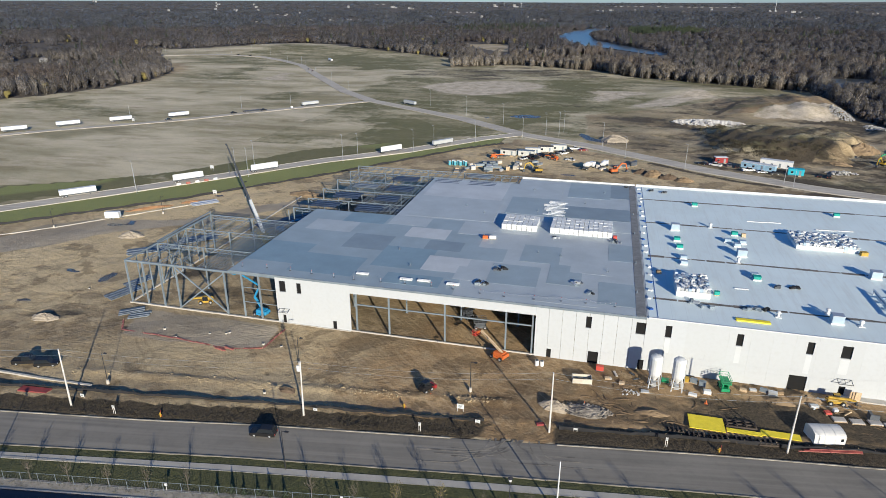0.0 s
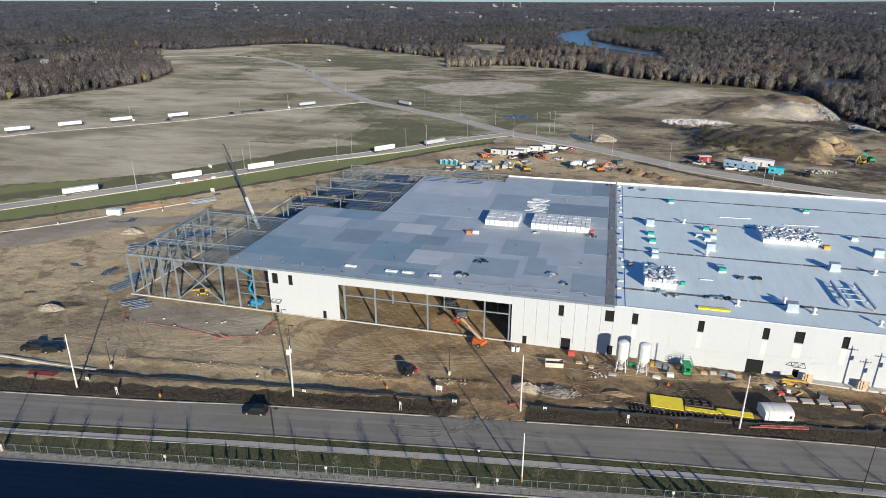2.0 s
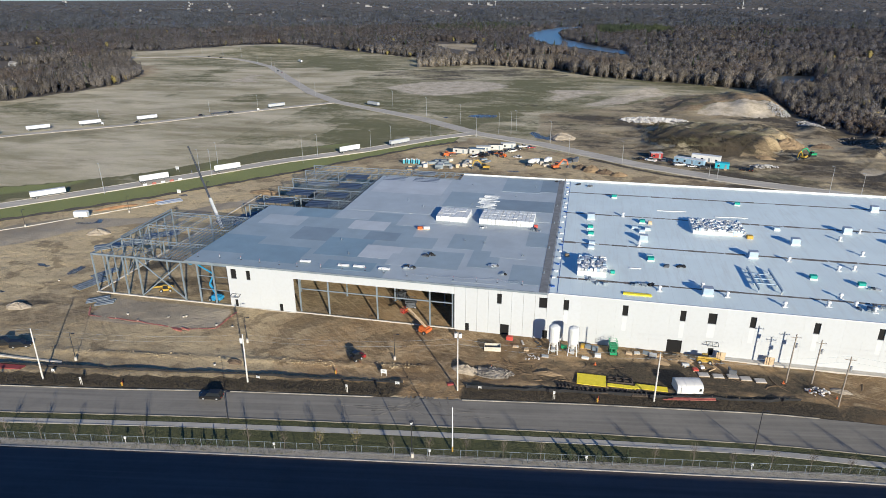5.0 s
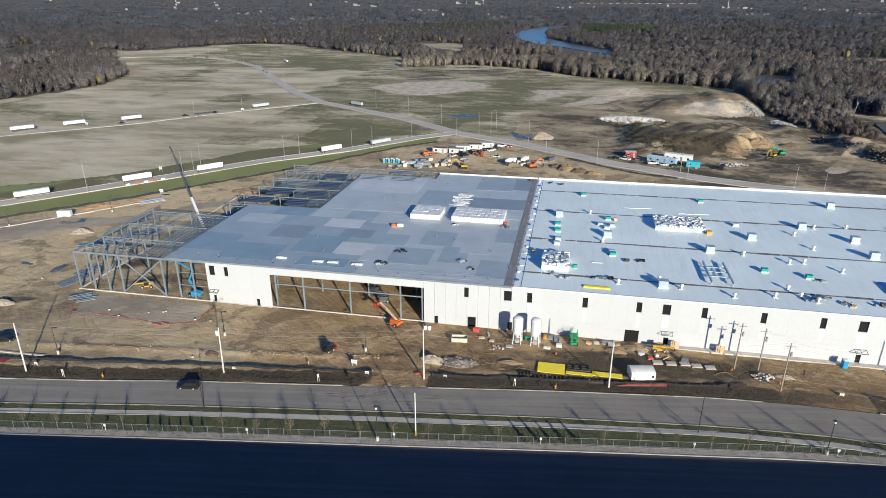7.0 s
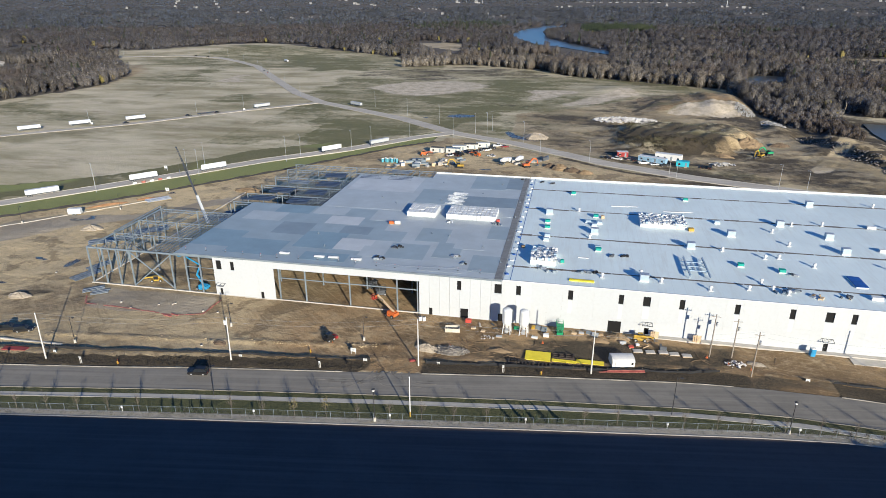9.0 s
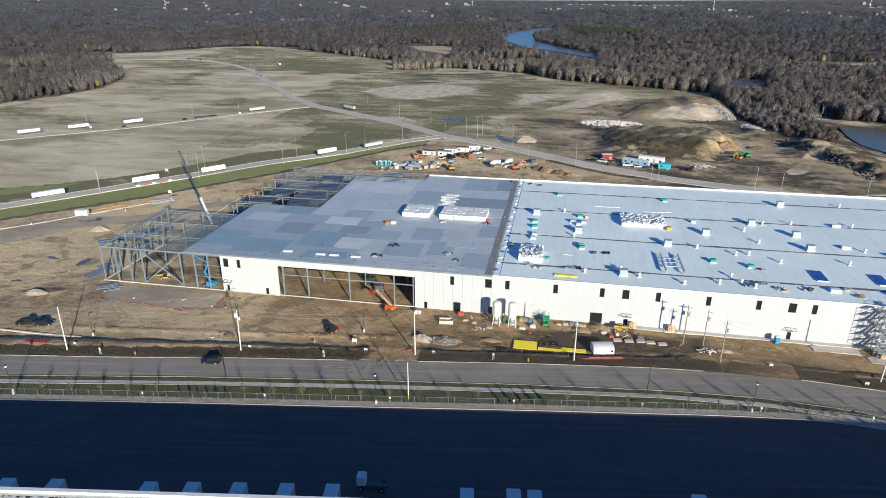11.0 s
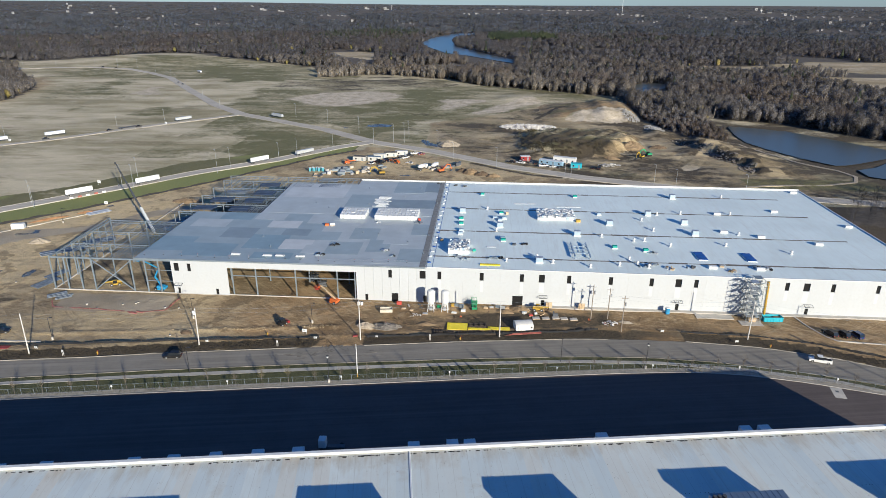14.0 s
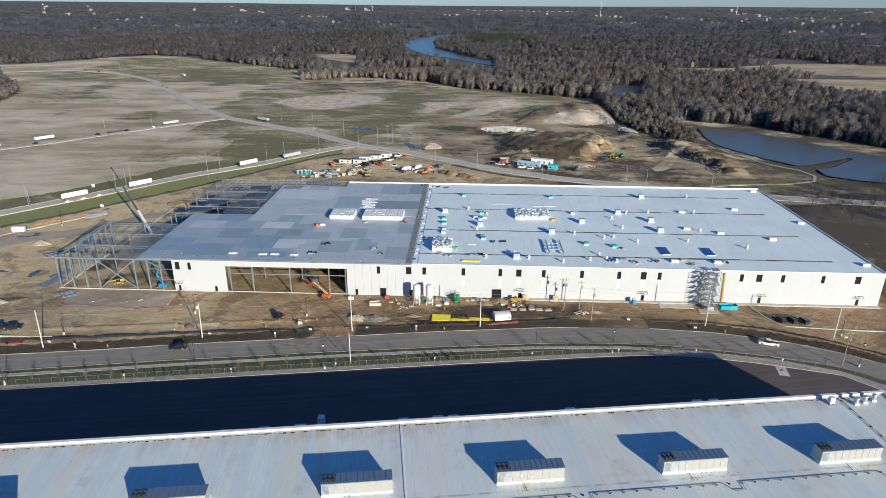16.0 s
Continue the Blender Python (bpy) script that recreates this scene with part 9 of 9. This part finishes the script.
def scatter(name, spots, scales, templates, material, label, category="trees"):
    """One mesh of many trees, each a turned and scaled template."""
    chunks, normals = [], []
    pick = tree_rng.integers(0, len(templates), len(spots))
    turn = tree_rng.random(len(spots)) * 6.283
    for k, tpl in enumerate(templates):
        sel = np.where(pick == k)[0]
        if len(sel) == 0:
            continue
        c, s = np.cos(turn[sel])[:, None], np.sin(turn[sel])[:, None]
        v = (tpl if tpl.shape[2] == 6 else soften(tpl)).reshape(-1, 6)[None]
        sc = (scales[sel] * (1 + 0.25 * waves(spots[sel, 0], spots[sel, 1] * 0.8, 0.027) + 0.25 * waves(spots[sel, 0] + 90, spots[sel, 1], 0.11)))[:, None]
        x = (v[..., 0] * c - v[..., 1] * s) * sc + spots[sel, 0][:, None]
        y = (v[..., 0] * s + v[..., 1] * c) * sc + spots[sel, 1][:, None]
        z = v[..., 2] * sc + spots[sel, 2][:, None]
        chunks.append(np.stack([x, y, z], -1).reshape(-1, 3))
        normals.append(np.stack([v[..., 3] * c - v[..., 4] * s, v[..., 3] * s + v[..., 4] * c, v[..., 5] + 0 * c], -1).reshape(-1, 3))
    verts = np.concatenate(chunks)
    me = big_mesh(name, verts, np.arange(len(verts)).reshape(-1, 3), material)
    me.normals_split_custom_set_from_vertices(np.concatenate(normals).astype(np.float32))
    return tagged(new(name, me), label, category, kind="stuff")


# far buildings that stand clear of the trees before them: x, y, width
FAR_BLOCKS = [(140, 4016, 194), (371, 3971, 244), (622, 3922, 277), (811, 3354, 88), (853, 3233, 53), (785, 2701, 113), (1608, 3318, 39), (1716, 3978, 43), (1650, 3586, 139), (1734, 3133, 359), (1267, 2123, 141), (1414, 2009, 76), (-203, 2430, 72), (-642, 3901, 43), (-516, 3851, 50), (-1428, 4072, 92), (-1168, 3533, 62), (-1033, 3428, 54), (-638, 3018, 149), (-1124, 1961, 47), (-1017, 2139, 25), (-942, 2163, 46), (-896, 2254, 61), (-1318, 2510, 86), (-1884, 3269, 39), (2442, 3761, 132), (1150, 3075, 78), (1184, 2723, 68)]


def spots_in(polys, step, keep, jitter=0.45):
    xs = np.concatenate([np.array([p[0] for p in poly]) for poly in polys])
    ys = np.concatenate([np.array([p[1] for p in poly]) for poly in polys])
    gx, gy = np.meshgrid(np.arange(xs.min(), xs.max(), step), np.arange(ys.min(), ys.max(), step))
    x = gx.ravel() + tree_rng.uniform(-jitter, jitter, gx.size) * step
    y = gy.ravel() + tree_rng.uniform(-jitter, jitter, gx.size) * step
    ok = np.zeros(x.shape, bool)
    for poly in polys:
        ok |= inside(poly, x, y)
    for poly in CLEARINGS + [RIVER, POND, CHANNEL]:
        ok &= ~inside(poly, x, y)
    ok &= keep(x, y)
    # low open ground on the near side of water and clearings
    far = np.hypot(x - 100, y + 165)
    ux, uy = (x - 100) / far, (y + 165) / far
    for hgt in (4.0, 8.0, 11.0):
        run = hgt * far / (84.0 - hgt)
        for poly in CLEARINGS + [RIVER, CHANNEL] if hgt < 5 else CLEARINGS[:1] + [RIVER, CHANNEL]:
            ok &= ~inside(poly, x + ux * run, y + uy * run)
    for bx, by, wide in FAR_BLOCKS:
        back = math.hypot(bx - 100, by + 165)
        ok &= ~((np.abs(np.arctan2(x - 100, y + 165) - math.atan2(bx - 100, by + 165)) * back < 0.5 * wide + 6) & (far > back * 0.88) & (far < back + 25))
    ok &= ~((dist(x, y) > 900) & (waves(x * 0.8, y, 0.019) + 0.5 * waves(x, y * 0.7, 0.05) < -0.42))
    x, y = x[ok], y[ok]
    return np.stack([x, y, hills(x, y)], 1)


def in_view(x, y):
    """The wedge of land ahead of the flight."""
    d = y + 140
    return (d > 0) & (x > 60 - 1.22 * d - 60) & (x < 110 + 0.75 * d + 60)


def dist(x, y):
    return np.hypot(x - 90, y + 160)


BARE_NEAR = [puff_template(15.5, 4.6, 250, 1.6, 0.15, 5, heart=0.80) for _ in range(8)]
BARE_MID = [puff_template(14.5, 4.4, 56, 2.0, 0.28, 2, heart=0.84) for _ in range(7)]
BARE_FAR = [puff_template(14.0, 6.0, 12, 2.6, 0.6, 0, lobes_n=2) for _ in range(7)]


def grove(k, crowns, ring, width, n, length, thick):
    """Several crowns side by side, for land too far off to tell its trees apart."""
    out = []
    for j in range(crowns):
        t = j * 6.283 / max(1, crowns - 1) + k
        at = np.array([ring * math.cos(t), ring * math.sin(t), 0.0]) * (j > 0)
        p = soften(puff_template((14.0 if width < 15 else 8.0) + 3 * math.sin(k + 2 * j), width, n, length, thick, 0, lobes_n=1))
        p[..., :3] += at
        out.append(p)
    return np.concatenate(out)


CLUMPS = [grove(k, 4, 15.0, 9.5, 7, 4.2, 1.5) for k in range(5)]
BELTS = [grove(k, 3, 22.0, 17.0, 5, 3.0, 3.5) for k in range(5)]
PINES = [[(116, 1865), (294, 1705), (278, 1404), (101, 1420)], [(425, 1545), (521, 1400), (560, 1480), (300, 1560)], [(-330, 1400), (-120, 1420), (-90, 1900), (-340, 1800)], [(470, 640), (560, 620), (580, 700), (500, 720)], [(-470, 420), (-430, 430), (-440, 480), (-480, 470)]]
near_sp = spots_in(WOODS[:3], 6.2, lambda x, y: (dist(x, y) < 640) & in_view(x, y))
low_brush = np.where((near_sp[:, 0] > 225) & (near_sp[:, 0] < 310), np.clip((near_sp[:, 1] - 262) / 150, 0.30, 1.0), 1.0)
scatter("woodland", near_sp, low_brush * tree_rng.uniform(0.6, 1.2, len(near_sp)), BARE_NEAR, M_bare, "leafless grey woodland at the edge of the fields")
brush_sp = spots_in([[(236, 400), (262, 400), (290, 345), (287, 312), (282, 284), (276, 262), (262, 284), (250, 306), (240, 345)]], 4.6, lambda x, y: in_view(x, y))
brush_sp[:, 2] = hills(brush_sp[:, 0], brush_sp[:, 1]) - 0.3
scatter("bushes", brush_sp, tree_rng.uniform(0.28, 0.52, len(brush_sp)), BARE_NEAR, bark_mat("brown brush twigs", (0.075, 0.062, 0.055), (0.150, 0.122, 0.105), (0.11, 0.08, 0.06), lace=1.5), "low leafless brown brush running down to the pond", "bushes")
side_sp = spots_in(WOODS[3:], 8.5, lambda x, y: in_view(x, y))
scatter("woodland", side_sp, tree_rng.uniform(0.55, 1.1, len(side_sp)), [bare_template(14.0, 10, 260, 4.2, 0.06) for _ in range(5)], M_thin, "thin leafless trees on the dark land beside the warehouse")
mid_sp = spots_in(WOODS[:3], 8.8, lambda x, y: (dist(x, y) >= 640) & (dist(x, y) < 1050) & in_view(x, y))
scatter("woodland", mid_sp, tree_rng.uniform(0.65, 1.2, len(mid_sp)), BARE_MID, M_bare, "leafless grey woodland beyond the fields")
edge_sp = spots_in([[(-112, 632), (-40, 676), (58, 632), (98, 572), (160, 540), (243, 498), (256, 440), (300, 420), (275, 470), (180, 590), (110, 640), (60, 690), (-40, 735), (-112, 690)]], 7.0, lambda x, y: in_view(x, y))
scatter("woodland", edge_sp, tree_rng.uniform(0.7, 1.25, len(edge_sp)), BARE_NEAR, M_bare_pale, "pale leafless trees lining the far field edge")
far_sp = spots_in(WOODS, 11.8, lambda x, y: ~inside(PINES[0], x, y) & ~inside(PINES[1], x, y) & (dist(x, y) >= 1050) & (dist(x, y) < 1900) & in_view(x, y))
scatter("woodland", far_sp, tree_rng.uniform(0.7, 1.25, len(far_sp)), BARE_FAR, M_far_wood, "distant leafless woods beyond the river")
# distance haze painted into the base colour as a blue cast
M_horizon = bark_mat("far woods with haze blue", (0.036, 0.042, 0.056), (0.078, 0.088, 0.112), (0.056, 0.056, 0.068), 0.02, lace=0.5)
all_land = [[(-4800, 1300), (4800, 1300), (4800, 4750), (-4800, 4750)]]
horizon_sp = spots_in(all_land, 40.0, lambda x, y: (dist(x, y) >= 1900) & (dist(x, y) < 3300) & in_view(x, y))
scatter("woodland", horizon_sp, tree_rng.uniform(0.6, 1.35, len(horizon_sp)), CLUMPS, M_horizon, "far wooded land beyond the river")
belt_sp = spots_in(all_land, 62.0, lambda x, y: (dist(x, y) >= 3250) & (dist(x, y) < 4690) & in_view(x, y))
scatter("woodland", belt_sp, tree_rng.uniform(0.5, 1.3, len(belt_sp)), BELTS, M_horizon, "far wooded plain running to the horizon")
# bare stems that show pale against the crowns
STEMS = []
for _ in range(6):
    st = []
    for _ in range(3):
        ax, ay = tree_rng.normal(0, 1.6, 2)
        bx, by = ax + tree_rng.normal(0, 0.9), ay + tree_rng.normal(0, 0.9)
        st += tri_bar((ax, ay, -0.3), (bx, by, 9.0), 0.20, 0.12)
        for _ in range(3):
            z0, t = 4.5 + 4.0 * tree_rng.random(), 6.28 * tree_rng.random()
            st += tri_bar((bx, by, z0), (bx + 2.4 * math.cos(t), by + 2.4 * math.sin(t), z0 + 5.0), 0.11, 0.05)
    STEMS.append(np.array(st))
stem_sp = np.concatenate([near_sp[near_sp[:, 1] > 380][::2], edge_sp[::2], mid_sp[::6]]) + np.array([1.5, -2.0, 0.0])
M_stem = bark_mat("pale bare stems", (0.17, 0.15, 0.125), (0.31, 0.28, 0.24), (0.20, 0.17, 0.135))
scatter("woodland", stem_sp, tree_rng.uniform(0.75, 1.15, len(stem_sp)), STEMS, M_stem, "pale bare stems standing through the woodland")
CONIFERS = [conifer_template(14.0, 6) for _ in range(4)]
con_sp = spots_in(PINES, 9.5, lambda x, y: in_view(x, y))
scatter("conifers", con_sp, tree_rng.uniform(0.7, 1.2, len(con_sp)), CONIFERS, M_conifer, "dark green conifers among bare woods")
sc_con = spots_in(WOODS, 70.0, lambda x, y: in_view(x, y) & (dist(x, y) > 500) & (dist(x, y) < 2400))
scatter("conifers", sc_con, tree_rng.uniform(0.8, 1.3, len(sc_con)), CONIFERS, M_conifer, "scattered dark conifers among bare woods")
ol_sp = spots_in(WOODS, 60.0, lambda x, y: in_view(x, y) & (dist(x, y) > 520) & (dist(x, y) < 1700))
scatter("woodland", ol_sp, tree_rng.uniform(0.6, 1.1, len(ol_sp)), [puff_template(11.0, 3.6, 90, 1.0, 0.35, 1) for _ in range(3)], M_olive, "trees with late yellow leaves among bare woods")

# the dead weeds on the road verge, dry tufts on banks
TUFT = [clump_template(0.55, 0.75, 12, 0.12) for _ in range(4)]
vx = tree_rng.uniform(-128, 255, 9000)
vy = lerp_line(KERB_N, vx) + tree_rng.uniform(0.6, 5.6, 9000)
ok = ~(((vx > 56.5 + (vy + 31) * 0.25) & (vx < 71.5)) | ((vx > 147) & (vx < 166)))
scatter("weeds", np.stack([vx[ok], vy[ok], np.zeros(ok.sum())], 1), tree_rng.uniform(0.2, 0.6, ok.sum()), TUFT, M_weed, "dark dead weeds along the road verge", "weeds")
gx = tree_rng.uniform(-128, 230, 3600)
gy = lerp_line(FENCE, gx) + tree_rng.uniform(-1.4, 0.7, 3600)
scatter("grass", np.stack([gx, gy, np.zeros(3600)], 1), tree_rng.uniform(0.15, 0.5, 3600), TUFT, M_tuft, "dry grass tufts along the fence", "grass")
fx, fy = tree_rng.uniform(134, 214, 2600), tree_rng.uniform(218, 296, 2600)
scatter("grass", np.stack([fx, fy, hills(fx, fy)], 1), tree_rng.uniform(0.5, 1.2, 2600), TUFT, M_tuft, "rough growth over the dug mound", "grass")

bx = np.concatenate([tree_rng.uniform(136, 186, 260), tree_rng.uniform(128, 142, 120)])
by = np.concatenate([tree_rng.uniform(217, 236, 260), tree_rng.uniform(224, 290, 120)])
scatter("bushes", np.stack([bx, by, hills(bx, by) - 0.2], 1), tree_rng.uniform(0.9, 2.4, 380), [clump_template(0.7, 0.8, 40, 0.10) for _ in range(4)], bark_mat("brown bushes", (0.060, 0.050, 0.030), (0.135, 0.112, 0.068), (0.10, 0.09, 0.048), 0.3), "leafless brown bushes along the foot of the dug mound", "bushes")


M_young = bark_mat("young tree bark", (0.085, 0.072, 0.058), (0.19, 0.165, 0.135), (0.12, 0.10, 0.08))


def street_tree(x, y, h, seed, leafy=False):
    """A young tree: trunk, limbs and a light crown of twigs, a few with their last leaves."""
    r = random.Random(seed)
    t = thing("young_tree", "young street tree with a few last yellow leaves" if leafy else "young leafless street tree in the grass strip", "tree", at=(x, y, -0.05), group="young street trees")
    part("trunk", MB().tube((0, 0, 0), (0.05, 0, h * 0.8), 0.075, 0.035, n=6), M_young, t)
    for k in range(8):
        a, z = r.uniform(0, 6.3), h * r.uniform(0.3, 0.65)
        e = (math.cos(a) * h * 0.16, math.sin(a) * h * 0.16, z + h * 0.24)
        part("limb", MB().tube((0, 0, z), e, 0.035, 0.016, n=4), M_young, t)
    tw, lv = MB(), MB()
    for k in range(110):
        a, z, q = r.uniform(0, 6.3), h * r.uniform(0.42, 1.0), r.uniform(0.0, 0.2) * h
        p = Vector((math.cos(a) * q, math.sin(a) * q, z))
        d = Vector((math.cos(a) * 0.4, math.sin(a) * 0.4, 0.8)) * r.uniform(0.3, 0.7)
        tw.tube(p, p + d, 0.014, 0.005, n=3, caps=False)
        u = Vector((r.uniform(-1, 1), r.uniform(-1, 1), r.uniform(-1, 1))).normalized() * 0.10
        w = u.orthogonal().normalized() * 0.06
        lv.add([p + d - u, p + d + w, p + d + u, p + d - w], [(0, 1, 2, 3)])
    part("crown", tw, M_young, t)
    if leafy:
        part("leaves", lv, M_olive, t, "last yellow leaves")


for k in range(46):
    x = -95 + 6.8 * k
    if x < 214 and not 17 < x < 31 and not 93 < x < 108:
        street_tree(x, line_at(FENCE, x) + 0.7, 4.2 + 0.7 * math.sin(k * 2.1), k, leafy=k in (21, 22))


def young_conifer(x, y, h, seed):
    r = random.Random(seed)
    t = thing("young_conifer", "small dark green conifer planted in the grass strip", "conifer", at=(x, y, -0.05), group="young conifers in the strip")
    part("trunk", MB().tube((0, 0, 0), (0, 0, h * 0.9), 0.05, 0.015, n=5), M_young, t)
    sprays = MB()
    for _ in range(170):
        z = h * r.random() ** 1.3
        a, reach = r.uniform(0, 6.3), (1 - z / h) * 0.27 * h + 0.05
        q = Vector((math.cos(a) * reach * 0.3, math.sin(a) * reach * 0.3, z + 0.12))
        sprays.tube(q, (math.cos(a) * reach, math.sin(a) * reach, z + r.uniform(0.0, 0.15)), 0.07, 0.015, n=4, caps=False)
    part("crown", sprays, M_conifer, t)


for k, (x, d) in enumerate(((18.6, 0.7), (21.2, 0.7), (23.1, 0.7), (25.3, 0.9), (27.4, 0.9), (29.8, 0.9))):
    young_conifer(x, line_at(FENCE, x) + d, 1.6 + 0.3 * math.sin(k * 1.9), 70 + k)
for k in range(5):
    x = 93.8 + 2.6 * k
    young_conifer(x, line_at(FENCE, x) + 1.2, 2.4 + 0.3 * math.sin(k * 2.3), 80 + k)

# shrub hedge strip near the old lot and a few bushes
for k, (x, y) in enumerate(((160.0, -34.4), (163.0, -34.3), (166.0, -34.4), (169.0, -34.6))):
    mb = MB()
    r = random.Random(k)
    for _ in range(90):
        a, q, z = r.uniform(0, 6.3), r.uniform(0, 0.8), r.uniform(0.1, 1.0)
        p = Vector((math.cos(a) * q, math.sin(a) * q * 0.7, z))
        mb.tube(p, p + Vector((r.uniform(-0.3, 0.3), r.uniform(-0.3, 0.3), r.uniform(0.1, 0.4))), 0.03, 0.01, n=3, caps=False)
    solo("shrub", mb, M_weed, "small dark leafless shrub in the grass strip", "shrub", "shrubs in the strip", m=pose(x, y, -0.05))

# ---- far town: houses, blocks and masts ----
M_far_white = paint("far pale walls", (0.31, 0.31, 0.32), 0.8, var=0.05)
M_far_roof = paint("far grey roofs", (0.22, 0.21, 0.21), 0.9, var=0.1)


def far_house(x, y, l, w, h, rz, label="pale far building among bare trees", roof=True, lift=0.0):
    z = ground_z(x, y) - 1.0 + lift
    l, w, h = 0.8 * l, 0.8 * w, 0.72 * h
    t = thing("far_house", label, "building", at=(x, y, z), rz=rz, group="far buildings")
    part("wall", MB().box(-l / 2, l / 2, -w / 2, w / 2, -lift - 1.0, h), M_far_white, t)
    if roof:
        part("roof", MB().profile([(-w / 2 - 0.5, h), (w / 2 + 0.5, h), (0, h + w * 0.3)], l + 0.8, m=pose(0, 0, 0, 0, 0, 90)), M_far_roof, t)
    else:
        part("roof", MB().box(-l / 2 - 0.3, l / 2 + 0.3, -w / 2 - 0.3, w / 2 + 0.3, h, h + 0.6), M_far_roof, t)
    n = max(1, int(l / 8))
    for k in range(n):
        cx = -l / 2 + (k + 0.5) * l / n
        part("window", MB().box(cx - 1.2, cx + 1.2, -w / 2 - 0.1, -w / 2 - 0.01, h * 0.35, h * 0.75), M_glass_dark, t)


for k, (x, y, l) in enumerate(FAR_BLOCKS):
    back = math.hypot(x - 100, y + 165)
    if l > 70:
        # a row of separate sheds or houses along one road
        n = max(3, int(l / (36 if back > 3800 else 24)))
        for j in range(n):
            u = (j + 0.5) / n - 0.5
            far_house(x + u * l, y + 40 * math.sin(j * 2.3), 0.62 * l / n if back > 3800 else 9.5, 9, (4.0 if back > 3800 else 4.6) + 1.4 * math.sin(j * 1.7), 4 * math.sin(j), "long pale far shed on the plain" if back > 3800 else "small pale far house among bare trees", roof=back < 3800)
    elif back > 3250:
        far_house(x, y, l * 0.42, 12, 17 + 5 * math.sin(k), 0, "pale far tower block above bare woods", roof=False)
        far_house(x + l * 0.42, y - 30, l * 0.38, 12, 9, 0, "pale far block standing above bare woods", roof=False)
    else:
        n = max(2, int(l / 20))
        for j in range(n):
            far_house(x + ((j + 0.5) / n - 0.5) * l, y + 18 * math.sin(j * 2.1 + k), 8.5, 6.5, 4.2 + 1.2 * math.sin(j + k), 25 * math.sin(3 * j + k), "small pale far house among bare trees")
house_rng = random.Random(17)
for cx, cy, n, sx, sy in ((-670, 570, 5, 60, 60), (1600, 2500, 8, 260, 120), (-1700, 2700, 8, 260, 120), (-420, 2500, 7, 160, 60), (300, 3300, 8, 300, 120), (1250, 2950, 7, 200, 100), (-2300, 3600, 8, 400, 160), (2900, 4200, 8, 300, 150)):
    for _ in range(n):
        far_house(cx + house_rng.gauss(0, sx), cy + house_rng.gauss(0, sy), house_rng.uniform(8, 14), house_rng.uniform(7, 9), house_rng.uniform(4, 6), house_rng.uniform(-40, 40), "small pale far house among bare trees", lift=house_rng.uniform(4.0, 8.0) if cy > 1000 else 1.0)
for x, y, h in ((790, 3300, 110), (-580, 3870, 28), (1640, 3700, 36)):
    solo("radio_mast", MB().tube((0, 0, 0), (0, 0, h), 1.1, 0.4, n=4), M_galv, "slim far radio mast above the woods", "mast", "far masts", m=pose(x, y, ground_z(x, y)))
tower = thing("water_tower", "white far water tower on a slim stem", "water tower", at=(-455, 3700, ground_z(-455, 3700)), scale=0.68)
part("stem", MB().tube((0, 0, 0), (0, 0, 34), 3.0, 2.4, n=8), M_far_white, tower)
part("tank", MB().ball((0, 0, 38), 9.5, 10, 6, sz=0.62), M_far_white, tower)
